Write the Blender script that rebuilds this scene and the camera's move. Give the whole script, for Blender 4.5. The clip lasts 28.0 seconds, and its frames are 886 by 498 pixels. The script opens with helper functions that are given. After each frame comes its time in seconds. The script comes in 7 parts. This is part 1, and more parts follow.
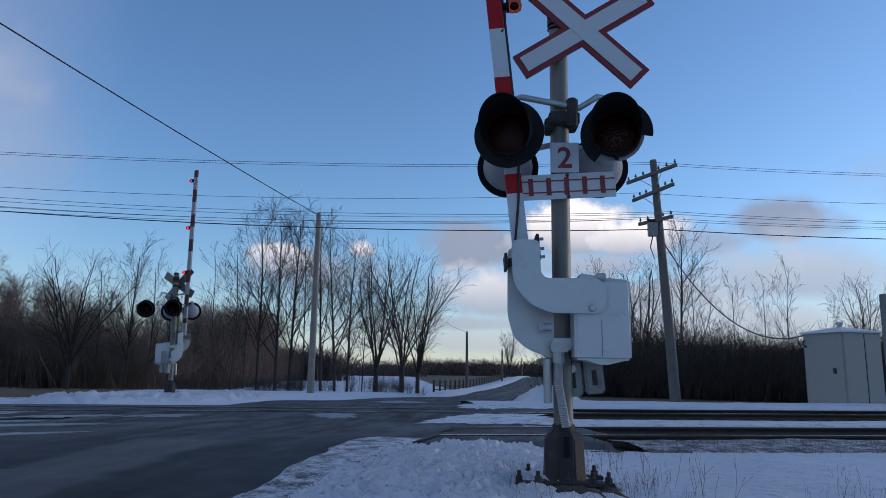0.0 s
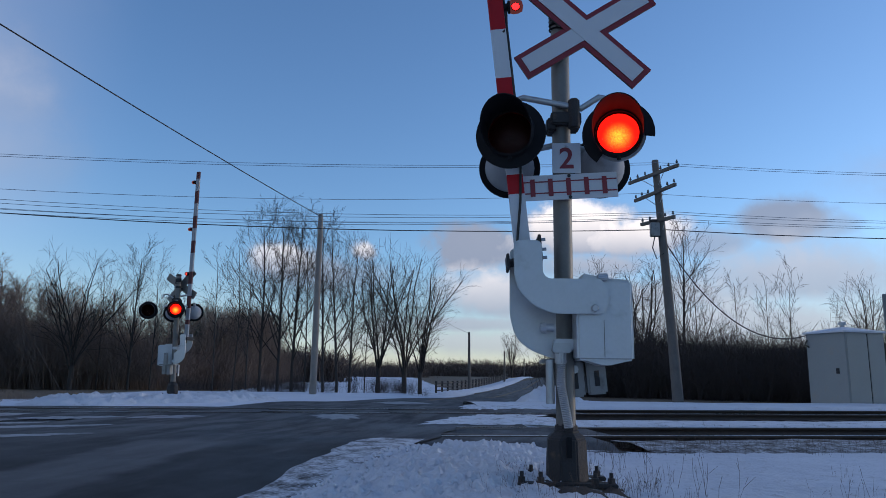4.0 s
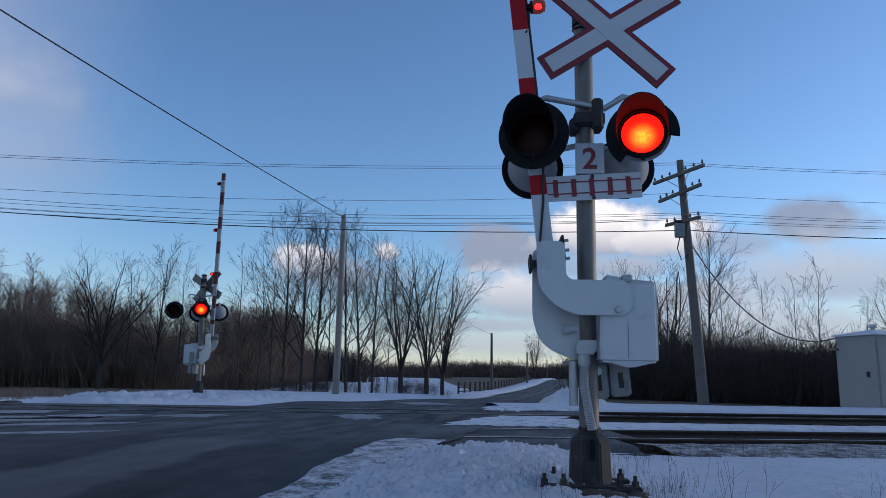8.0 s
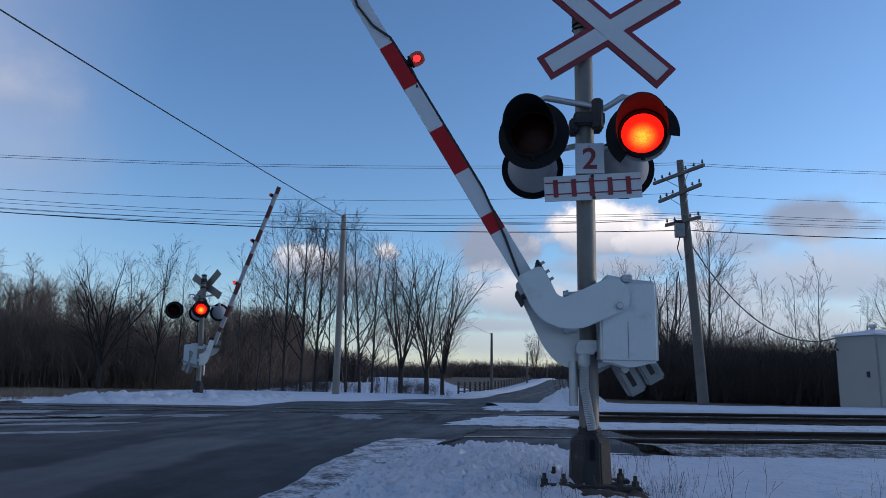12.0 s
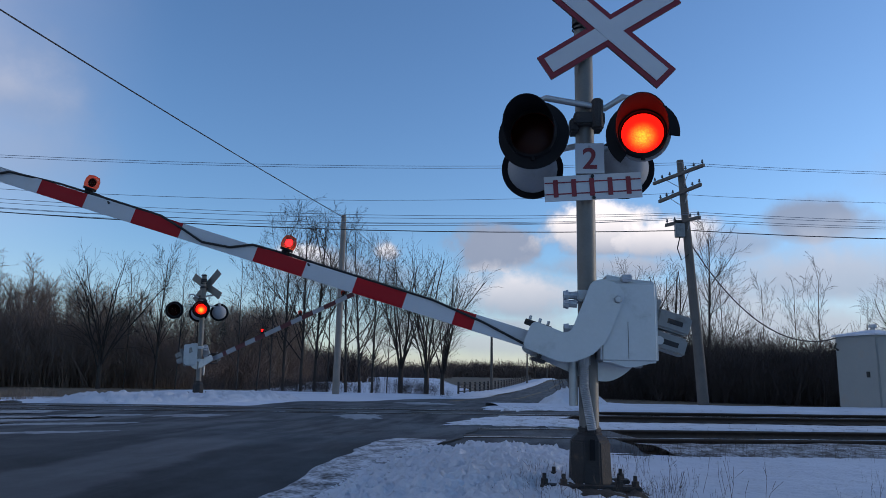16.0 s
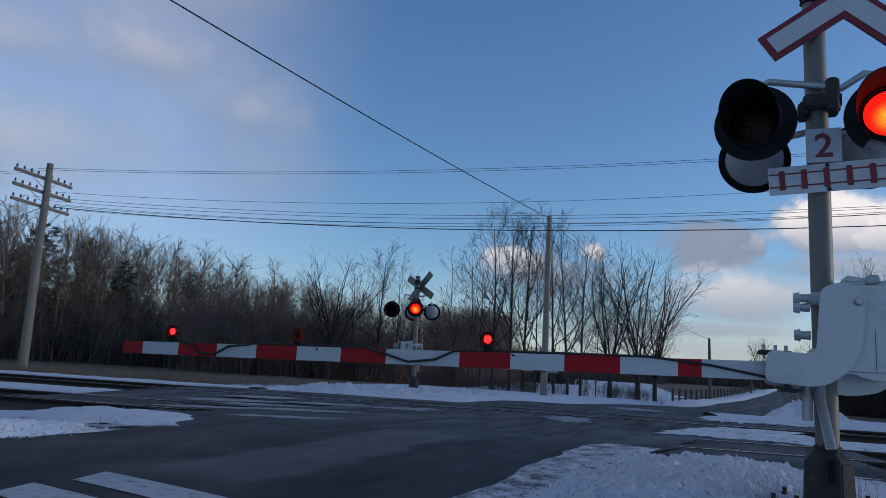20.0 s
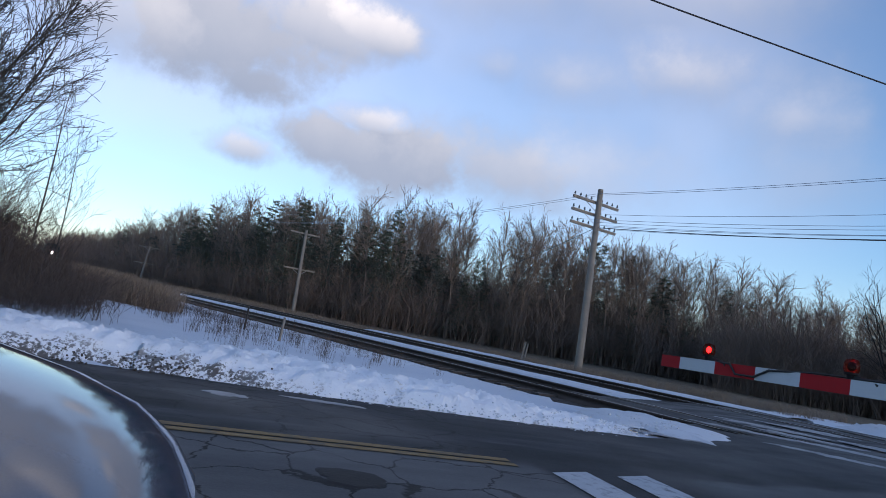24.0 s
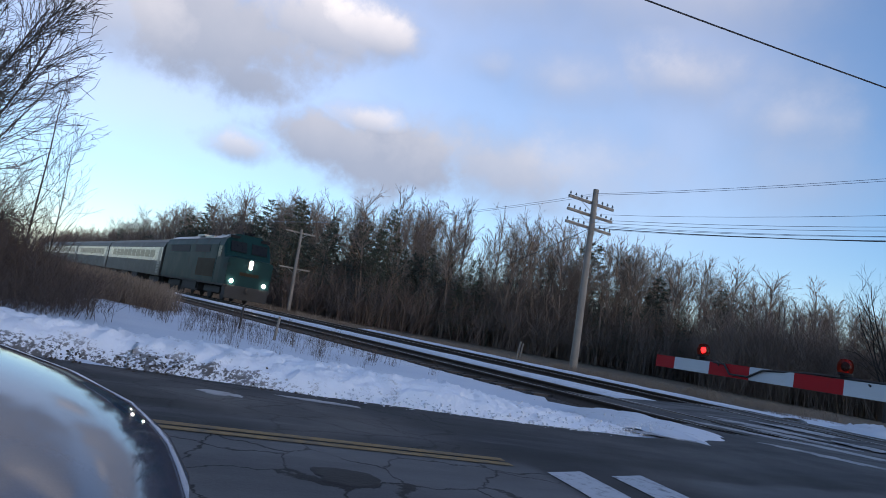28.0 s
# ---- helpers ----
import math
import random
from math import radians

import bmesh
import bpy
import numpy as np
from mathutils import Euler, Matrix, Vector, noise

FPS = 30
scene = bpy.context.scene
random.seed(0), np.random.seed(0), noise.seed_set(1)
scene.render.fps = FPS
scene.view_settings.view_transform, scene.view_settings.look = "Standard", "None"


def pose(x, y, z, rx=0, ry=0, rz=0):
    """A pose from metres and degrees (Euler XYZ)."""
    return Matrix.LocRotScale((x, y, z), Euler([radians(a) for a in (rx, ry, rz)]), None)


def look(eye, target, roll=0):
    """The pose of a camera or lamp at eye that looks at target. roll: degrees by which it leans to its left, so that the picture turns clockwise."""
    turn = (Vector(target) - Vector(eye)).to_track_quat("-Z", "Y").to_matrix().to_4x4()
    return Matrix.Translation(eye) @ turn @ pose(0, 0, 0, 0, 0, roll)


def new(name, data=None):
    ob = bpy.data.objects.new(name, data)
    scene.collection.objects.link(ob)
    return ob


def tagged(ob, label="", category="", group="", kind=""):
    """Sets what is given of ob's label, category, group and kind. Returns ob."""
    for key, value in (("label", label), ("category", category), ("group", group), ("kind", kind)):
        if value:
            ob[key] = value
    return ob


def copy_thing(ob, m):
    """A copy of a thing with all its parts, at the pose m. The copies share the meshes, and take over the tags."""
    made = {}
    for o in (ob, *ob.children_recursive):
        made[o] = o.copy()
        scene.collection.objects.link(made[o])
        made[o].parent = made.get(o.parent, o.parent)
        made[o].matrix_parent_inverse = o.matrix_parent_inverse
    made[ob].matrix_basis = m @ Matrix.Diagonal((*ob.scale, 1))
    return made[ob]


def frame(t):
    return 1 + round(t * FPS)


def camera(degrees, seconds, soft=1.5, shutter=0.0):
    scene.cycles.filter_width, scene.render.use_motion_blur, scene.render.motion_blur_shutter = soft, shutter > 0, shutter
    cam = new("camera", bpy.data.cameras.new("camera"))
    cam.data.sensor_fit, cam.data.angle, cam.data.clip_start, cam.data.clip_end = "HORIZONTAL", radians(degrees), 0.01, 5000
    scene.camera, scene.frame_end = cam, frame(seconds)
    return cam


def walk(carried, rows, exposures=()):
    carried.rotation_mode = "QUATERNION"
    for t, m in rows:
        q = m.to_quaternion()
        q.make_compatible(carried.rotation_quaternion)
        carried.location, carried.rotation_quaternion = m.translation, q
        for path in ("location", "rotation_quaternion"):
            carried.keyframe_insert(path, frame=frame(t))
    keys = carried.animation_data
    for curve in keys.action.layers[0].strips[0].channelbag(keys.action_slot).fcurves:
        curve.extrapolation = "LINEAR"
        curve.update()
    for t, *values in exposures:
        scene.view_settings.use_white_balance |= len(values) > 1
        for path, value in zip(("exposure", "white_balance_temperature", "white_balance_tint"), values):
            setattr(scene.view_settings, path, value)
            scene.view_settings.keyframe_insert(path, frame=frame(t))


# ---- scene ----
# ---- camera ----
EYE = (0.0, 0.0, 0.84)
cam = camera(65.47, 28.0, soft=0.8)
CAM_ROWS = [
    (0.0, -0.17, 10.20, -0.96), (0.5, -0.13, 10.19, -0.92), (2.5, -0.13, 10.20, -0.90), (4.1, 0.05, 10.28, -0.84),
    (4.5, 0.30, 10.33, -0.85), (5.0, 0.96, 10.26, -1.05), (5.5, 1.50, 10.27, -1.18), (6.0, 1.55, 10.28, -1.17),
    (6.5, 1.72, 10.30, -1.22), (7.0, 1.85, 10.30, -1.22), (12.5, 1.85, 10.30, -1.22), (19.2, 1.85, 10.30, -1.23),
    (19.5, 2.78, 10.33, -1.00), (19.7, 8.6, 10.15, -1.95), (19.9, 16.12, 9.92, -3.04), (20.0, 18.73, 9.71, -3.43), (20.5, 33.70, 8.46, -5.42),
    (21.0, 46.41, 7.19, -7.62), (21.5, 54.78, 6.25, -8.76), (22.0, 62.57, 5.21, -9.57), (22.5, 61.57, 5.61, -9.56),
    (24.5, 61.11, 6.12, -9.70), (25.0, 61.10, 6.06, -9.71), (26.0, 61.11, 5.99, -9.77), (27.0, 61.10, 5.98, -9.73),
    (27.5, 60.73, 6.10, -9.84), (28.0, 60.72, 6.13, -9.80)]
walk(cam, [(t, pose(*EYE, 90 + p, r, y)) for t, y, p, r in CAM_ROWS],
     exposures=[(0, 0.78, 6450, 16), (19.3, 0.78, 6450, 16), (20.0, 0.55, 6450, 15), (20.5, 0.50, 6450, 15), (21.0, 0.74, 6500, 15), (22, 1.05, 6600, 16), (28, 1.08, 6600, 16)])

# ---- the plan: railway and road directions ----
U = Vector((-math.sin(radians(96)), math.cos(radians(96)), 0))    # along the railway, to where the train comes from
V = Vector((U.y, -U.x, 0))                                         # across the railway, away from the camera
R = Vector((math.sin(radians(10)), math.cos(radians(10)), 0))      # along the road, over the crossing
L = Vector((-R.y, R.x, 0))                                         # across the road
NEAR_D, FAR_D = 10.50, 14.72                                       # track centre lines
GAUGE = 1.505                                                      # between rail head centres
CENTRE_B, RIGHT_B, LEFT_B = 4.36, 2.05, 6.75                       # the road's centre line and edges
GRADE = 0.0054


def rail_z(s, far=False):
    return -GRADE * max(-120.0, min(s, 300.0)) + (0.07 if far else 0.0)


def on_track(s, d, z=0.0):
    p = U * s + V * d
    return Vector((p.x, p.y, rail_z(s) + z))


def on_road(a, b, z=0.0):
    p = R * a + L * b
    return Vector((p.x, p.y, z))


def smooth(e0, e1, x):
    t = max(0.0, min(1.0, (x - e0) / (e1 - e0)))
    return t * t * (3 - 2 * t)


def road_profile(a):
    z = -0.03 + 0.03 * smooth(4, 8, a)
    z -= 0.58 * smooth(19, 48, a)
    z += 0.75 * smooth(66, 130, a) + 0.72 * smooth(130, 330, a)
    return z


def road_z(a, b):
    """The road's crowned surface."""
    v = (b - RIGHT_B) / (LEFT_B - RIGHT_B)
    flat = smooth(4, 8, a) * (1 - smooth(18, 22, a))
    return road_profile(a) + 0.012 - 0.05 * min(1.5, (2 * v - 1) ** 2) * (1 - flat)


def ground_z(x, y):
    """The land's height."""
    p = Vector((x, y, 0))
    s, d, a, b = p.dot(U), p.dot(V), p.dot(R), p.dot(L)
    far = max(0.0, min(1.0, (abs(s) - 10) / 15))
    z = rail_z(s) - 0.07 - 0.20 * far * smooth(0, 8, d)
    z = z * smooth(1.0, 8.0, d + 1.5) + (-0.05) * (1 - smooth(1.0, 8.0, d + 1.5))
    back = smooth(20, 60, d)
    z = z * (1 - back) + (road_profile(a) - 0.06) * back
    z += 0.10 * smooth(16.8, 18.6, d) * (1 - smooth(20.5, 23.5, d)) * (1 - 0.8 * smooth(24, 30, abs(s)))
    near_road = 1 - smooth(0.0, 2.5, max(RIGHT_B - b, b - LEFT_B, 0.0))
    z = z * (1 - near_road) + (road_profile(a) - 0.05) * near_road
    z += 0.06 * (1 - smooth(0.5, 2.2, math.hypot(x - 0.9, y - 5.1)))
    z += 0.25 * noise.noise((x * 0.03, y * 0.03, 4.0)) * smooth(25, 90, math.hypot(x, y))
    return z


# ---- world, sun ----
SUN_AZ, SUN_EL = -75.0, 10.0        # degrees left of straight ahead; above the horizon
world = bpy.data.worlds.new("world")
scene.world = world
world.use_nodes = True


class Nodes:
    """Short hand for a node tree."""

    def __init__(self, tree):
        self.tree = tree
        tree.nodes.clear()

    def add(self, kind, inputs=(), operation=None, feature=None):
        n = self.tree.nodes.new(kind)
        if operation:
            n.operation = operation
        if feature:
            n.feature = feature
        for key, val in dict(inputs).items():
            self.put(n.inputs[key], val)
        return n

    def put(self, socket, val):
        if isinstance(val, bpy.types.NodeSocket):
            self.tree.links.new(val, socket)
        else:
            socket.default_value = val

    def math(self, op, a, b=0.0, c=None, clamp=False):
        n = self.tree.nodes.new("ShaderNodeMath")
        n.operation, n.use_clamp = op, clamp
        self.put(n.inputs[0], a)
        self.put(n.inputs[1], b)
        if c is not None:
            self.put(n.inputs[2], c)
        return n.outputs[0]

    def mix(self, f, a, b, blend="MIX"):
        n = self.tree.nodes.new("ShaderNodeMix")
        n.data_type, n.blend_type = "RGBA", blend
        self.put(n.inputs[0], f)
        self.put(n.inputs[6], a if isinstance(a, bpy.types.NodeSocket) else (*a, 1))
        self.put(n.inputs[7], b if isinstance(b, bpy.types.NodeSocket) else (*b, 1))
        return n.outputs[2]

    def ramp(self, f, e0, e1):
        n = self.tree.nodes.new("ShaderNodeMapRange")
        n.interpolation_type = "SMOOTHSTEP"
        self.put(n.inputs[0], f)
        self.put(n.inputs[1], e0)
        self.put(n.inputs[2], e1)
        return n.outputs[0]

    def noise(self, vec, scale, detail=5.0, rough=0.55, out=0):
        n = self.tree.nodes.new("ShaderNodeTexNoise")
        if vec is not None:
            self.put(n.inputs["Vector"], vec)
        n.inputs["Scale"].default_value, n.inputs["Detail"].default_value, n.inputs["Roughness"].default_value = scale, detail, rough
        return n.outputs[out]


# clouds: azimuth (to the left), elevation, half width, half height, thickness, brightness of the sunlit top, softness
CLOUDS = [
    (-2.2, 10.6, 4.4, 2.2, 1.0, 0.05, 0.25), (-11.0, 11.8, 5.5, 2.5, 1.0, 1.3, 0.25), (-15.2, 10.9, 3.4, 2.0, 1.0, 1.2, 0.3), (-12.0, 8.8, 6.5, 1.2, 0.9, 0.3, 0.5), (-5.0, 6.6, 7.0, 2.0, 0.9, 0.8, 0.5), (-1.0, 4.0, 7.0, 0.7, 0.8, 0.15, 0.5),
    (6.7, 9.9, 1.6, 1.1, 0.9, 1.2, 0.3), (13.3, 8.8, 2.8, 1.4, 0.8, 1.0, 0.4), (9.0, 8.0, 6.0, 1.4, 0.7, 0.25, 0.6), (-4, 2.6, 12, 1.0, 0.6, 0.4, 0.6),
    (-18.2, 11.3, 2.0, 1.5, 0.9, 1.1, 0.35), (-21.4, 10.2, 3.0, 1.2, 0.75, 0.15, 0.5), (-26.6, 11.7, 3.2, 1.5, 0.95, 0.0, 0.45), (-29.5, 11.0, 2.2, 0.9, 0.6, 0.1, 0.6), (-28, 7.4, 10, 2.4, 0.85, 0.36, 0.7), (-22, 4.0, 15, 2.2, 0.85, 0.30, 0.6), (-38, 14, 6, 2.5, 0.5, 0.4, 0.7), (-17, 6.2, 8, 1.8, 0.85, 0.35, 0.6),
    (35.5, 19.5, 4.5, 4.5, 0.45, 0.75, 0.9), (34.5, 15.0, 4.5, 3.5, 0.35, 0.5, 0.9),
    (66, 12.6, 9.5, 3.2, 1.0, 0.10, 0.4), (73.5, 13.0, 5.5, 2.2, 1.0, 0.2, 0.4), (79.3, 11.0, 2.8, 1.3, 0.9, 0.6, 0.5), (70, 15.2, 3.5, 1.3, 0.9, 0.7, 0.6), (59, 13.4, 9.5, 3.6, 0.9, 0.32, 0.7), (52, 14.3, 7.5, 3.6, 0.6, 0.75, 0.9),
    (83, 19.0, 9.0, 4.0, 1.0, 0.20, 0.4), (79.8, 16.0, 4.0, 2.2, 1.0, 0.08, 0.4), (70.5, 22.3, 4.5, 2.2, 0.95, 0.85, 0.55), (76, 21.5, 6.0, 2.6, 0.95, 0.45, 0.5), (91, 18.2, 6.5, 3.2, 0.8, 0.45, 0.7), (84, 26, 14, 4.5, 0.95, 0.7, 0.7),
    (54, 21.0, 6.0, 2.4, 0.55, 0.9, 0.9), (44.5, 22.3, 5.0, 2.6, 0.65, 0.95, 0.8), (36, 19.3, 4.5, 2.6, 0.55, 0.95, 0.9), (58, 29, 13, 4.5, 0.6, 0.9, 0.9), (42, 28, 9, 3.5, 0.5, 0.8, 0.9), (60, 21.3, 3.5, 1.6, 0.5, 0.8, 0.8),
    (105, 24, 16, 6, 0.7, 0.5, 0.8), (130, 16, 20, 6, 0.5, 0.5, 0.8), (-60, 12, 16, 5, 0.5, 0.5, 0.8), (-110, 18, 22, 7, 0.4, 0.5, 0.8)]


def build_sky():
    n = Nodes(world.node_tree)
    sky = n.add("ShaderNodeTexSky")
    sky.sky_type, sky.sun_disc, sky.sun_elevation, sky.sun_rotation = "NISHITA", False, radians(SUN_EL), radians(-SUN_AZ)
    sky.air_density, sky.dust_density, sky.ozone_density = 1.0, 0.4, 4.0
    coord = n.add("ShaderNodeTexCoord").outputs["Generated"]
    sep = n.add("ShaderNodeSeparateXYZ", {0: coord})
    x, y, z = sep.outputs
    az = n.math("MULTIPLY", n.math("ARCTAN2", n.math("MULTIPLY", x, -1.0), y), 180 / math.pi)
    el = n.math("MULTIPLY", n.math("ARCSINE", z), 180 / math.pi)
    puff = n.noise(coord, 7.0, 7.0, 0.58)
    wisp = n.noise(coord, 2.6, 4.0, 0.5)
    curl = n.noise(coord, 24.0, 6.0, 0.6)
    edge = n.math("ADD", n.math("MULTIPLY", n.math("SUBTRACT", puff, 0.5), 2.6), n.math("MULTIPLY", n.math("SUBTRACT", wisp, 0.5), 1.4))
    edge = n.math("ADD", edge, n.math("MULTIPLY", n.math("SUBTRACT", curl, 0.5), 1.3))
    cover, lit = 0.0, 0.0
    for ca, ce, wa, we, dens, top_light, soft in CLOUDS:
        da = n.math("DIVIDE", n.math("SUBTRACT", az, ca), wa)
        de = n.math("DIVIDE", n.math("SUBTRACT", el, ce), we)
        r = n.math("SQRT", n.math("ADD", n.math("MULTIPLY", da, da), n.math("MULTIPLY", de, de)))
        m = n.math("MULTIPLY", n.ramp(n.math("SUBTRACT", n.math("MULTIPLY", edge, 1.0 - 0.45 * soft), n.math("SUBTRACT", r, 1.0)), -soft * 0.8, 0.15 + soft), dens)
        cover = n.math("MAXIMUM", m, cover)
        top = n.math("MULTIPLY", m, n.math("MULTIPLY_ADD", de, 0.55, 0.50, clamp=True))
        lit = n.math("MAXIMUM", n.math("MULTIPLY", top, top_light), lit)
    lit = n.math("MULTIPLY_ADD", n.math("SUBTRACT", puff, 0.45), n.math("MULTIPLY_ADD", lit, 0.7, 0.12), lit, clamp=True)
    dark, bright = (1.25, 1.50, 1.95), (5.2, 4.9, 4.6)
    tint = n.mix(lit, dark, bright)
    veil = n.math("MULTIPLY", n.ramp(az, 24.0, 48.0), n.math("SUBTRACT", 1.0, n.ramp(az, 120.0, 170.0)))
    clear = n.mix(n.math("MULTIPLY", n.math("MULTIPLY", veil, n.ramp(el, 2.0, 14.0)), n.math("MULTIPLY_ADD", wisp, 0.7, 0.0)), sky.outputs[0], (3.4, 3.45, 3.9))
    col = n.mix(n.math("MULTIPLY", cover, 0.92), clear, tint)
    haze = n.math("SUBTRACT", 1.0, n.ramp(el, -1.0, 10.0))
    col = n.mix(n.math("MULTIPLY", haze, 0.27), col, (3.5, 3.7, 4.0))
    bg = n.add("ShaderNodeBackground", {0: col, 1: 0.13})
    out = n.add("ShaderNodeOutputWorld", {0: bg.outputs[0]})


build_sky()
sun = new("sun", bpy.data.lights.new("sun", "SUN"))
sun.data.energy, sun.data.angle, sun.data.color = 0.35, radians(12), (1.0, 0.86, 0.70)
sd = Vector((-math.sin(radians(SUN_AZ)) * math.cos(radians(SUN_EL)), math.cos(radians(SUN_AZ)) * math.cos(radians(SUN_EL)), math.sin(radians(SUN_EL))))
sun.matrix_world = look(sd * 50, (0, 0, 0))

# ---- materials ----
MATS = {}


def material(name, colour, rough=0.6, metal=0.0, vary=0.15, scale=6.0, bump=0.0, bump_scale=40.0, dirt=None, dirt_amount=0.0, dirt_scale=2.0, spec=0.5, each=0.0):
    """A surface with grain at two scales, blotches of dirt and fine relief."""
    m = bpy.data.materials.new(name)
    m.use_nodes = True
    n = Nodes(m.node_tree)
    pos = n.add("ShaderNodeTexCoord").outputs["Object"]
    big = n.noise(pos, scale, 4.0)
    fine = n.noise(pos, scale * 9, 3.0)
    f = n.math("MULTIPLY_ADD", big, 2 * vary, 1 - vary)
    f = n.math("MULTIPLY", f, n.math("MULTIPLY_ADD", fine, vary, 1 - vary * 0.5))
    if each:
        rnd = n.add("ShaderNodeObjectInfo").outputs["Random"]
        f = n.math("MULTIPLY", f, n.math("MULTIPLY_ADD", rnd, 2 * each, 1 - each))
    grey = n.add("ShaderNodeCombineColor", {0: f, 1: f, 2: f}).outputs[0]
    col = n.mix(1.0, colour, grey, "MULTIPLY")
    if dirt:
        d = n.ramp(n.noise(pos, dirt_scale, 6.0, 0.65), 0.62 - 0.35 * dirt_amount, 0.75)
        col = n.mix(n.math("MULTIPLY", d, min(1.0, 0.4 + dirt_amount)), col, dirt)
    b = n.add("ShaderNodeBsdfPrincipled", {"Base Color": col, "Metallic": metal, "Specular IOR Level": spec,
              "Roughness": n.math("MULTIPLY_ADD", n.math("SUBTRACT", big, 0.5), 0.25, rough, clamp=True)})
    if bump:
        h = n.add("ShaderNodeBump", {"Height": n.noise(pos, bump_scale, 4.0), "Strength": bump, "Distance": 0.02})
        n.put(b.inputs["Normal"], h.outputs[0])
    n.add("ShaderNodeOutputMaterial", {0: b.outputs[0]})
    MATS[name] = m
    return m


def finish(name, n, col, rough, height=None, strength=0.4, dist=0.03, metal=0.0):
    b = n.add("ShaderNodeBsdfPrincipled", {"Base Color": col, "Roughness": rough, "Metallic": metal, "Specular IOR Level": 0.3})
    if height is not None:
        h = n.add("ShaderNodeBump", {"Height": height, "Strength": strength, "Distance": dist})
        n.put(b.inputs["Normal"], h.outputs[0])
    n.add("ShaderNodeOutputMaterial", {0: b.outputs[0]})


def tree_of(name):
    m = bpy.data.materials.new(name)
    m.use_nodes = True
    MATS[name] = m
    return m, Nodes(m.node_tree)


def glow(name, colour, strength):
    m, n = tree_of(name)
    e = n.add("ShaderNodeEmission", {0: (*colour, 1), 1: strength})
    n.add("ShaderNodeOutputMaterial", {0: e.outputs[0]})
    return m


# painted and galvanised metal
PAINT_WHITE = material("white_paint", (0.66, 0.69, 0.73), 0.42, vary=0.06, scale=5, bump=0.05, dirt=(0.30, 0.29, 0.28), dirt_amount=0.12, dirt_scale=3.5)
PAINT_ALU = material("aluminium_paint", (0.46, 0.48, 0.50), 0.38, 0.35, vary=0.12, scale=4, bump=0.04, dirt=(0.20, 0.19, 0.18), dirt_amount=0.2, dirt_scale=2.5)
GALV = material("galvanised_steel", (0.42, 0.43, 0.44), 0.45, 0.7, vary=0.2, scale=14, bump=0.05)
HOUSING = material("dull_silver_paint", (0.30, 0.315, 0.335), 0.72, vary=0.12, scale=6, bump=0.05, dirt=(0.17, 0.165, 0.16), dirt_amount=0.3, dirt_scale=5, spec=0.25)
MAST_STEEL = material("weathered_mast", (0.15, 0.145, 0.135), 0.5, 0.3, vary=0.25, scale=7, bump=0.08, dirt=(0.16, 0.13, 0.10), dirt_amount=0.2, dirt_scale=5)
BLACK = material("black_paint", (0.010, 0.010, 0.012), 0.7, vary=0.25, scale=6, bump=0.03, spec=0.15)
RUBBER = material("black_rubber", (0.02, 0.02, 0.02), 0.7, vary=0.3, scale=10)
RED = material("red_sheeting", (0.20, 0.012, 0.022), 0.45, vary=0.10, scale=8, bump=0.02, dirt=(0.16, 0.03, 0.035), dirt_amount=0.1, dirt_scale=6)
WHITE_SHEET = material("white_sheeting", (0.50, 0.52, 0.55), 0.45, vary=0.05, scale=8, bump=0.02, dirt=(0.38, 0.37, 0.36), dirt_amount=0.15, dirt_scale=4)
GREY_PAINT = material("weathered_grey_paint", (0.22, 0.225, 0.225), 0.55, 0.3, vary=0.2, scale=9, bump=0.1, dirt=(0.09, 0.08, 0.07), dirt_amount=0.3, dirt_scale=6)
CAST_IRON = material("dark_cast_iron", (0.030, 0.028, 0.029), 0.7, 0.2, vary=0.3, scale=9, bump=0.35, bump_scale=60, dirt=(0.14, 0.09, 0.06), dirt_amount=0.25, dirt_scale=7)
CONCRETE = material("old_concrete", (0.24, 0.23, 0.21), 0.9, vary=0.25, scale=5, bump=0.5, bump_scale=50, dirt=(0.09, 0.075, 0.05), dirt_amount=0.4, dirt_scale=4)
POLE_WOOD = material("grey_pole_wood", (0.22, 0.195, 0.17), 0.85, vary=0.3, scale=2.5, bump=0.5, bump_scale=30, dirt=(0.09, 0.08, 0.07), dirt_amount=0.2, dirt_scale=2)
MID_POLE = material("grey_brown_pole_wood", (0.115, 0.104, 0.094), 0.85, vary=0.3, scale=2.5, bump=0.5, bump_scale=30, dirt=(0.06, 0.055, 0.05), dirt_amount=0.3, dirt_scale=2)
DARK_POLE = material("dark_pole_wood", (0.10, 0.088, 0.078), 0.85, vary=0.3, scale=2.5, bump=0.5, bump_scale=30)
BARK = material("grey_brown_bark", (0.046, 0.038, 0.034), 0.9, vary=0.35, scale=3, bump=0.6, bump_scale=35)
TWIG = material("bare_twigs", (0.026, 0.021, 0.019), 0.9, vary=0.3, scale=1.5)
WOOD_TWIG = material("woodland_twigs", (0.205, 0.150, 0.118), 0.9, vary=0.35, scale=0.3)
NEEDLE = material("dark_conifer_needles", (0.075, 0.080, 0.056), 0.9, vary=0.5, scale=0.8)
BRUSH = material("brown_brush", (0.155, 0.110, 0.087), 0.95, vary=0.4, scale=0.5)
# brush stems coloured near black, to stand for shade deep in the thicket
SHADED_TANGLE = material("shaded_thicket_stems", (0.052, 0.040, 0.036), 0.95, vary=0.4, scale=0.5)
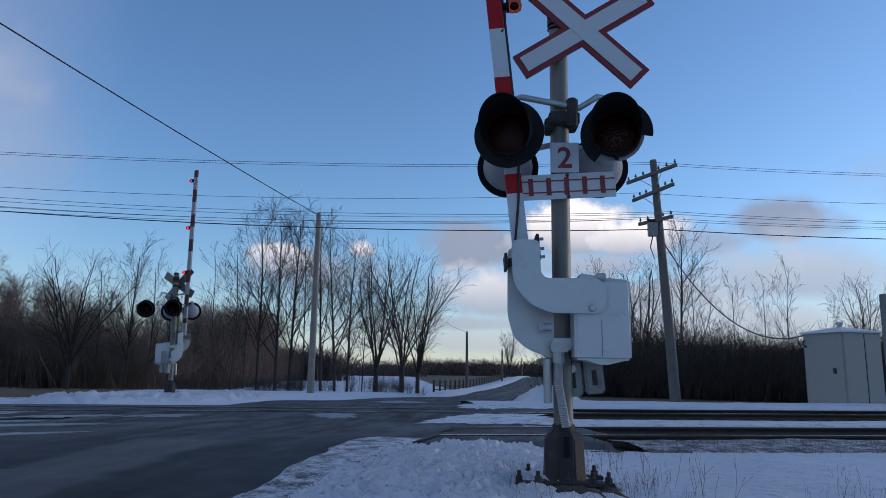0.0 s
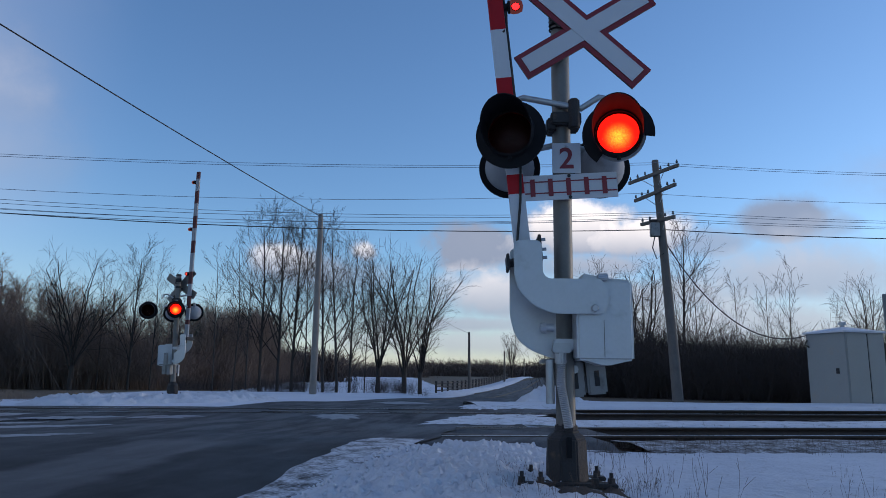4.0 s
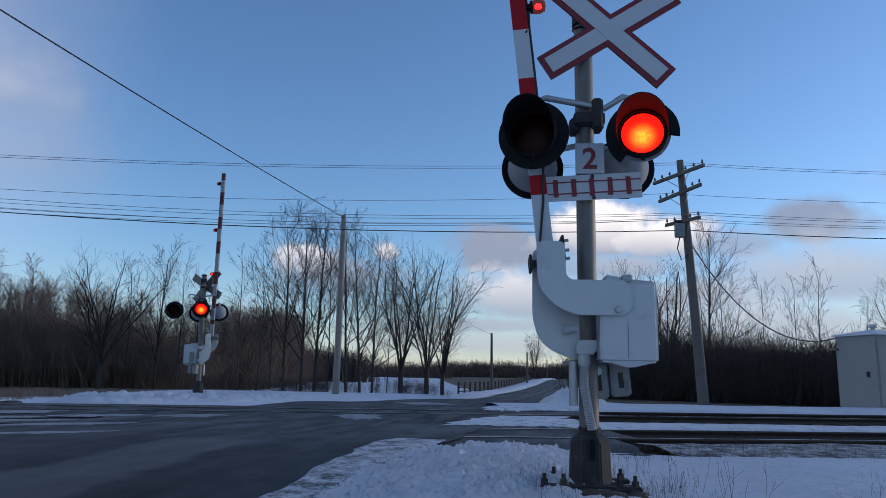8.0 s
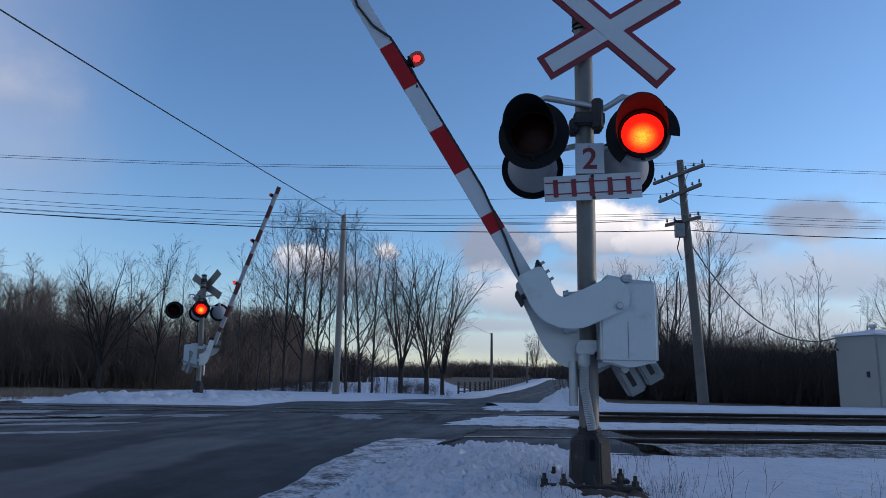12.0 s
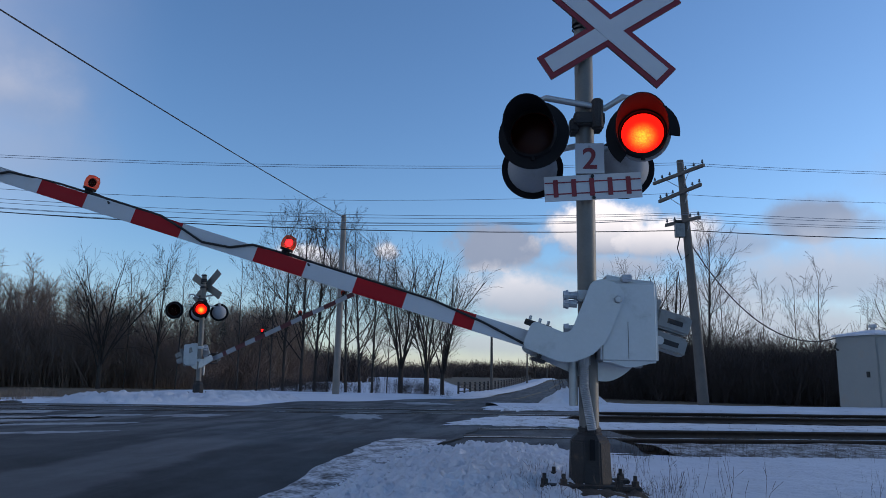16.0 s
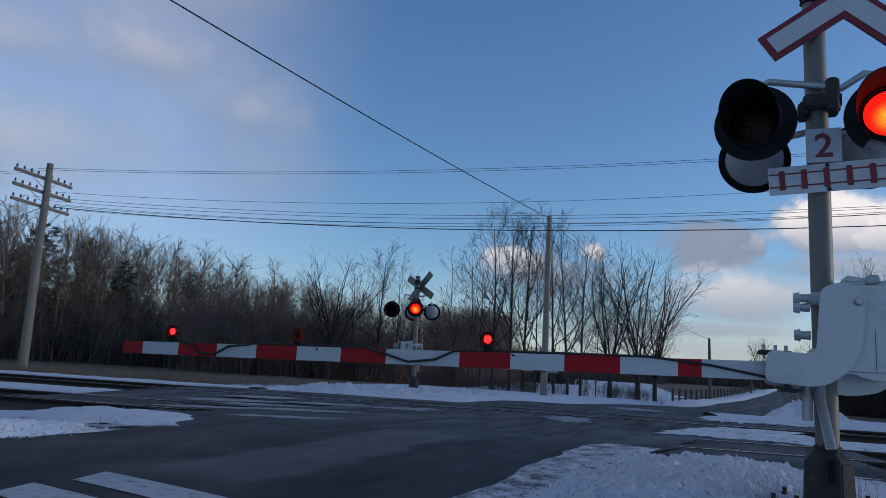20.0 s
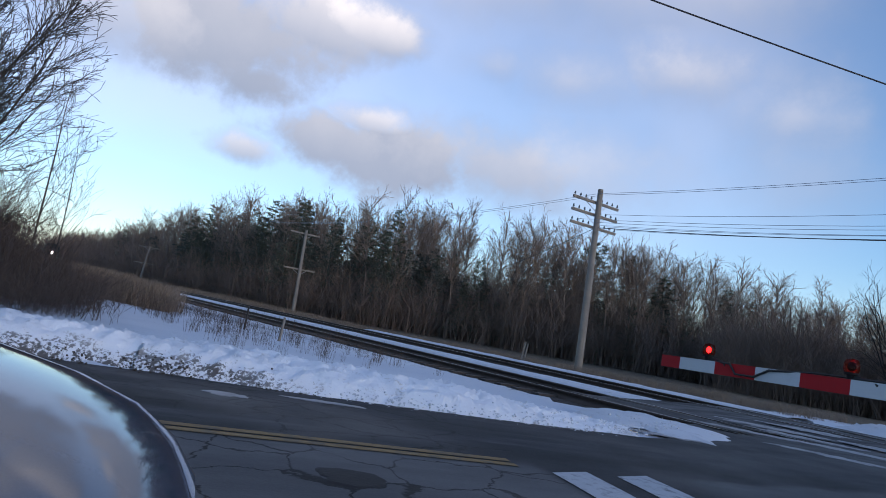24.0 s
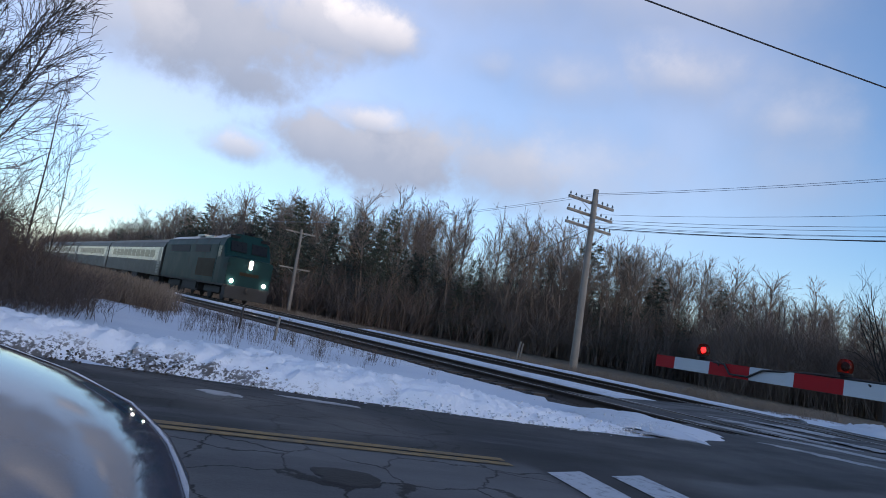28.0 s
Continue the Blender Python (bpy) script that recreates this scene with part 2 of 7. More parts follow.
ARM_RED = material("arm_red_sheeting", (0.36, 0.008, 0.014), 0.5, vary=0.10, scale=8, dirt=(0.22, 0.02, 0.025), dirt_amount=0.1, dirt_scale=6, spec=0.2)
# far arm's red and white, darkened for the shade on its unlit back
UNLIT_RED = material("unlit_arm_red", (0.090, 0.020, 0.022), 0.7, vary=0.2, scale=8)
UNLIT_WHITE = material("unlit_arm_white", (0.30, 0.31, 0.33), 0.7, vary=0.15, scale=8)
DRY_GRASS = material("dry_grass", (0.19, 0.147, 0.112), 0.95, vary=0.4, scale=0.7)
WEED = material("dead_weeds", (0.085, 0.060, 0.045), 0.95, vary=0.4, scale=2)
TIE = material("creosoted_tie", (0.045, 0.038, 0.034), 0.85, vary=0.4, scale=4, bump=0.5, each=0.3)
RAIL_STEEL = material("rusty_rail", (0.062, 0.045, 0.038), 0.6, 0.4, vary=0.3, scale=12, bump=0.1)
RAIL_HEAD = material("polished_rail_head", (0.34, 0.35, 0.37), 0.3, 0.9, vary=0.1, scale=12)
WIRE = material("dark_wire", (0.03, 0.03, 0.035), 0.6, vary=0.1)
WIRE_LIGHT = material("weathered_wire", (0.16, 0.19, 0.24), 0.6, vary=0.1)
INSULATOR = material("dark_glass_insulator", (0.05, 0.06, 0.07), 0.15, vary=0.1)


def snow_material(name, dirty, patch=(0.10, 0.085, 0.07), foot=False, clean=(0.66, 0.69, 0.74)):
    m, n = tree_of(name)
    pos = n.add("ShaderNodeTexCoord").outputs["Object"]
    big, mid, fine = n.noise(pos, 0.55, 6.0, 0.6), n.noise(pos, 4.0, 5.0, 0.62), n.noise(pos, 28.0, 4.0, 0.6)
    col = n.mix(n.ramp(big, 0.35, 0.7), clean, [0.88 * c for c in clean])
    speck = n.ramp(n.math("ADD", n.math("MULTIPLY", mid, 0.6), n.math("MULTIPLY", fine, 0.4)), 0.60 - 0.10 * dirty, 0.70 - 0.05 * max(0.0, dirty - 1.5))
    col = n.mix(n.math("MULTIPLY", speck, min(1.0, dirty)), col, patch)
    if foot:
        # mud thrown against the bank's foot along the road
        x, y, z = n.add("ShaderNodeSeparateXYZ", {0: pos}).outputs
        along = n.math("ADD", n.math("MULTIPLY", x, R.x), n.math("MULTIPLY", y, R.y))
        across = n.math("ADD", n.math("MULTIPLY", x, L.x), n.math("MULTIPLY", y, L.y))
        foot_line = n.math("MULTIPLY_ADD", n.ramp(along, -1.0, 1.3), -0.38, 7.22)
        rim = n.math("MULTIPLY", n.math("SUBTRACT", 1.0, n.ramp(n.math("SUBTRACT", across, foot_line), 0.12, 0.46)), n.math("SUBTRACT", 1.0, n.ramp(along, 0.3, 1.6)))
        mud = n.ramp(n.math("ADD", n.math("MULTIPLY", n.math("ADD", mid, fine), 0.5), n.math("MULTIPLY", rim, 0.15)), 0.60, 0.68)
        col = n.mix(n.math("MULTIPLY", mud, n.math("MULTIPLY_ADD", rim, 0.8, 0.1)), col, (0.050, 0.040, 0.034))
    crumb = n.add("ShaderNodeTexVoronoi", {"Vector": pos, "Scale": 34.0}).outputs["Distance"]
    h = n.math("ADD", n.math("MULTIPLY", mid, 0.5), n.math("ADD", n.math("MULTIPLY", fine, 0.4), n.math("MULTIPLY", crumb, -0.15)))
    finish(name, n, col, 0.8, h, 0.5, 0.05)
    return m


SNOW = snow_material("crusted_snow", 0.6, (0.22, 0.21, 0.20), clean=(0.60, 0.63, 0.68))
BANK_SNOW = snow_material("ploughed_snow", 0.6, (0.34, 0.31, 0.28), True, (0.84, 0.86, 0.90))
TRODDEN = snow_material("trodden_snow", 1.3, (0.13, 0.12, 0.11))


def ground_material():
    """Snow over grass: thin and brown along the railway's far side, clean in the field."""
    m, n = tree_of("snowy_ground")
    pos = n.add("ShaderNodeTexCoord").outputs["Object"]
    x, y, z = n.add("ShaderNodeSeparateXYZ", {0: pos}).outputs
    d = n.math("ADD", n.math("MULTIPLY", x, V.x), n.math("MULTIPLY", y, V.y))
    s = n.math("ADD", n.math("MULTIPLY", x, U.x), n.math("MULTIPLY", y, U.y))
    big, mid, fine = n.noise(pos, 0.25, 6.0, 0.6), n.noise(pos, 2.2, 6.0, 0.65), n.noise(pos, 22.0, 4.0, 0.6)
    snow = n.mix(n.ramp(big, 0.3, 0.7), (0.66, 0.69, 0.74), (0.56, 0.60, 0.67))
    grass = n.mix(n.ramp(mid, 0.3, 0.7), (0.17, 0.13, 0.085), (0.075, 0.060, 0.045))
    wood = n.math("MULTIPLY", n.ramp(d, 17.7, 18.4), n.ramp(s, 9.0, 12.5))
    right = n.math("MULTIPLY", n.ramp(d, 23.5, 24.5), n.math("SUBTRACT", 1.0, n.ramp(s, -9.0, -7.0)))
    verge = n.math("MULTIPLY", n.ramp(d, 8.0, 9.0), n.math("SUBTRACT", 1.0, n.ramp(d, 9.4, 10.0)))
    cover = n.math("MAXIMUM", n.math("MAXIMUM", wood, right), n.math("MULTIPLY", verge, 0.12))
    bare = n.ramp(n.math("ADD", n.math("MULTIPLY", n.math("ADD", mid, fine), 0.5), n.math("MULTIPLY", cover, 0.45)), 0.62, 0.70)
    col = n.mix(bare, snow, grass)
    finish("snowy_ground", n, col, 0.85, n.math("ADD", mid, n.math("MULTIPLY", fine, 0.4)), 0.6, 0.08)
    return m


def asphalt_material():
    """Worn asphalt with wheel tracks, salt, patches and cracks."""
    m, n = tree_of("worn_asphalt")
    pos = n.add("ShaderNodeTexCoord").outputs["Object"]
    x, y, z = n.add("ShaderNodeSeparateXYZ", {0: pos}).outputs
    along = n.math("ADD", n.math("MULTIPLY", x, R.x), n.math("MULTIPLY", y, R.y))
    across = n.math("ADD", n.math("MULTIPLY", x, L.x), n.math("MULTIPLY", y, L.y))
    flat = n.add("ShaderNodeCombineXYZ", {0: n.math("MULTIPLY", along, 0.22), 1: across, 2: 0.0}).outputs[0]
    streak = n.noise(flat, 1.6, 6.0, 0.6)
    big, fine = n.noise(pos, 0.5, 5.0, 0.6), n.noise(pos, 60.0, 3.0, 0.7)
    col = n.mix(n.ramp(streak, 0.3, 0.72), (0.012, 0.013, 0.0155), (0.036, 0.039, 0.044))
    # a worn lighter band before the crossing
    mid_line = n.math("SUBTRACT", across, n.math("MULTIPLY_ADD", along, 0.12, 3.50))
    wobble = n.math("MULTIPLY", n.math("SUBTRACT", n.noise(pos, 1.3, 4.0), 0.5), 0.5)
    off = n.math("ABSOLUTE", n.math("ADD", mid_line, wobble))
    worn = n.math("MULTIPLY", n.math("SUBTRACT", 1.0, n.ramp(off, 0.40, 0.60)), n.math("MULTIPLY", n.ramp(along, 3.3, 4.0), n.math("SUBTRACT", 1.0, n.ramp(along, 7.6, 8.4))))
    col = n.mix(n.math("MULTIPLY", worn, 0.9), col, n.mix(n.ramp(streak, 0.3, 0.7), (0.070, 0.073, 0.078), (0.115, 0.118, 0.124)))
    lane = n.math("MULTIPLY", n.math("SUBTRACT", 1.0, n.ramp(n.math("ABSOLUTE", n.math("SUBTRACT", across, 6.0)), 0.20, 0.55)), n.ramp(along, 2.6, 5.0))
    col = n.mix(n.math("MULTIPLY", lane, 0.35), col, (0.065, 0.068, 0.073))
    over = n.math("MULTIPLY", n.ramp(along, 6.5, 9.5), n.math("MULTIPLY_ADD", n.ramp(n.noise(flat, 2.4, 5.0, 0.6), 0.40, 0.62), 0.75, 0.05))
    col = n.mix(over, col, (0.105, 0.107, 0.112))
    old = n.math("SUBTRACT", 1.0, n.ramp(along, 2.25, 2.4))
    col = n.mix(n.math("MULTIPLY", old, n.math("SUBTRACT", 1.0, n.ramp(across, 4.2, 4.5))), col, n.mix(n.ramp(streak, 0.35, 0.65), (0.068, 0.070, 0.074), (0.098, 0.099, 0.103)))
    drift = n.add("ShaderNodeVectorMath", {0: n.noise(pos, 2.6, 6.0, 0.68, 1), 1: (0.36, 0.36, 0.0)}, operation="MULTIPLY").outputs[0]
    warp = n.add("ShaderNodeVectorMath", {0: pos, 1: drift}, operation="ADD").outputs[0]
    vor = n.add("ShaderNodeTexVoronoi", {"Vector": warp, "Scale": 1.9}, feature="DISTANCE_TO_EDGE").outputs["Distance"]
    crack = n.math("SUBTRACT", 1.0, n.ramp(vor, 0.006, 0.024))
    crack = n.math("MULTIPLY", crack, n.ramp(n.noise(pos, 0.6, 3.0), 0.34, 0.46))
    crack = n.math("MULTIPLY", crack, n.math("MULTIPLY_ADD", old, 0.85, 0.12))
    col = n.mix(crack, col, (0.008, 0.008, 0.009))
    salt = n.math("MULTIPLY", n.ramp(n.math("ADD", n.math("MULTIPLY", streak, 0.6), n.math("MULTIPLY", big, 0.4)), 0.54, 0.70), 0.6)
    col = n.mix(salt, col, (0.13, 0.132, 0.138))
    spot = n.math("MULTIPLY_ADD", fine, 0.5, 0.75)
    col = n.mix(1.0, col, n.add("ShaderNodeCombineColor", {0: spot, 1: spot, 2: spot}).outputs[0], "MULTIPLY")
    rough = n.math("MULTIPLY_ADD", n.ramp(big, 0.3, 0.7), 0.30, 0.60)
    height = n.math("SUBTRACT", n.math("MULTIPLY", fine, 0.5), crack)
    finish("worn_asphalt", n, col, rough, height, 0.5, 0.012)
    return m


def ballast_material():
    m, n = tree_of("dark_ballast")
    pos = n.add("ShaderNodeTexCoord").outputs["Object"]
    vor = n.add("ShaderNodeTexVoronoi", {"Vector": pos, "Scale": 16.0})
    big = n.noise(pos, 0.9, 6.0, 0.65)
    shade = n.math("MULTIPLY_ADD", n.add("ShaderNodeSeparateColor", {0: vor.outputs["Color"]}).outputs[0], 0.9, 0.4)
    grey = n.add("ShaderNodeCombineColor", {0: shade, 1: shade, 2: shade}).outputs[0]
    col = n.mix(1.0, (0.060, 0.052, 0.048), grey, "MULTIPLY")
    col = n.mix(n.math("MULTIPLY", n.ramp(big, 0.63, 0.70), 0.85), col, (0.70, 0.74, 0.80))
    finish("dark_ballast", n, col, 0.9, vor.outputs["Distance"], 0.8, 0.04)
    return m


GROUND, ASPHALT, BALLAST = ground_material(), asphalt_material(), ballast_material()


def clear_glass(name, tint, rough=0.05, clear=0.75, bump=0.0):
    m, n = tree_of(name)
    t = n.add("ShaderNodeBsdfTransparent", {0: (*tint, 1)})
    g = n.add("ShaderNodeBsdfGlossy", {0: (0.9, 0.9, 0.9, 1), 1: rough})
    if bump:
        pos = n.add("ShaderNodeTexCoord").outputs["Object"]
        v = n.add("ShaderNodeTexVoronoi", {"Vector": pos, "Scale": 60.0})
        n.put(g.inputs["Normal"], n.add("ShaderNodeBump", {"Height": v.outputs["Distance"], "Strength": bump, "Distance": 0.01}).outputs[0])
    mx = n.add("ShaderNodeMixShader", {0: 1 - clear, 1: t.outputs[0], 2: g.outputs[0]})
    n.add("ShaderNodeOutputMaterial", {0: mx.outputs[0]})
    return m


RED_GLASS = clear_glass("red_lens_glass", (0.95, 0.32, 0.22), 0.30, 0.985, 0.3)


def bulb_material():
    """A lit reflector: hot in the middle, dimpled by the prisms of its lens."""
    m, n = tree_of("lit_reflector")
    pos = n.add("ShaderNodeTexCoord").outputs["Object"]
    spot = n.add("ShaderNodeVectorMath", {0: pos, 1: (0.0, 0.0, 0.025)}, operation="ADD").outputs[0]
    r = n.add("ShaderNodeVectorMath", {0: spot}, operation="LENGTH").outputs["Value"]
    v = n.add("ShaderNodeTexVoronoi", {"Vector": pos, "Scale": 95.0})
    f = n.math("SUBTRACT", 1.0, n.ramp(r, 0.0, 0.125))
    f = n.math("MULTIPLY", f, n.math("MULTIPLY_ADD", v.outputs["Distance"], -0.9, 1.3))
    col = n.mix(f, (1.0, 0.022, 0.012), (1.0, 0.45, 0.04))
    e = n.add("ShaderNodeEmission", {0: col, 1: n.math("MULTIPLY_ADD", f, 2.2, 1.5)})
    n.add("ShaderNodeOutputMaterial", {0: e.outputs[0]})
    return m


BULB = bulb_material()
SMALL_BULB = glow("lit_small_bulb", (1.0, 0.018, 0.022), 7.0)
HEADLIGHT = glow("lit_headlight", (1.0, 0.93, 0.80), 60.0)

# ---- mesh helpers ----


class Geo:
    """Vertices and faces of one mesh."""

    def __init__(self):
        self.v, self.f = [], []

    def add(self, verts, faces, m=None):
        k = len(self.v)
        self.v += [m @ Vector(p) for p in verts] if m else [Vector(p) for p in verts]
        self.f += [[i + k for i in f] for f in faces]
        return self

    def box(self, x0, x1, y0, y1, z0, z1, m=None):
        return self.add([(x0, y0, z0), (x1, y0, z0), (x1, y1, z0), (x0, y1, z0), (x0, y0, z1), (x1, y0, z1), (x1, y1, z1), (x0, y1, z1)],
                        [(0, 3, 2, 1), (4, 5, 6, 7), (0, 1, 5, 4), (1, 2, 6, 5), (2, 3, 7, 6), (3, 0, 4, 7)], m)

    def tube(self, points, radii, n=8, caps=True, m=None):
        pts = [Vector(p) for p in points]
        rs = radii if isinstance(radii, (list, tuple)) else [radii] * len(pts)
        verts, faces = [], []
        ref = Vector((0, 0, 1)) if abs((pts[-1] - pts[0]).normalized().z) < 0.9 else Vector((1, 0, 0))
        for i, p in enumerate(pts):
            d = (pts[min(i + 1, len(pts) - 1)] - pts[max(i - 1, 0)]).normalized()
            a = d.cross(ref).normalized()
            b = a.cross(d)
            verts += [p + (a * math.cos(2 * math.pi * k / n) + b * math.sin(2 * math.pi * k / n)) * rs[i] for k in range(n)]
        for i in range(len(pts) - 1):
            faces += [(i * n + k, i * n + (k + 1) % n, (i + 1) * n + (k + 1) % n, (i + 1) * n + k) for k in range(n)]
        if caps:
            faces += [tuple(range(n))[::-1], tuple(range((len(pts) - 1) * n, len(pts) * n))]
        return self.add(verts, faces, m)

    def lathe(self, profile, n=24, m=None, arc=(0, 360)):
        """profile: (radius, height) round the z axis."""
        full = arc[1] - arc[0] >= 360
        cols = n if full else n + 1
        verts, faces = [], []
        for r, z in profile:
            for k in range(cols):
                t = radians(arc[0] + (arc[1] - arc[0]) * k / n)
                verts.append((r * math.cos(t), r * math.sin(t), z))
        for i in range(len(profile) - 1):
            for k in range(n):
                j = (k + 1) % cols
                faces.append((i * cols + k, i * cols + j, (i + 1) * cols + j, (i + 1) * cols + k))
        return self.add(verts, faces, m)

    def prism(self, poly, y0, y1, m=None):
        """A plate: poly in x, z, from y0 to y1."""
        n = len(poly)
        verts = [(x, y0, z) for x, z in poly] + [(x, y1, z) for x, z in poly]
        faces = [tuple(range(n)), tuple(range(2 * n - 1, n - 1, -1))] + [(i, i + n, (i + 1) % n + n, (i + 1) % n) for i in range(n)]
        return self.add(verts, faces, m)


def part(name, geo, mat, parent=None, label="", bevel=0.0, shade=False, segs=2):
    me = bpy.data.meshes.new(name)
    me.from_pydata([tuple(p) for p in geo.v], [], geo.f)
    if bevel:
        bm = bmesh.new()
        bm.from_mesh(me)
        bmesh.ops.recalc_face_normals(bm, faces=bm.faces)
        edges = [e for e in bm.edges if len(e.link_faces) == 2 and e.calc_face_angle(0) > 0.6]
        bmesh.ops.bevel(bm, geom=edges, offset=bevel, segments=segs, affect="EDGES", clamp_overlap=True)
        bm.to_mesh(me)
        bm.free()
    else:
        bm = bmesh.new()
        bm.from_mesh(me)
        bmesh.ops.recalc_face_normals(bm, faces=bm.faces)
        bm.to_mesh(me)
        bm.free()
    if shade:
        me.shade_smooth()
        me.set_sharp_from_angle(angle=radians(40))
    me.materials.append(mat)
    ob = new(name, me)
    if parent:
        ob.parent = parent
    if label:
        ob["label"] = label
    return ob


def fast_mesh(name, verts, quads, mat, parent=None, flat=True):
    """A mesh from arrays: verts n x 3, quads m x 4 (or m x 3)."""
    verts, quads = np.asarray(verts, np.float32), np.asarray(quads, np.int32)
    me = bpy.data.meshes.new(name)
    me.vertices.add(len(verts))
    me.vertices.foreach_set("co", verts.ravel())
    k = quads.shape[1]
    me.loops.add(quads.size)
    me.loops.foreach_set("vertex_index", quads.ravel())
    me.polygons.add(len(quads))
    me.polygons.foreach_set("loop_start", np.arange(0, quads.size, k, dtype=np.int32))
    me.update(calc_edges=True)
    if not flat:
        me.shade_smooth()
    me.materials.append(mat)
    ob = new(name, me)
    if parent:
        ob.parent = parent
    return ob


def grid_mesh(name, fn, us, vs, mat, parent=None):
    """A sheet over the parameters us x vs."""
    verts = [fn(u, v) for u in us for v in vs]
    nu, nv = len(us), len(vs)
    i = np.arange(nu * nv).reshape(nu, nv)
    quads = np.stack([i[:-1, :-1], i[1:, :-1], i[1:, 1:], i[:-1, 1:]], -1).reshape(-1, 4)
    ob = fast_mesh(name, [tuple(p) for p in verts], quads, mat, parent, flat=False)
    return ob


def thing(name, m, label, category, group="", kind=""):
    ob = new(name)
    ob.matrix_world = m
    ob.empty_display_size = 0.2
    return tagged(ob, label, category, group, kind)


def arange(a, b, step):
    n = max(1, round((b - a) / step))
    return [a + (b - a) * i / n for i in range(n + 1)]

# ---- ground, road, railway ----


def build_ground():
    rings = [0.0] + [0.25 * (3600 / 0.25) ** (i / 150) for i in range(151)]
    angles = [2 * math.pi * k / 300 for k in range(301)]

    def at(r, t):
        x, y = r * math.sin(t), r * math.cos(t)
        p = Vector((x, y, 0))
        z = ground_z(x, y) if r < 1200 else ground_z(x * 1200 / r, y * 1200 / r)
        b, d, s = p.dot(L), p.dot(V), p.dot(U)
        if RIGHT_B - 0.2 < b < LEFT_B + (0.55 if p.dot(R) < 4.5 else 0.2) and r < 900:
            z -= 0.10
        if 8.75 < d < 16.7 and -150 < s < 1200:
            z -= 0.30
        return x, y, z
    ob = grid_mesh("ground", at, rings, angles, GROUND)
    tagged(ob, "snow-covered ground with patches of brown grass", "ground", kind="structure")


def build_road():
    along = arange(-60, -4, 2) + arange(-3.5, 24, 0.3) + arange(25, 60, 1.5) + arange(64, 420, 8)
    def at(a, v):
        ragged = 0.18 * noise.noise((a * 0.8, v * 3, 1.0)) + 0.10 * noise.noise((a * 2.7, v, 5.0))
        flare = 1.0 * smooth(4.5, 7.5, a) * (1 - smooth(19, 23, a))
        b0, b1 = RIGHT_B - ragged - 0.3 * flare, LEFT_B + ragged + 1.2 * flare + (0.42 - 0.12 * smooth(-0.5, 1.0, a)) * (1 - smooth(3.6, 5.0, a))
        b = b0 + (b1 - b0) * v
        return on_road(a, b, road_z(a, b))
    road = grid_mesh("road", at, along, [i / 16 for i in range(17)], ASPHALT)
    tagged(road, "worn two-lane asphalt road with salt streaks", "road", kind="structure")
    yellow = material("worn_yellow_line", (0.22, 0.135, 0.045), 0.8, vary=0.3, scale=5, dirt=(0.075, 0.066, 0.052), dirt_amount=0.65, dirt_scale=7)
    white = material("worn_white_line", (0.42, 0.44, 0.47), 0.8, vary=0.15, scale=5, dirt=(0.08, 0.08, 0.085), dirt_amount=0.4, dirt_scale=12)
    for off in (-0.066, 0.066):
        for a0, a1 in ((-45, 2.15), (22, 150)):
            line = grid_mesh("centre_line", lambda a, v: on_road(a, CENTRE_B + off + (v - 0.5) * 0.092, road_z(a, CENTRE_B) + 0.005), arange(a0, a1, 1.0), [0, 0.5, 1], yellow, road)
    for a0, end in ((2.36, 4.17), (2.92, 4.26)):
        def bar(v, w):
            b = end + 0.14 * w * (1 - v) - 2.1 * v
            return on_road(a0 + 0.34 * w, b, road_z(a0, b) + 0.005)
        grid_mesh("stop_bar", bar, arange(0, 1, 0.1), [0, 0.5, 1], white, road)
    return road


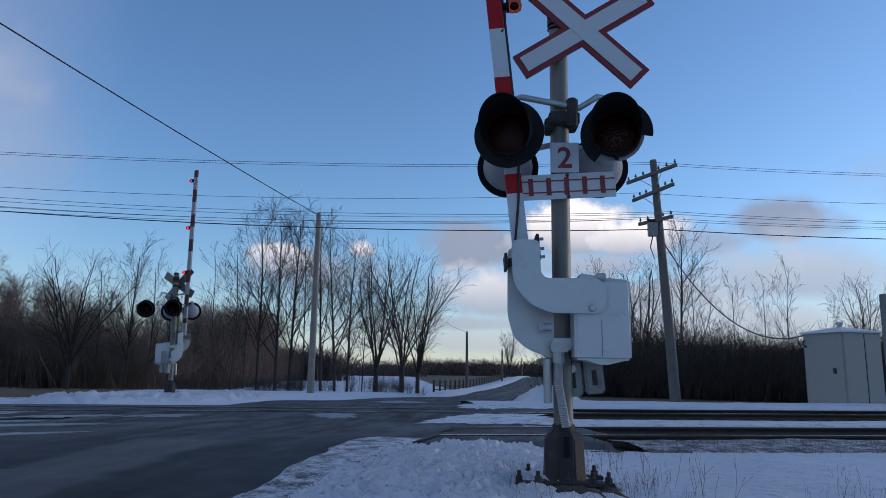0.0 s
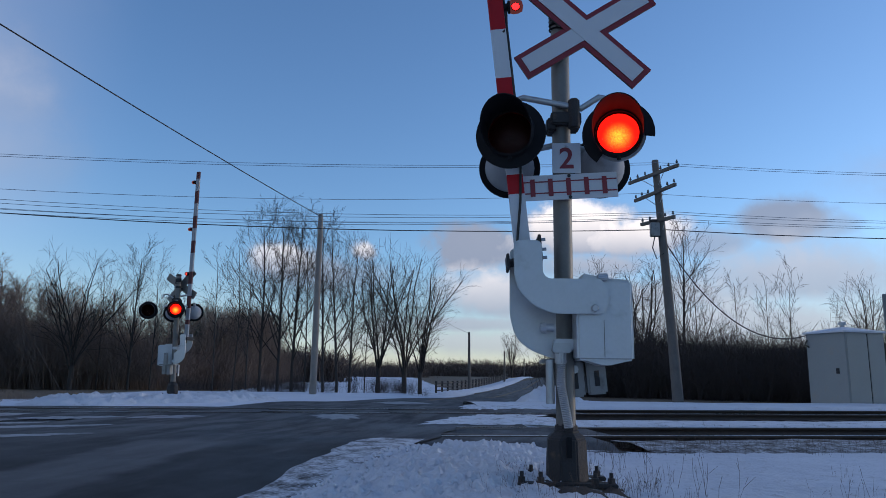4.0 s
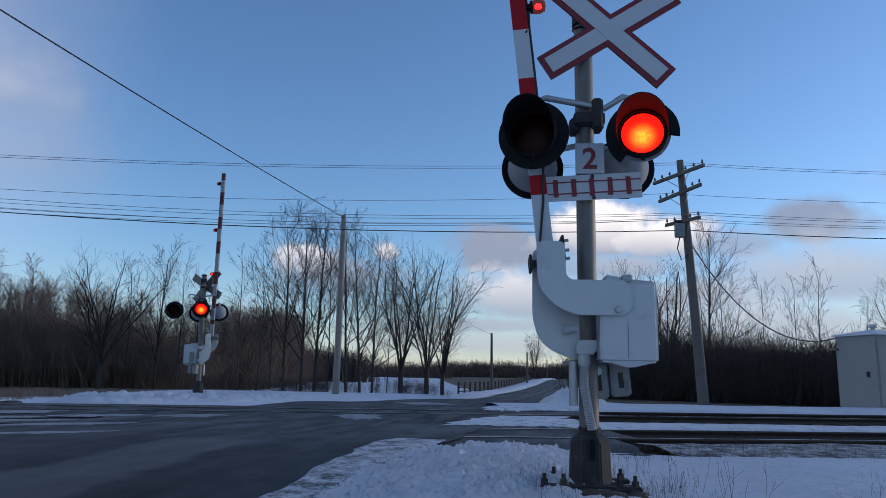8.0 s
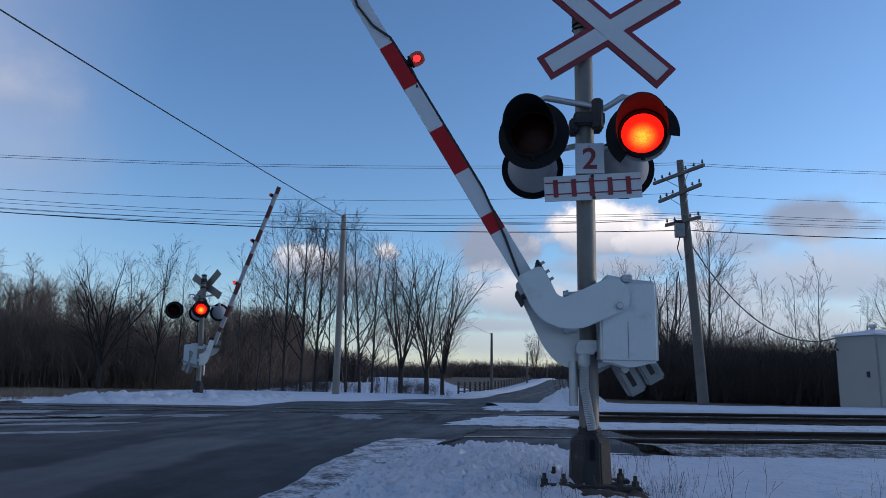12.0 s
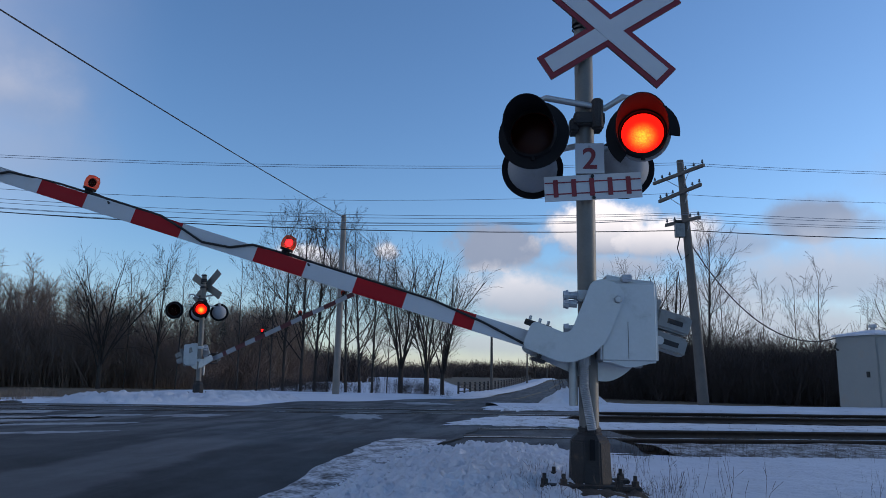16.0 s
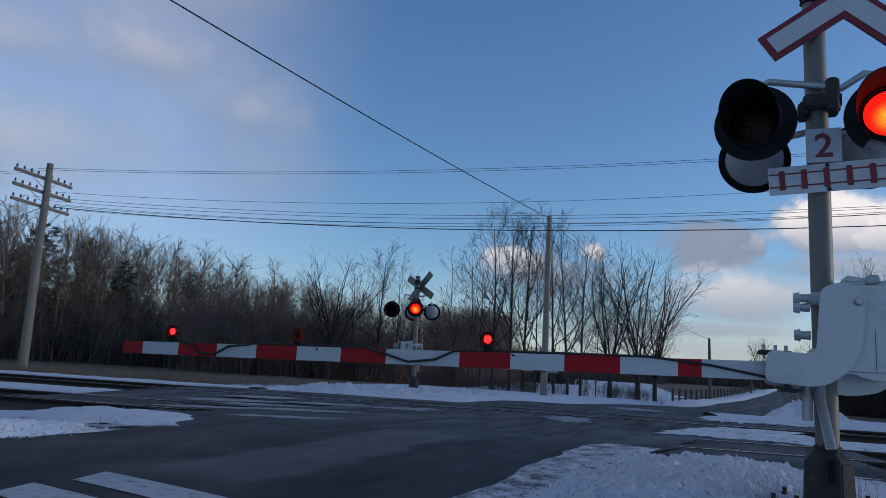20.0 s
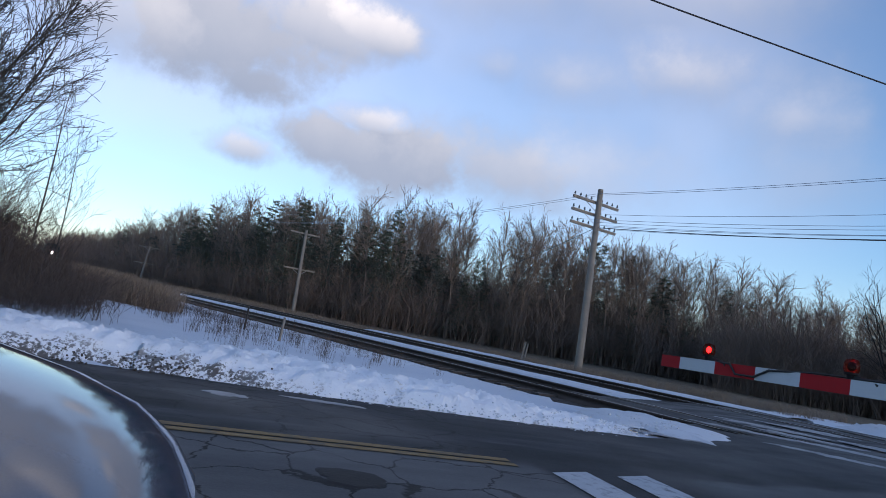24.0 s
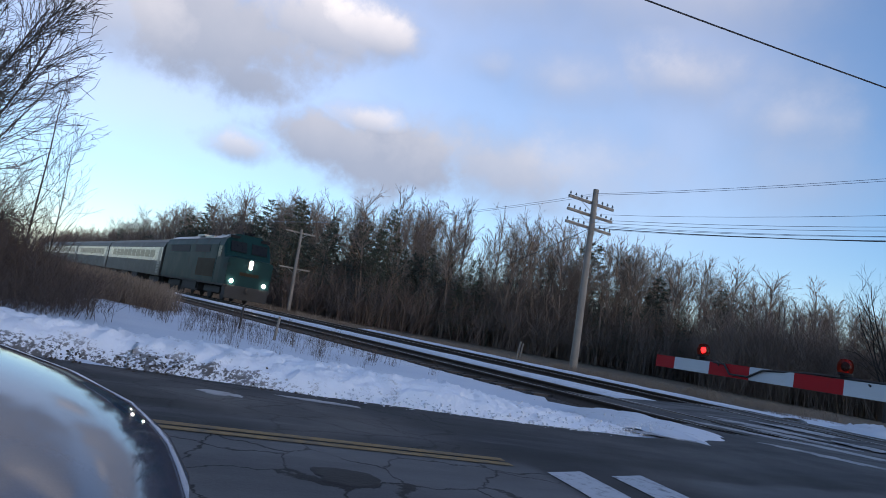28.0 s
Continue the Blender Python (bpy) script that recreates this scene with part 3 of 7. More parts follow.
def build_track(name, d, far, label):
    t = thing(name, Matrix.Identity(4), label, "railway track", kind="structure")
    span = arange(-140, -20, 6) + arange(-19, 40, 1.0) + arange(42, 330, 6) + arange(350, 1150, 40) + arange(350, 1150, 40)
    up = 0.07 if far else 0.0

    def bed(s, v):
        w = (v - 0.5) * 2
        z = -0.15 if abs(w) < 0.75 else -0.15 - (abs(w) - 0.75) * 1.1
        z += 0.03 * noise.noise((s * 1.3, v * 9, 3.0 + d))
        return on_track(s, d + w * 1.75, z + up)
    grid_mesh("ballast", bed, span, [i / 20 for i in range(21)], BALLAST, t)
    for side in (-1, 1):
        c = d + side * GAUGE / 2
        prof = [(-0.07, -0.17), (0.07, -0.17), (0.07, -0.155), (0.012, -0.13), (0.012, -0.045), (0.036, -0.035), (0.036, -0.004), (-0.036, -0.004), (-0.036, -0.035), (-0.012, -0.045), (-0.012, -0.13), (-0.07, -0.155)]
        verts, quads, n = [], [], len(prof)
        for i, s in enumerate(span):
            verts += [tuple(on_track(s, c + x, z + up)) for x, z in prof]
            if i:
                quads += [((i - 1) * n + k, (i - 1) * n + (k + 1) % n, i * n + (k + 1) % n, i * n + k) for k in range(n)]
        rail = fast_mesh("rail", verts, quads, RAIL_STEEL, t)
        grid_mesh("rail_head", lambda s, v: on_track(s, c + (v - 0.5) * 0.06, up), [span[0], *span[1:-1], span[-1]], [0, 1], RAIL_HEAD, rail)
    tie = Geo().box(-0.11, 0.11, -1.27, 1.27, -0.06, 0.05)
    first = None
    for k in range(130):
        s = -26 + 0.56 * k
        if -4.2 < s < 9.3:
            continue
        p = on_track(s, d, -0.145 + up - 0.02)
        m = Matrix.Translation(p) @ pose(0, 0, 0, 0, 0, 96 - 90 + random.uniform(-1.5, 1.5)) @ pose(0, 0, 0)
        if first is None:
            first = part("tie", tie, TIE, t)
            first.matrix_basis = m
        else:
            o = new("tie", first.data)
            o.parent, o.matrix_basis = t, m
    return t


def build_crossing():
    """The road's surface over and between the rails."""
    base = thing("crossing_surface", Matrix.Identity(4), "asphalt and timber crossing surface between the rails", "crossing", kind="structure")
    lanes = [(7.9, NEAR_D - GAUGE / 2 - 0.06, 0), (NEAR_D - GAUGE / 2 + 0.10, NEAR_D + GAUGE / 2 - 0.10, 0), (NEAR_D + GAUGE / 2 + 0.06, FAR_D - GAUGE / 2 - 0.06, 1),
             (FAR_D - GAUGE / 2 + 0.10, FAR_D + GAUGE / 2 - 0.10, 2), (FAR_D + GAUGE / 2 + 0.06, 17.1, 2)]
    for d0, d1, kind in lanes:
        s0 = -3.1 if d0 < 9 else (-3.5 if d0 < 11 else (-2.6 if d0 < 13 else -4.4))

        def at(s, v):
            d = d0 + (d1 - d0) * v
            up = {0: 0, 1: 0.07 * v, 2: 0.07}[kind]
            z = -0.012 + up + 0.008 * noise.noise((s, d * 2, 0))
            if d0 < 9 and v < 0.4 or d1 > 17 and v > 0.6:
                z -= 0.06
            return on_track(s, d, z)
        grid_mesh("crossing_panel", at, arange(s0, 6.6 if d0 < 9 else 9.6, 0.4), [i / 8 for i in range(9)], ASPHALT, base)
    plank = material("crossing_timber", (0.075, 0.066, 0.060), 0.85, vary=0.35, scale=3, bump=0.4, each=0.25)
    for c, up in ((NEAR_D, 0), (FAR_D, 0.07)):
        for side in (-1, 1):
            for k in range(5):
                s0 = -2.9 + 2.5 * k
                g = Geo().box(-1.235, 1.235, -0.11, 0.11, -0.10, 0)
                o = part("timber_plank", g, plank, base, bevel=0.008)
                o.matrix_basis = Matrix.Translation(on_track(s0 + 1.25, c + side * (GAUGE / 2 - 0.22), up - 0.004)) @ pose(0, 0, 0, 0, 0.3, 6)


def heap(name, path, width, height, mat, label, seed, lump=0.35, taper=0.0, fine=0.07):
    """A ploughed bank of snow along a line of points."""
    pts = [Vector(p) for p in path]
    lens = [0.0]
    for a, b in zip(pts, pts[1:]):
        lens.append(lens[-1] + (b - a).length)
    total = lens[-1]

    def at(u, v):
        s = u * total
        i = max(k for k in range(len(pts) - 1) if lens[k] <= s + 1e-6)
        f = min(1.0, (s - lens[i]) / max(1e-6, lens[i + 1] - lens[i]))
        p, d = pts[i].lerp(pts[i + 1], f), (pts[i + 1] - pts[i]).normalized()
        side = Vector((-d.y, d.x, 0))
        w = (v - 0.5) * 2
        wide = width * (1 + 0.3 * noise.noise((s * 0.5, 0, seed)))
        q = p + side * w * wide / 2
        shape = max(0.0, 1 - abs(w) ** 2.2) * smooth(0, 1.2, s) * smooth(0, 1.2 + taper, total - s)
        h = height * shape * (1 + 0.16 * noise.noise((s * 0.9, 1.0, seed)))
        h += lump * (height + 0.12) * shape ** 0.5 * (0.35 * noise.noise((q.x * 2.6, q.y * 2.6, seed)) + 0.45 * noise.noise((q.x * 6.5, q.y * 6.5, seed)) + 0.45 * abs(noise.noise((q.x * 13, q.y * 13, seed))) + 0.35 * noise.noise((q.x * 27, q.y * 27, seed)))
        base = ground_z(q.x, q.y) - 0.06
        return q.x, q.y, base + max(0.0, h + 0.06 * shape)
    nu = max(8, int(total / fine))
    nv = max(8, int(width / fine))
    ob = grid_mesh(name, at, [i / nu for i in range(nu + 1)], [i / nv for i in range(nv + 1)], mat)
    return tagged(ob, label, "snow bank", kind="stuff")


def patch(name, outline, z, mat, label, lump=0.0, category="snow", kind="stuff", rag=1.0):
    """A thin irregular patch lying on the ground."""
    c = sum((Vector(p) for p in outline), Vector()) / len(outline)
    n = len(outline)
    ring = []
    for i in range(n):
        p, q = Vector(outline[i]), Vector(outline[(i + 1) % n])
        k = max(3, int((q - p).length / 0.08))
        ring += [p.lerp(q, j / k) for j in range(k)]

    def at(f, i):
        p = ring[int(i) % len(ring)]
        e = 1 + 0.35 * noise.noise((p.x * 2.1, p.y * 2.1, z + 3)) + rag * (0.25 * noise.noise((p.x * 7, p.y * 7, z)) + 0.15 * noise.noise((p.x * 19, p.y * 19, z)))
        q = c + (p - c) * f * e
        b, a, d = q.dot(L), q.dot(R), q.dot(V)
        base = max(road_z(a, max(RIGHT_B, min(b, LEFT_B))), rail_z(q.dot(U)) - 0.01 + 0.07 * smooth(11.3, 13.9, d) if 8.5 < d < 17.1 else -1)
        h = z * (1 - f ** 4) + lump * (1 - f ** 2) * (1 + noise.noise((q.x * 4, q.y * 4, 1.0)) + 0.7 * noise.noise((q.x * 11, q.y * 11, 2.0)))
        return q.x, q.y, base + 0.004 + max(0.0, h) - 0.006 * (f > 0.99)
    ob = grid_mesh(name, at, [0.0, 0.15, 0.3, 0.45, 0.6, 0.72, 0.83, 0.92, 1.0], list(range(len(ring) + 1)), mat)
    return tagged(ob, label, category, kind=kind)


def blob(az, el, w, d, h=0.88):
    """An oval on the road, seen under that azimuth and elevation; w across the view, d along it."""
    r = h / math.tan(radians(-el))
    c = Vector((-math.sin(radians(az)) * r, math.cos(radians(az)) * r, 0))
    out, side = c.normalized(), Vector((math.cos(radians(az)), math.sin(radians(az)), 0))
    return [c + side * w * math.cos(t) + out * d * math.sin(t) for t in [2 * math.pi * k / 14 for k in range(14)]]


def build_slush():
    slush = material("grey_slush", (0.24, 0.245, 0.26), 0.5, vary=0.35, scale=2.5, bump=0.3, bump_scale=25, dirt=(0.05, 0.052, 0.056), dirt_amount=0.55, dirt_scale=3)
    tar = material("tar_patch", (0.010, 0.010, 0.011), 0.85, vary=0.2, scale=4, bump=0.2)
    for az, el, w, d in ((8.3, -3.81, 0.42, 0.5), (3.4, -2.5, 0.7, 0.8), (77.0, -8.30, 0.20, 0.14), (69.5, -7.75, 0.34, 0.09), (28.0, -3.7, 0.8, 0.30), (21.5, -3.75, 0.7, 0.25), (33.0, -3.4, 0.7, 0.35), (3.0, -2.55, 0.7, 0.35), (44.0, -5.6, 0.7, 0.10), (36.5, -4.35, 0.9, 0.16), (33.2, -4.0, 0.8, 0.25), (29.8, -4.3, 0.9, 0.2), (31.0, -4.9, 0.8, 0.15), (34.8, -3.75, 0.9, 0.3)):
        patch("slush_patch", blob(az, el, w, d), 0.002, slush, "thin grey slush frozen on the asphalt", 0.0, "slush", rag=2.2)
    patch("tar_patch", blob(66.1, -13.4, 0.20, 0.17), 0.002, tar, "dark round tar patch on the old asphalt", 0.0, "road patch")


def build_snow():
    # the verge round the near mast
    def verge_edge(a):
        ragged = 0.07 * noise.noise((a * 0.9, 2.0, 7.0)) + 0.05 * noise.noise((a * 3.0, 1.0, 3.0))
        return 2.16 + ragged + 0.26 * smooth(4.5, 8.0, a) - 0.45 * smooth(8.5, 9.6, a)

    def verge(a, b):
        edge = verge_edge(a)
        b2 = b if b < 1.0 else 1.0 + (b - 1.0) * (edge - 1.0) / 1.0
        p = on_road(a, b2)
        d = p.dot(V)
        k = smooth(0.0, 0.5, edge - b2)
        ridge = 0.10 * smooth(0.35, 1.3, edge - b2) * (1 - smooth(1.5, 2.8, edge - b2)) * smooth(3.5, 5.5, a)
        rough = smooth(-0.8, 0.4, b2) * smooth(3.0, 5.0, a)
        lumps = noise.noise((p.x * 3.4, p.y * 3.4, 1.0)) * 0.03 + abs(noise.noise((p.x * 8, p.y * 8, 2.0))) * 0.055 + abs(noise.noise((p.x * 17, p.y * 17, 5.0))) * 0.05 + noise.noise((p.x * 34, p.y * 34, 5.0)) * 0.022
        z = ground_z(p.x, p.y) + 0.035 * k + ridge + lumps * (0.35 + 0.9 * rough) * k
        z -= 0.26 * smooth(7.75, 8.35, d)
        return p.x, p.y, z - 0.10 * (1 - smooth(-9.8, -8.5, b2)) - 0.12 * (1 - smooth(0.6, 2.4, a))
    ob = grid_mesh("snow_verge", verge, arange(0.6, 3.4, 0.08)[:-1] + arange(3.4, 8.6, 0.024) + arange(8.7, 10.2, 0.06), arange(-9.8, -3.0, 0.12)[:-1] + arange(-3.0, 0.2, 0.05)[:-1] + arange(0.2, 2.0, 0.022), SNOW)
    tagged(ob, "trampled snow on the verge beside the road", "snow", kind="stuff")
    def fringe(a, v):
        b = 1.80 + (verge_edge(a) - 1.80 + 0.16 + 0.04 * noise.noise((a * 2.2, v, 4.0))) * v
        return on_road(a, b, road_z(a, b) + 0.008 - 0.012 * (v > 0.97))
    o = grid_mesh("slush_fringe", fringe, arange(0.8, 8.9, 0.04), [i / 12 for i in range(13)], snow_material("dirty_fringe", 2.4, (0.055, 0.052, 0.050)))
    tagged(o, "thin dirty snow at the edge of the asphalt", "snow", kind="stuff")
    soil = material("bare_brown_soil", (0.050, 0.038, 0.030), 0.95, vary=0.4, scale=14, bump=0.6, bump_scale=50)
    def bare(f, t):
        r = 0.52 * f * (1 + 0.35 * noise.noise((math.cos(t) * 1.6, math.sin(t) * 1.6, 6.0)))
        x, y = 0.90 + r * math.cos(t), 5.02 + r * math.sin(t)
        return x, y, ground_z(x, y) + 0.105 + 0.05 * noise.noise((x * 9, y * 9, 2.0)) - 0.09 * f ** 3
    o = grid_mesh("bare_soil", bare, [i / 10 for i in range(11)], [2 * math.pi * i / 40 for i in range(41)], soil)
    tagged(o, "bare brown soil round the foot of the crossing signal", "soil", kind="stuff")
    path = [on_road(a, b) for a, b in ((-10, 8.0), (-6, 7.98), (-3, 7.95), (-0.5, 7.9), (1.0, 7.68), (2.5, 7.52), (3.9, 7.52), (4.9, 7.75), (6.0, 8.2), (6.9, 8.7))]
    heap("snow_bank", path, 1.55, 0.25, BANK_SNOW, "dirty ploughed snow bank along the road edge", 3.0, 0.30, 4.5, 0.04)
    path = [on_track(s, d) for s, d in ((3.0, 22.5), (4.6, 19.6), (6.3, 18.6), (7.6, 18.3), (8.8, 18.1))]
    heap("snow_bank", path, 1.8, 0.17, SNOW, "ploughed snow bank below the far crossing signal", 5.0, 0.7)
    path = [on_road(a, 1.0 - 0.02 * a) for a in (19.0, 21, 24, 30)]
    heap("snow_bank", path, 1.9, 0.38, SNOW, "lumpy snow heap beside the far side of the road", 9.0, 0.6)
    # frozen clods along the foot of the bank
    rng = np.random.default_rng(21)
    shapes = []
    for k in range(5):
        bm = bmesh.new()
        bmesh.ops.create_icosphere(bm, subdivisions=1, radius=1.0)
        v = np.array([tuple(p.co * (0.75 + 0.5 * rng.random())) for p in bm.verts])
        q = np.array([[p.index for p in f.verts] for f in bm.faces])
        bm.free()
        shapes.append((v, q))
    dirt_places, snow_places = [], []
    for i in range(1100):
        a, out = rng.uniform(-5, 6.0), rng.normal(0.08, 0.11)
        p = on_road(a, (6.80 + 0.09 * max(0, 2.0 - a) if a > -2 else 7.16) + out + 0.35 * max(0, a - 4.2))
        k = rng.uniform(0.006, 0.018) * (1.4 if rng.random() < 0.1 else 1)
        dark = a < 1.2 and noise.noise((a * 1.7, 0.0, 9.0)) > -0.05
        if a < 1.2 and not dark:
            continue
        z = road_z(a, LEFT_B) + max(0, out) * 0.45
        (dirt_places if dark else snow_places).append((int(rng.integers(5)), p.x, p.y, z, rng.uniform(0, 6.28), k * 0.8, k * 0.7))
    for i in range(420):
        a, b = rng.uniform(4.5, 7.4), rng.uniform(0.6, 1.85)
        p = on_road(a, b)
        k = rng.uniform(0.005, 0.018)
        snow_places.append((int(rng.integers(5)), p.x, p.y, max(road_z(a, b), ground_z(p.x, p.y) + 0.03) + 0.015 * (b > RIGHT_B) + 0.07 * (b <= RIGHT_B) * smooth(3.5, 5.5, a), rng.uniform(0, 6.28), k, k))
    clod = material("frozen_dirt", (0.055, 0.045, 0.038), 0.95, vary=0.4, scale=20, bump=0.5)
    scatter("dirt_clods", shapes, dirt_places, clod, "dark frozen dirt clods along the snow bank", "clods")
    scatter("snow_lumps", shapes, snow_places, SNOW, "small lumps of broken snow beside the road", "snow lumps")
    # snow between and beside the tracks
    def strip(d0, d1, s0, s1, z0, name, label, rag=0.08, mat=SNOW):
        def at(s, v):
            e = rag * noise.noise((s * 0.7, d0, v * 2)) + rag * 0.6 * noise.noise((s * 2.4, d0, v))
            d = d0 + (d1 - d0) * v + (e if v > 0.5 else -e)
            bulge = 0.05 * (1 - (2 * v - 1) ** 2)
            return on_track(s, d, z0 + bulge - 0.10 * (abs(2 * v - 1) > 0.95) + 0.02 * noise.noise((s * 2, d * 2, 8.0)))
        o = grid_mesh(name, at, arange(s0, s1, 0.35 if s1 - s0 < 60 else 0.8), [0, 0.04, 0.25, 0.5, 0.75, 0.96, 1], mat)
        tagged(o, label, "snow", kind="stuff")
    strip(11.70, 13.45, 9.4, 250, -0.03, "snow_strip", "snow lying between the two tracks")
    strip(11.65, 13.45, -90, -2.2, -0.045, "snow_strip", "snow lying between the two tracks", 0.16, snow_material("littered_snow", 0.9, (0.09, 0.075, 0.06), clean=(0.60, 0.63, 0.68)))
    patch("snow_patch", [on_track(s, d) for s, d in ((-3.4, 11.8), (-0.9, 11.75), (-1.0, 12.3), (-1.5, 12.9), (-2.0, 13.5), (-3.4, 13.6))], 0.012, TRODDEN, "trodden snow left between the tracks at the road", 0.02)
    patch("snow_patch", [on_track(s, d) for s, d in ((4.9, 7.5), (5.3, 8.5), (6.2, 8.8), (7.3, 8.75), (7.2, 7.3), (6.0, 6.9))], 0.03, SNOW, "thin snow spread where the ploughed bank ends at the rails", 0.012, rag=0.25)
    patch("snow_patch", [on_track(s, d) for s, d in ((-4.2, 15.8), (-2.2, 15.7), (-2.3, 17.2), (-3.0, 18.8), (-3.5, 20.5), (-4.8, 20.3))], 0.03, TRODDEN, "trodden snow on the corner of the crossing", 0.03)
    def roadside(a, v):
        b = 6.95 + 0.25 * noise.noise((a * 0.3, 1.0, 2.0)) + 2.9 * v
        p = on_road(a, b)
        rise = 0.22 * math.sin(math.pi * min(1.0, v * 1.6)) * (1 + 0.5 * noise.noise((p.x * 0.8, p.y * 0.8, 3.0)))
        return on_road(a, b, max(ground_z(p.x, p.y), road_z(a, LEFT_B)) + 0.02 + rise - 0.5 * (1 - smooth(42, 47, a)))
    o = grid_mesh("snow_verge", roadside, arange(42, 150, 0.6), [i / 10 for i in range(11)], SNOW)
    tagged(o, "clean snow on the verge between the road and the fence", "snow", kind="stuff")
    strip(16.3, 19.5, -30, -2.6, 0.07, "snow_strip", "clean snow beside the far track")
    strip(8.1, 9.25, 9.4, 70, -0.17, "snow_strip", "thin gravelly snow on the edge of the near track", 0.15, TRODDEN)
    strip(16.2, 17.6, 8.8, 30, 0.03, "snow_strip", "thin snow beside the far track", 0.2)
    brown = snow_material("thin_brown_snow", 3.2, (0.058, 0.046, 0.037))
    strip(7.75, 9.62, -45, -3.3, -0.055, "snow_strip", "thin snow over brown grass and gravel beside the rail", 0.22, brown)
    strip(NEAR_D - 0.62, NEAR_D - 0.45, -40, -2.9, -0.13, "snow_strip", "thin line of snow against the rail", 0.06)
    strip(NEAR_D - 0.60, NEAR_D - 0.25, 9.6, 60, -0.13, "snow_strip", "thin line of snow against the rail", 0.08)


# ---- wooden poles and wires ----


def utility_pole(base, top, r0, r1, mat, arms, label, group, extra=None, step=0.36, pins=True):
    """arms: (height share, half length, direction in degrees, tilt in degrees)."""
    base, top = Vector(base), Vector(top)
    t = thing("utility_pole", Matrix.Translation(base), label, "utility pole", group)
    axis = top - base
    pts = [axis * (i / 6) + Vector((0.012 * noise.noise((i, base.x, 0)), 0.012 * noise.noise((i, base.y, 3)), 0)) for i in range(7)]
    pts[0] = pts[0] - Vector((0, 0, 0.3))
    part("pole", Geo().tube(pts, [r0 + (r1 - r0) * i / 6 for i in range(7)], 10), mat, t, shade=True)
    tips = []
    for share, half, turn, tilt in arms:
        m = Matrix.Translation(axis * share) @ pose(0, 0, 0, 0, -tilt, turn)
        arm = part("crossarm", Geo().box(-half, half, -r1 - 0.10, -r1 - 0.005, -0.06, 0.06, m), mat, t, bevel=0.008)
        part("brace", Geo().tube([m @ Vector((-half * 0.45, -r1 - 0.06, -0.05)), axis * share + Vector((0, 0, -0.5))], 0.012, 5)
             .tube([m @ Vector((half * 0.45, -r1 - 0.06, -0.05)), axis * share + Vector((0, 0, -0.5))], 0.012, 5), GALV, arm)
        k = int(half / step)
        for i in range(-k, k + 1):
            if i == 0:
                continue
            p = m @ Vector((i * step * (half - 0.08) / (k * step), -r1 - 0.05, 0.06))
            tips.append(base + p + Vector((0, 0, 0.13)))
            if pins:
                part("insulator", Geo().lathe([(0.0, 0.0), (0.012, 0.0), (0.012, 0.05), (0.045, 0.05), (0.045, 0.09), (0.028, 0.10), (0.030, 0.15), (0.0, 0.17)], 8, Matrix.Translation(p)), INSULATOR, arm, shade=True)
    return t, tips


def wire(p0, p1, sag, r, mat, label, n=14):
    pts = []
    for i in range(n + 1):
        f = i / n
        p = Vector(p0).lerp(Vector(p1), f)
        p.z -= 4 * sag * f * (1 - f)
        pts.append(p)
    ob = part("overhead_wire", Geo().tube(pts, r, 5), mat)
    return tagged(ob, label, "wire", "overhead wires")


def polar(az, d):
    return Vector((-math.sin(radians(az)) * d, math.cos(radians(az)) * d, 0))


def polar_z(az, d, el):
    p = polar(az, d)
    p.z = EYE[2] + d * math.tan(radians(el))
    return p


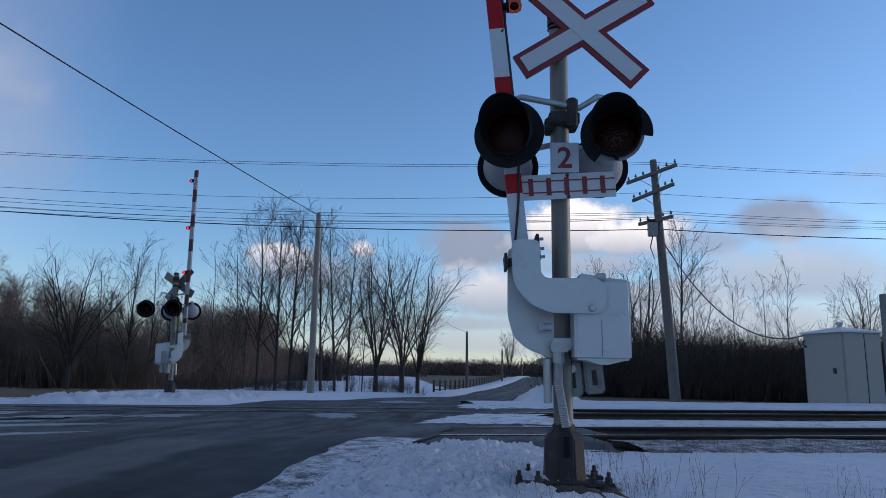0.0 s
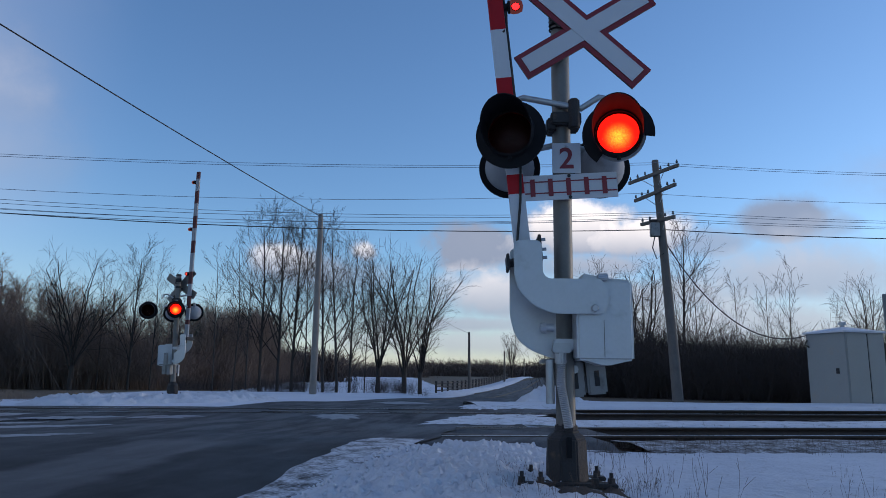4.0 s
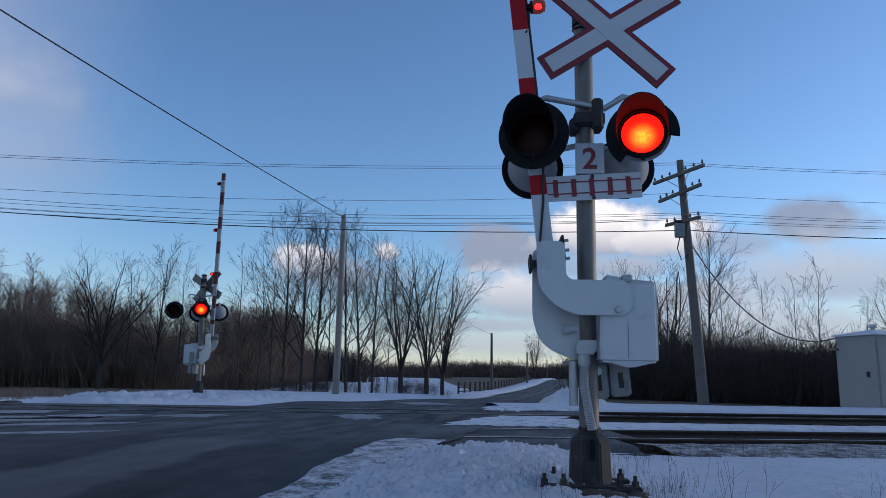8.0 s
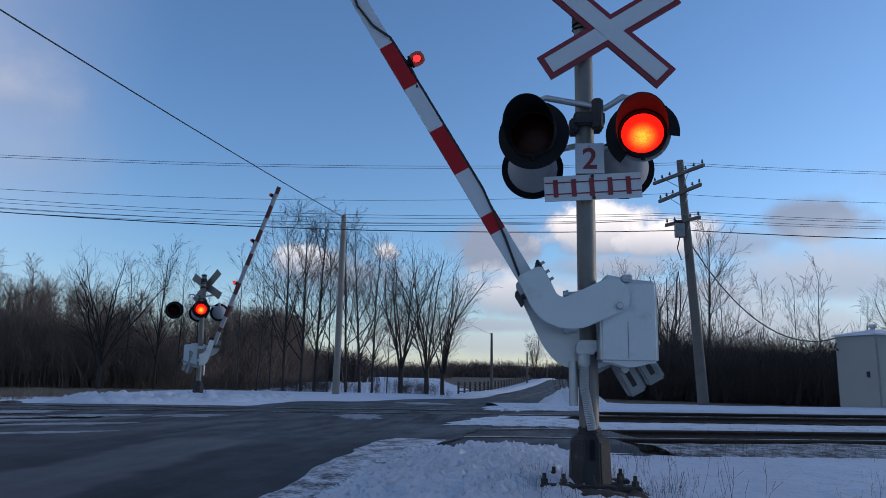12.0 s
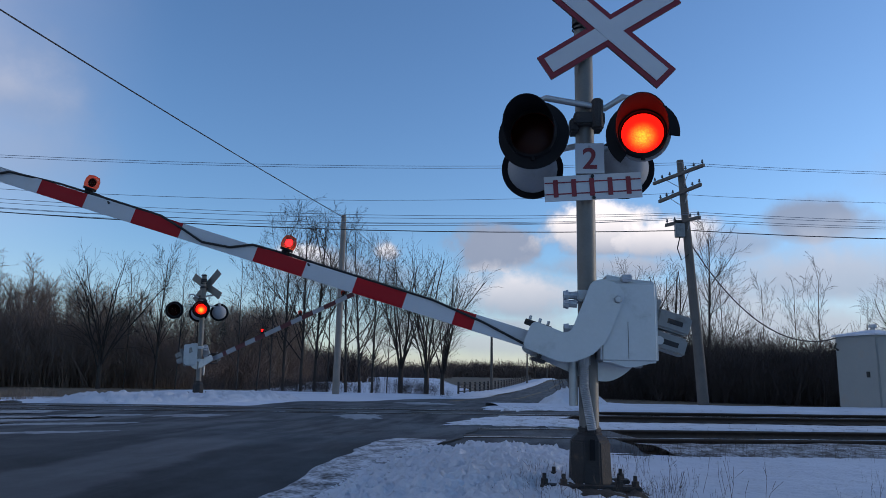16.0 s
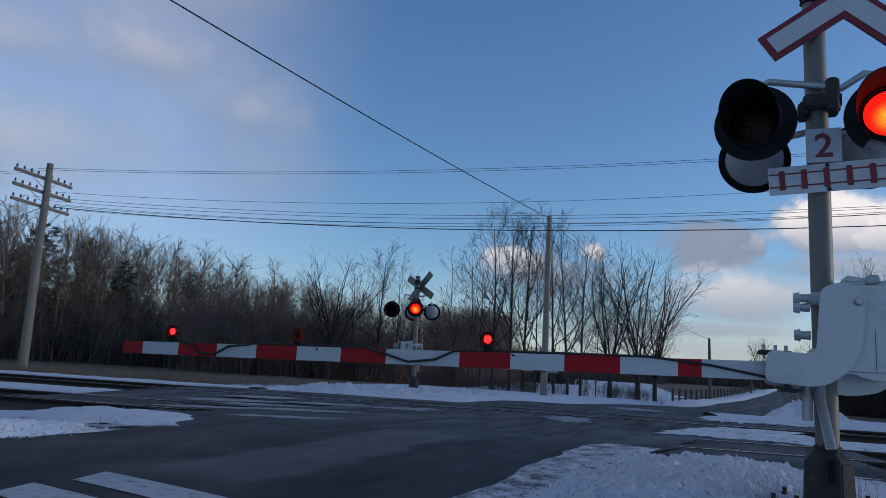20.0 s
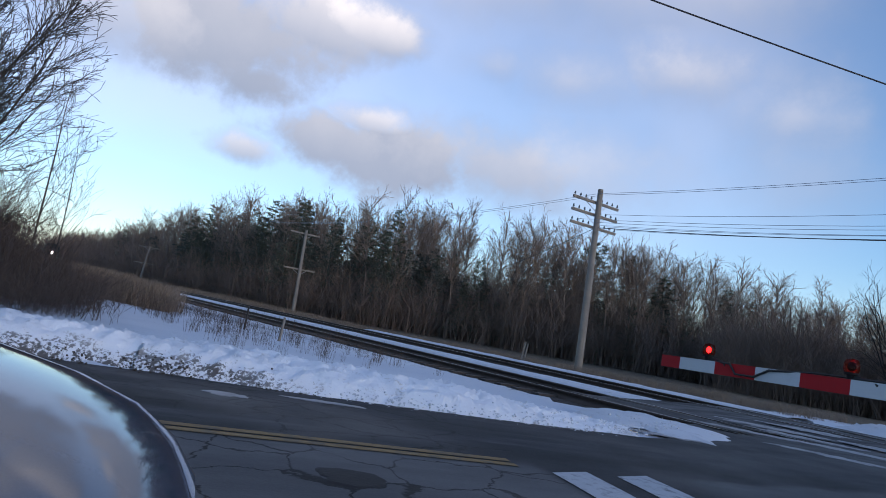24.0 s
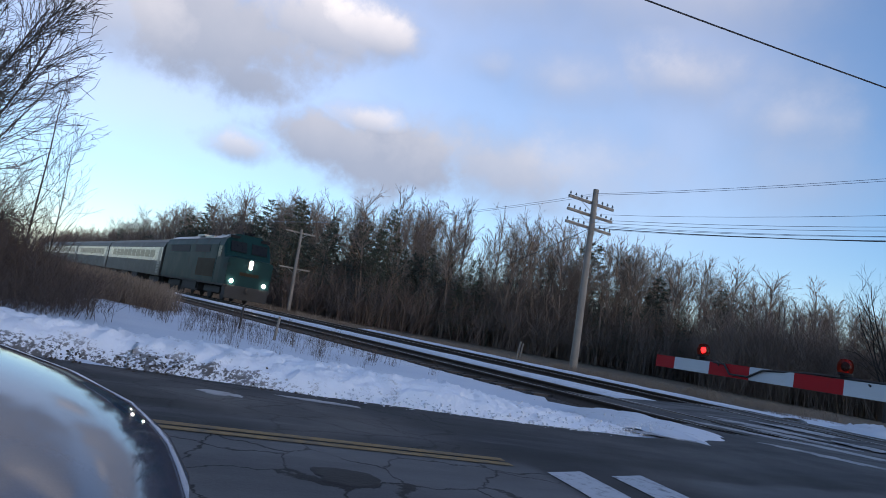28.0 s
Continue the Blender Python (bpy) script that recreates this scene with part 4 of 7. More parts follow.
def build_poles():
    g = "poles along the railway"
    dr, dl = 25.6, 31.0
    base, top = polar_z(-18.48, dr, -1.92), polar_z(-17.48, dr + 0.1, 17.05)
    pr, tr = utility_pole(base, top, 0.19, 0.12, MID_POLE, [(0.935, 1.33, -66, 0), (0.855, 1.10, -66, 3), (0.735, 0.80, -60, 0)],
                          "leaning weathered utility pole with three crossarms", g)
    box = part("transformer_box", Geo().box(-0.16, 0.16, -0.12, 0.12, -0.28, 0.22, Matrix.Translation((top - base) * 0.70 + Vector((-0.28, -0.1, 0)))), GREY_PAINT, pr, "grey junction box", bevel=0.02)
    part("bracket", Geo().box(-0.30, 0.10, -0.05, 0.05, -0.04, 0.04, Matrix.Translation((top - base) * 0.735 + Vector((-0.15, -0.1, 0.0)))), CAST_IRON, pr, bevel=0.01)
    loop = [(top - base) * 0.68 + Vector((-0.3, -0.12, -0.1)), (top - base) * 0.66 + Vector((-0.42, -0.15, -0.35)), (top - base) * 0.63 + Vector((-0.30, -0.15, -0.5)), (top - base) * 0.62 + Vector((-0.05, -0.15, -0.2))]
    part("cable_loop", Geo().tube(loop, 0.02, 6), RUBBER, pr)
    basel, topl = polar_z(49.71, dl, -1.95), polar_z(50.0, dl, 12.78)
    pl, tl = utility_pole(basel, topl, 0.18, 0.12, POLE_WOOD, [(0.925, 1.45, -84, 0), (0.855, 1.45, -84, 0), (0.785, 1.45, -84, 0)],
                          "weathered utility pole with three crossarms full of insulators", g)
    base2, top2 = polar_z(73.31, 58.5, -1.5), polar_z(73.48, 58.5, 5.51)
    p2, t2 = utility_pole(base2, top2, 0.17, 0.11, POLE_WOOD, [(0.96, 1.33, -84, 0), (0.54, 1.36, -84, 0)], "old utility pole with two crossarms and no wires", g, pins=False)
    for az, d, e0, e1 in ((85.07, 104, -0.8, 1.95), (87.3, 150, -0.5, 1.35)):
        utility_pole(polar_z(az, d, e0), polar_z(az - 0.2, d, e1), 0.16, 0.11, POLE_WOOD, [(0.97, 1.4, -84, 0), (0.52, 1.45, -84, 0)], "old utility pole with two crossarms and no wires", g, pins=False)
    utility_pole(polar_z(81.5, 96, -0.9), polar_z(80.8, 96, 2.75), 0.16, 0.11, DARK_POLE, [(0.93, 2.0, -84, 0), (0.45, 2.0, -84, 0)], "dark old pole with two long crossarms against the woods", g, pins=False)
    # stub of an old pole and a marker post beside the tracks
    st = polar_z(74.0, 16.4, -3.9)
    part_st = part("cut_pole_stub", Geo().tube([st, st + Vector((0.05, 0.03, 0.62))], [0.036, 0.030], 9), POLE_WOOD, shade=True)
    tagged(part_st, "short stub of a cut wooden pole in the weeds", "post")
    mp = polar_z(54.3, 29.0, -2.1)
    post = part("marker_post", Geo().tube([mp, mp + Vector((0.12, 0, 0.85))], 0.045, 7).tube([mp + Vector((0.10, 0.05, 0)), mp + Vector((0.24, 0.05, 0.80))], 0.035, 7), POLE_WOOD)
    tagged(post, "two pale leaning wooden posts beside the track", "post")
    # roadside poles over the crossing
    g2 = "poles along the road"
    bf, tf = polar_z(10.49, 31.0, -1.72), polar_z(10.5, 31.0, 12.78)
    utility_pole(bf, tf, 0.16, 0.11, POLE_WOOD, [], "plain grey wooden pole beside the road", g2)
    b3, t3 = polar_z(-2.13, 63, -1.35), polar_z(-2.09, 63, 3.41)
    utility_pole(b3, t3, 0.15, 0.10, DARK_POLE, [], "plain dark wooden pole beside the road", g2)
    for az, d, e0, e1 in ((-5.0, 100, -0.55, 1.9), (-6.6, 150, -0.25, 1.3)):
        utility_pole(polar_z(az, d, e0), polar_z(az, d, e1), 0.15, 0.10, DARK_POLE, [], "plain dark wooden pole beside the road", g2)
    near = R * -24 + L * 10.6
    utility_pole((near.x, near.y, -0.3), (near.x, near.y, 8.4), 0.16, 0.11, POLE_WOOD, [], "plain grey wooden pole beside the road", g2)
    wire((near.x, near.y, 8.2), tf + Vector((0, 0, -0.1)), 0.55, 0.017, WIRE, "dark overhead wire crossing high above the road", 20)
    wire(tf + Vector((0, 0, -0.1)), t3 + Vector((0, 0, -0.1)), 0.7, 0.012, WIRE, "dark overhead wire along the road")
    # wires along the railway
    offr, offl = Vector((30, 2.6, 1.2)), Vector((-34, -6.5, -1.0))
    for side in (-0.13, 0.13):
        a, b = top + V * side + Vector((0, 0, -0.12)), topl + V * side + Vector((0, 0, -0.22))
        wire(a, b, 0.45, 0.008, WIRE_LIGHT, "thin weathered line wire between the pole tops")
        wire(a, a + offr, 0.5, 0.008, WIRE_LIGHT, "thin weathered line wire between the pole tops")
        wire(b, b + offl, 0.6, 0.008, WIRE_LIGHT, "thin weathered line wire between the pole tops")
    for i, j in ((12, 16), (13, 18), (14, 20), (15, 22), (12, 19), (7, 10)):
        a, b = tr[i], tl[j]
        wire(a, b, 0.60, 0.008, WIRE_LIGHT, "thin weathered line wire between the poles")
        wire(a, a + offr, 0.5, 0.008, WIRE_LIGHT, "thin weathered line wire between the poles")
    drop = polar_z(-27.6, 26.0, 3.15)
    wire(base + (top - base) * 0.665, drop, 1.25, 0.022, WIRE, "dark cable drooping from the pole to the shelter", 18)
    sp = polar_z(76.8, 19.5, -3.2)
    tp = part("steel_post", Geo().tube([sp, sp + Vector((0.02, 0, 0.62))], 0.028, 6), CAST_IRON)
    tagged(tp, "thin dark steel post in the snow by the track", "post")
    cr, cl = base + (top - base) * 0.70, basel + (topl - basel) * 0.785
    wire(cr, cl, 0.55, 0.017, WIRE, "dark bundled cable along the railway")
    wire(cr, cr + offr, 0.5, 0.017, WIRE, "dark bundled cable along the railway")
    wire(cl, cl + offl + V * 16 + Vector((0, 0, -1.6)), 0.6, 0.015, WIRE, "dark bundled cable along the railway")
    return base, top


# ---- crossing signals ----
ARM_DOWN_TILT = 0.0
PIVOT = Vector((0.115, 0.0, 1.312))


def turned(poly, deg):
    c, s = math.cos(radians(deg)), math.sin(radians(deg))
    return [(x * c - z * s, x * s + z * c) for x, z in poly]


def rounded(poly, r=0.04, n=4):
    """Rounds the corners of an outline."""
    out, k = [], len(poly)
    for i in range(k):
        p0, p, p1 = Vector(poly[i - 1]), Vector(poly[i]), Vector(poly[(i + 1) % k])
        a, b = (p0 - p), (p1 - p)
        d = min(r, a.length * 0.45, b.length * 0.45)
        q0, q1 = p + a.normalized() * d, p + b.normalized() * d
        out += [tuple(q0.lerp(p, t).lerp(p.lerp(q1, t), t)) for t in [j / n for j in range(n + 1)]]
    return out


FACE = pose(0, 0, 0, 90)      # turns the z axis to -y, towards the traffic


def backed(ob, geo):
    """Gives a lamp's reflector its black back."""
    me = ob.data
    bm = bmesh.new()
    bm.from_mesh(me)
    vs = [bm.verts.new(p) for p in geo.v]
    for f in geo.f:
        face = bm.faces.new([vs[i] for i in f])
        face.material_index = 1
    bm.to_mesh(me)
    bm.free()
    me.materials.append(BLACK)


def signal_head(parent, x, y, z, back, aim=0.0, disc_r=0.258, arc=(0, 360)):
    """A flashing lamp with its disc and visor; back: it faces away from the gate's front; arc: what is left of its disc."""
    spin = pose(0, 0, 0, 0, 0, 180 + aim if back else aim)
    m = Matrix.Translation((x, y, z)) @ spin
    head = part("signal_head", Geo().lathe([(0.0, -0.215), (0.085, -0.21), (0.125, -0.19), (0.165, -0.13), (0.192, -0.06), (0.198, -0.018), (0.150, -0.016)], 28, m @ FACE)
                .tube([m @ Vector((0, 0.10, 0.15)), m @ Vector((0, 0.10, 0.27))], 0.04, 10), HOUSING, parent, "dull silver lamp housing", shade=True)
    part("lamp_door", Geo().lathe([(0.150, -0.012), (0.184, 0.0), (0.186, 0.030), (0.176, 0.046), (0.160, 0.046), (0.158, 0.010)], 32, m @ FACE)
         .tube([m @ Vector((0, -0.03, -0.16)), m @ Vector((0, -0.03, -0.205))], 0.016, 8), BLACK, head, "black lens ring with a drain plug", shade=True)
    part("background_disc", Geo().lathe([(0.176, 0.0), (disc_r, -0.012), (disc_r, 0.004), (0.176, 0.018)], 40, m @ FACE, arc), BLACK, head, shade=True)
    n, rows = 34, 6
    verts, faces = [], []
    for sgn, rr in ((0, 0.178), (1, 0.171)):
        for i in range(rows + 1):
            f = i / rows
            for k in range(n + 1):
                t = radians(-48 + 276 * k / n)
                up = max(0.0, (math.sin(t) + 0.74) / 1.74)
                y1 = 0.03 + (0.05 + 0.31 * up ** 0.8) * f
                verts.append((math.cos(t) * (rr + 0.004 * f), math.sin(t) * (rr + 0.004 * f) - 0.022 * f, y1))
    for sgn in (0, 1):
        o = sgn * (rows + 1) * (n + 1)
        for i in range(rows):
            for k in range(n):
                q = (o + i * (n + 1) + k, o + i * (n + 1) + k + 1, o + (i + 1) * (n + 1) + k + 1, o + (i + 1) * (n + 1) + k)
                faces.append(q if sgn == 0 else q[::-1])
    o = (rows + 1) * (n + 1)
    for k in range(n):
        faces.append((rows * (n + 1) + k, rows * (n + 1) + k + 1, o + rows * (n + 1) + k + 1, o + rows * (n + 1) + k))
    part("visor", Geo().add(verts, faces, m @ FACE), BLACK, head, shade=True)
    part("lens", Geo().lathe([(0.0, 0.052), (0.05, 0.049), (0.10, 0.040), (0.159, 0.020)], 32, m @ FACE), RED_GLASS, head, "red glass lens", shade=True)
    bulb = part("bulb", Geo().lathe([(0.0, 0.0), (0.05, 0.0), (0.148, 0.003)], 32, FACE), BULB, head, "lamp reflector behind the lens")
    backed(bulb, Geo().lathe([(0.0, -0.006), (0.05, -0.006), (0.157, -0.004)], 32, FACE))
    bulb.matrix_basis = m @ pose(0, -0.012, 0)
    return bulb, m @ pose(0, -0.012, 0)


def gate_arm(parent, length, lamps, red, white):
    """The swinging part: brackets, counterweights and the striped arm, drawn level, about the pivot."""
    arm = new("gate_arm")
    arm.empty_display_size = 0.2
    arm.parent = parent
    arm.matrix_basis = Matrix.Translation(PIVOT)
    up = [(0.07, 0.125), (-0.15, 0.123), (-0.30, 0.123), (-0.335, 0.16), (-0.340, 0.395), (-0.540, 0.395), (-0.535, 0.14), (-0.506, 0.04), (-0.40, -0.07), (-0.268, -0.123), (0.07, -0.123), (0.12, -0.05), (0.12, 0.05)]
    front = part("bracket", Geo().prism(rounded(turned([(x + 0.037, z + 0.052) for x, z in up], 85), 0.05), -0.335, -0.315), PAINT_ALU, arm, "silver-painted bent bracket", bevel=0.004)
    low = [(0.05, -0.12), (-0.20, -0.10), (-0.36, 0.02), (-0.375, 0.395), (-0.555, 0.395), (-0.555, -0.12), (-0.51, -0.28), (-0.40, -0.37), (-0.22, -0.43), (0.0, -0.42)]
    part("bracket", Geo().prism(rounded(turned([(x + 0.037, z + 0.052) for x, z in low], 85), 0.06), -0.03, -0.008), PAINT_ALU, arm, "silver-painted bent bracket", bevel=0.004)
    # clamp between the brackets
    zc = -0.41
    clamp = part("arm_clamp", Geo().box(-0.40, -0.30, -0.315, -0.03, zc - 0.11, zc - 0.09).box(-0.52, -0.33, -0.315, -0.03, zc + 0.125, zc + 0.145).box(-0.36, -0.34, -0.315, -0.03, zc - 0.09, zc + 0.125), CAST_IRON, arm, bevel=0.004)
    for bx in (-0.49, -0.42, -0.36):
        part("bolt", Geo().tube([(bx, -0.25, zc + 0.14), (bx, -0.25, zc + 0.18)], 0.012, 6), GALV, clamp)
    part("pivot_bolt", Geo().lathe([(0.0, 0.03), (0.022, 0.03), (0.028, 0.02), (0.028, 0.0)], 6, Matrix.Translation((0.037, -0.335, 0.052)) @ FACE), GALV, arm)
    # counterweights behind the box
    for x0, x1, z0, z1, y1 in ((0.38, 0.63, 0.00, 0.14, 0.14), (0.38, 0.64, -0.15, -0.02, 0.14)):
        cw = part("counterweight", Geo().box(x0, x1, 0.0, y1, z0, z1), GREY_PAINT, arm, "grey cast counterweight", bevel=0.015)
        part("slot", Geo().box(x0 + 0.08, x1 - 0.06, -0.004, 0.004, (z0 + z1) / 2 - 0.018, (z0 + z1) / 2 + 0.018), CAST_IRON, cw)
    part("counterweight_arm", Geo().box(0.04, 0.46, 0.09, 0.115, -0.02, 0.12), GREY_PAINT, arm, bevel=0.006)
    part("counterweight_bar", Geo().box(0.35, 0.38, -0.01, 0.20, -0.32, 0.20), GREY_PAINT, arm, bevel=0.006)
    part("bolt", Geo().lathe([(0.0, 0.03), (0.03, 0.03), (0.035, 0.0)], 8, Matrix.Translation((0.44, 0.0, -0.09)) @ FACE), GALV, arm)
    # striped arm, from the clamp to the tip
    z0, slope = zc + 0.02, -0.018
    def stripe(x0, x1, mat):
        za, zb = z0 + slope * (-x0 - 0.4), z0 + slope * (-x1 - 0.4)
        ha, hb = 0.060 - 0.0008 * -x0, 0.060 - 0.0008 * -x1
        v = [(x0, -0.185, za - ha), (x0, -0.135, za - ha), (x0, -0.135, za + ha), (x0, -0.185, za + ha), (x1, -0.185, zb - hb), (x1, -0.135, zb - hb), (x1, -0.135, zb + hb), (x1, -0.185, zb + hb)]
        part("stripe", Geo().add(v, [(0, 1, 2, 3), (7, 6, 5, 4), (0, 4, 5, 1), (1, 5, 6, 2), (2, 6, 7, 3), (3, 7, 4, 0)]), mat, arm)
    edges = [-0.36, -0.86, -1.01, -1.39, -1.78, -2.18, -2.58, -3.20, -3.61, -4.03, -4.44, -4.86, -5.29, -5.71, -5.95]
    k = length / 5.95
    for i, (a, b) in enumerate(zip(edges, edges[1:])):
        stripe(a * k if i else a, b * k, red if i % 2 else white)
    bulbs = []
    for lx, big in lamps:
        zz = z0 + slope * (-lx - 0.4) + 0.062 - 0.0008 * -lx
        body = part("arm_lamp", Geo().lathe([(0.0, 0.0), (0.03, 0.0), (0.03, 0.03), (0.05, 0.035), (0.05, 0.05), (0.0, 0.05)], 14, Matrix.Translation((lx, -0.16, zz))), BLACK, arm, shade=True)
        prof = [(0.048, 0.05), (0.056, 0.075), (0.054, 0.115), (0.04, 0.145), (0.0, 0.155)]
        part("lamp_globe", Geo().lathe(prof, 16, Matrix.Translation((lx, -0.16, zz))), RED_GLASS, body, "red glass globe", shade=True)
        bulb = part("bulb", Geo().lathe([(0.0, 0.006), (0.018, 0.005), (0.030, 0.003)], 16, FACE), SMALL_BULB, body, "lamp reflector inside the globe")
        backed(bulb, Geo().lathe([(0.0, -0.002), (0.02, -0.002), (0.036, 0.0)], 16, FACE))
        bulb.matrix_basis = Matrix.Translation((lx, -0.16, zz + 0.095))
        bulbs.append((bulb, Matrix.Translation((lx, -0.16, zz + 0.095))))
        part("lamp_lead", Geo().tube([(lx + 0.03, -0.16, zz + 0.02), (lx + 0.16, -0.16, zz + 0.012), (lx + 0.22, -0.188, zz - 0.02)], 0.009, 5), RUBBER, body)
    # cable along the arm, with loops at the joints
    def zat(lx):
        return z0 + slope * (-lx - 0.4)
    pts = [(-0.45, -0.192, zat(-0.45) - 0.045), (-0.8, -0.192, zat(-0.8) + 0.02), (-1.2, -0.192, zat(-1.2) + 0.066), (-2.35 * k, -0.16, zat(-2.35 * k) + 0.07), (-2.62 * k, -0.192, zat(-2.6 * k) + 0.06), (-2.78 * k, -0.198, zat(-2.78 * k) - 0.01),
           (-3.0 * k, -0.198, zat(-3 * k) - 0.035), (-3.2 * k, -0.198, zat(-3.2 * k) + 0.02), (-3.4 * k, -0.18, zat(-3.4 * k) + 0.065), (-4.3 * k, -0.16, zat(-4.3 * k) + 0.07), (-4.72 * k, -0.196, zat(-4.72 * k) + 0.04),
           (-4.86 * k, -0.198, zat(-4.86 * k) - 0.03), (-5.05 * k, -0.198, zat(-5.05 * k) - 0.03), (-5.12 * k, -0.194, zat(-5.12 * k) + 0.05), (-5.4 * k, -0.16, zat(-5.4 * k) + 0.06)]
    part("arm_cable", Geo().tube(pts, 0.010, 6), RUBBER, arm, shade=True)
    return arm, bulbs


def cross_blade(parent, m, over, half=0.585, w=0.105):
    # the back takes dark mast steel, for its silhouette against the sky
    back = part("crossbuck_blade", Geo().box(-half, half, 0.0 + over, 0.005 + over, -w, w, m), MAST_STEEL, parent, "white blade with a red border and a back darkened as in silhouette")
    part("blade_border", Geo().box(-half, half, -0.016 + over, -0.012 + over, -w, w, m), RED, back)
    part("blade_face", Geo().box(-half + 0.042, half - 0.042, -0.024 + over, -0.020 + over, -w + 0.040, w - 0.040, m), WHITE_SHEET, back)


def crossing_signal(name, m, label, heads, plates, length, lamps, buck_turn=0):
    t = thing(name, m, label, "crossing signal", "crossing signals")
    part("mast", Geo().tube([(0, 0, 0.30), (0, 0, 2.0), (0, 0, 3.72 if plates else 3.45)], 0.0705, 24), MAST_STEEL, t, shade=True)
    part("mast_cap", Geo().lathe([(0.075, 0.0), (0.08, 0.02), (0.05, 0.05), (0.0, 0.06)], 20, Matrix.Translation((0, 0, 3.72 if plates else 3.45))), CAST_IRON, t, shade=True)
    foot = part("mast_foot", Geo().lathe([(0.165, 0.10), (0.155, 0.16), (0.145, 0.40), (0.115, 0.43), (0.085, 0.45), (0.085, 0.50), (0.0, 0.50)], 8, pose(0, 0, -0.02, 0, 0, 22.5)), CAST_IRON, t, "dark cast iron mast base", bevel=0.01)
    part("slot", Geo().box(-0.018, 0.018, -0.165, -0.145, 0.26, 0.40), BLACK, foot)
    found = part("foundation", Geo().lathe([(0.36, -0.35), (0.36, 0.02), (0.30, 0.07), (0.0, 0.075)], 12, Matrix.Identity(4)), CONCRETE, t, bevel=0.012)
    part("flange", Geo().box(-0.36, 0.32, -0.22, -0.13, 0.07, 0.10).box(-0.30, 0.30, 0.13, 0.22, 0.07, 0.10), CAST_IRON, t, bevel=0.006)
    for bx, by in ((-0.33, -0.18), (-0.20, -0.19), (0.17, -0.19), (0.28, -0.18), (-0.24, 0.18), (0.24, 0.18)):
        part("anchor_bolt", Geo().tube([(bx, by, 0.08), (bx, by, 0.17)], 0.014, 8).tube([(bx, by, 0.10), (bx, by, 0.135)], 0.027, 6), CAST_IRON, t)
    # mechanism box on the side
    box = part("gate_mechanism_box", Geo().box(0.05, 0.44, -0.30, 0.0, 0.925, 1.485), PAINT_ALU, t, "silver-painted steel mechanism box", bevel=0.018, segs=3)
    part("box_seam", Geo().box(0.235, 0.239, -0.303, -0.299, 0.95, 1.20), MAST_STEEL, box)
    part("lid", Geo().prism([(0.09, 1.485), (0.42, 1.485), (0.26, 1.50), (0.10, 1.53)], -0.29, -0.02).tube([(0.20, -0.30, 1.50), (0.27, -0.30, 1.505)], 0.028, 10), PAINT_ALU, box, bevel=0.006)
    part("bottom_flange", Geo().prism([(0.12, 0.925), (0.40, 0.925), (0.28, 0.895), (0.22, 0.895)], -0.28, -0.02), PAINT_ALU, box)
    for bz in (1.36, 1.00):
        part("box_bracket", Geo().box(-0.09, 0.06, -0.14, 0.10, bz, bz + 0.08), PAINT_ALU, t, bevel=0.012)
    for bz in (1.40, 1.34, 1.16):
        part("u_bolt", Geo().tube([(-0.09, -0.12, bz), (-0.15, -0.12, bz)], [0.03, 0.026], 10).tube([(-0.15, -0.12, bz), (-0.185, -0.12, bz)], [0.04, 0.032], 8), PAINT_ALU, t, shade=True)
    # conduits down to the foot
    hose = [(-0.04, -0.10, 0.93), (-0.045, -0.12, 0.75), (-0.02, -0.13, 0.60), (0.005, -0.12, 0.46)]
    pts, rs = [], []
    for i in range(73):
        f = i / 72 * 3
        j = min(int(f), 2)
        p = Vector(hose[j]).lerp(Vector(hose[j + 1]), f - j)
        pts.append(p)
        rs.append(0.034 if i % 2 else 0.029)
    part("flexible_conduit", Geo().tube(pts, rs, 12), GALV, t, "ribbed flexible steel conduit", shade=True)
    part("conduit_fitting", Geo().tube([(-0.04, -0.10, 0.90), (-0.04, -0.10, 1.0)], 0.045, 10).box(-0.10, 0.03, -0.15, -0.06, 0.98, 1.05), GALV, t, bevel=0.008)
    part("junction_tube", Geo().tube([(-0.115, -0.06, 0.62), (-0.115, -0.06, 0.93)], 0.032, 10), GALV, t, shade=True)
    # crossarm for the lamps
    part("lamp_bracket", Geo().box(-0.09, 0.14, -0.13, 0.11, 2.70, 2.80).tube([(0.085, -0.11, 2.66), (0.085, -0.11, 2.90)], 0.045, 12).box(-0.12, -0.05, -0.10, 0.06, 2.66, 2.76), CAST_IRON, t, bevel=0.012)
    part("lamp_crossarm", Geo().tube([(-0.40, -0.06, 2.80), (-0.38, -0.07, 2.90), (-0.30, -0.09, 2.925), (0.0, -0.10, 2.86), (0.14, -0.10, 2.83), (0.28, -0.09, 2.925), (0.37, -0.07, 2.92), (0.40, -0.06, 2.80)], 0.024, 10)
         .tube([(-0.36, 0.14, 2.55), (0.0, 0.12, 2.62), (0.36, 0.14, 2.55)], 0.024, 10), GALV, t, shade=True)
    bulbs = []
    for x, y, z, back, phase, aim, *cut in heads:
        b, bm_ = signal_head(t, x, y, z, back, aim, 0.245 if back else 0.258, *cut)
        bulbs.append((b, bm_, phase))
    # crossbuck
    cx, cz = (0.185, 3.465) if plates else (-0.08, 3.17)
    for turn in (-31.6, 44):
        cross_blade(t, Matrix.Translation((cx, -0.10, cz)) @ pose(0, 0, 0, 0, 0, buck_turn) @ pose(0, 0, 0, 0, turn, 0), 0.0025 if turn < 0 else 0.0)
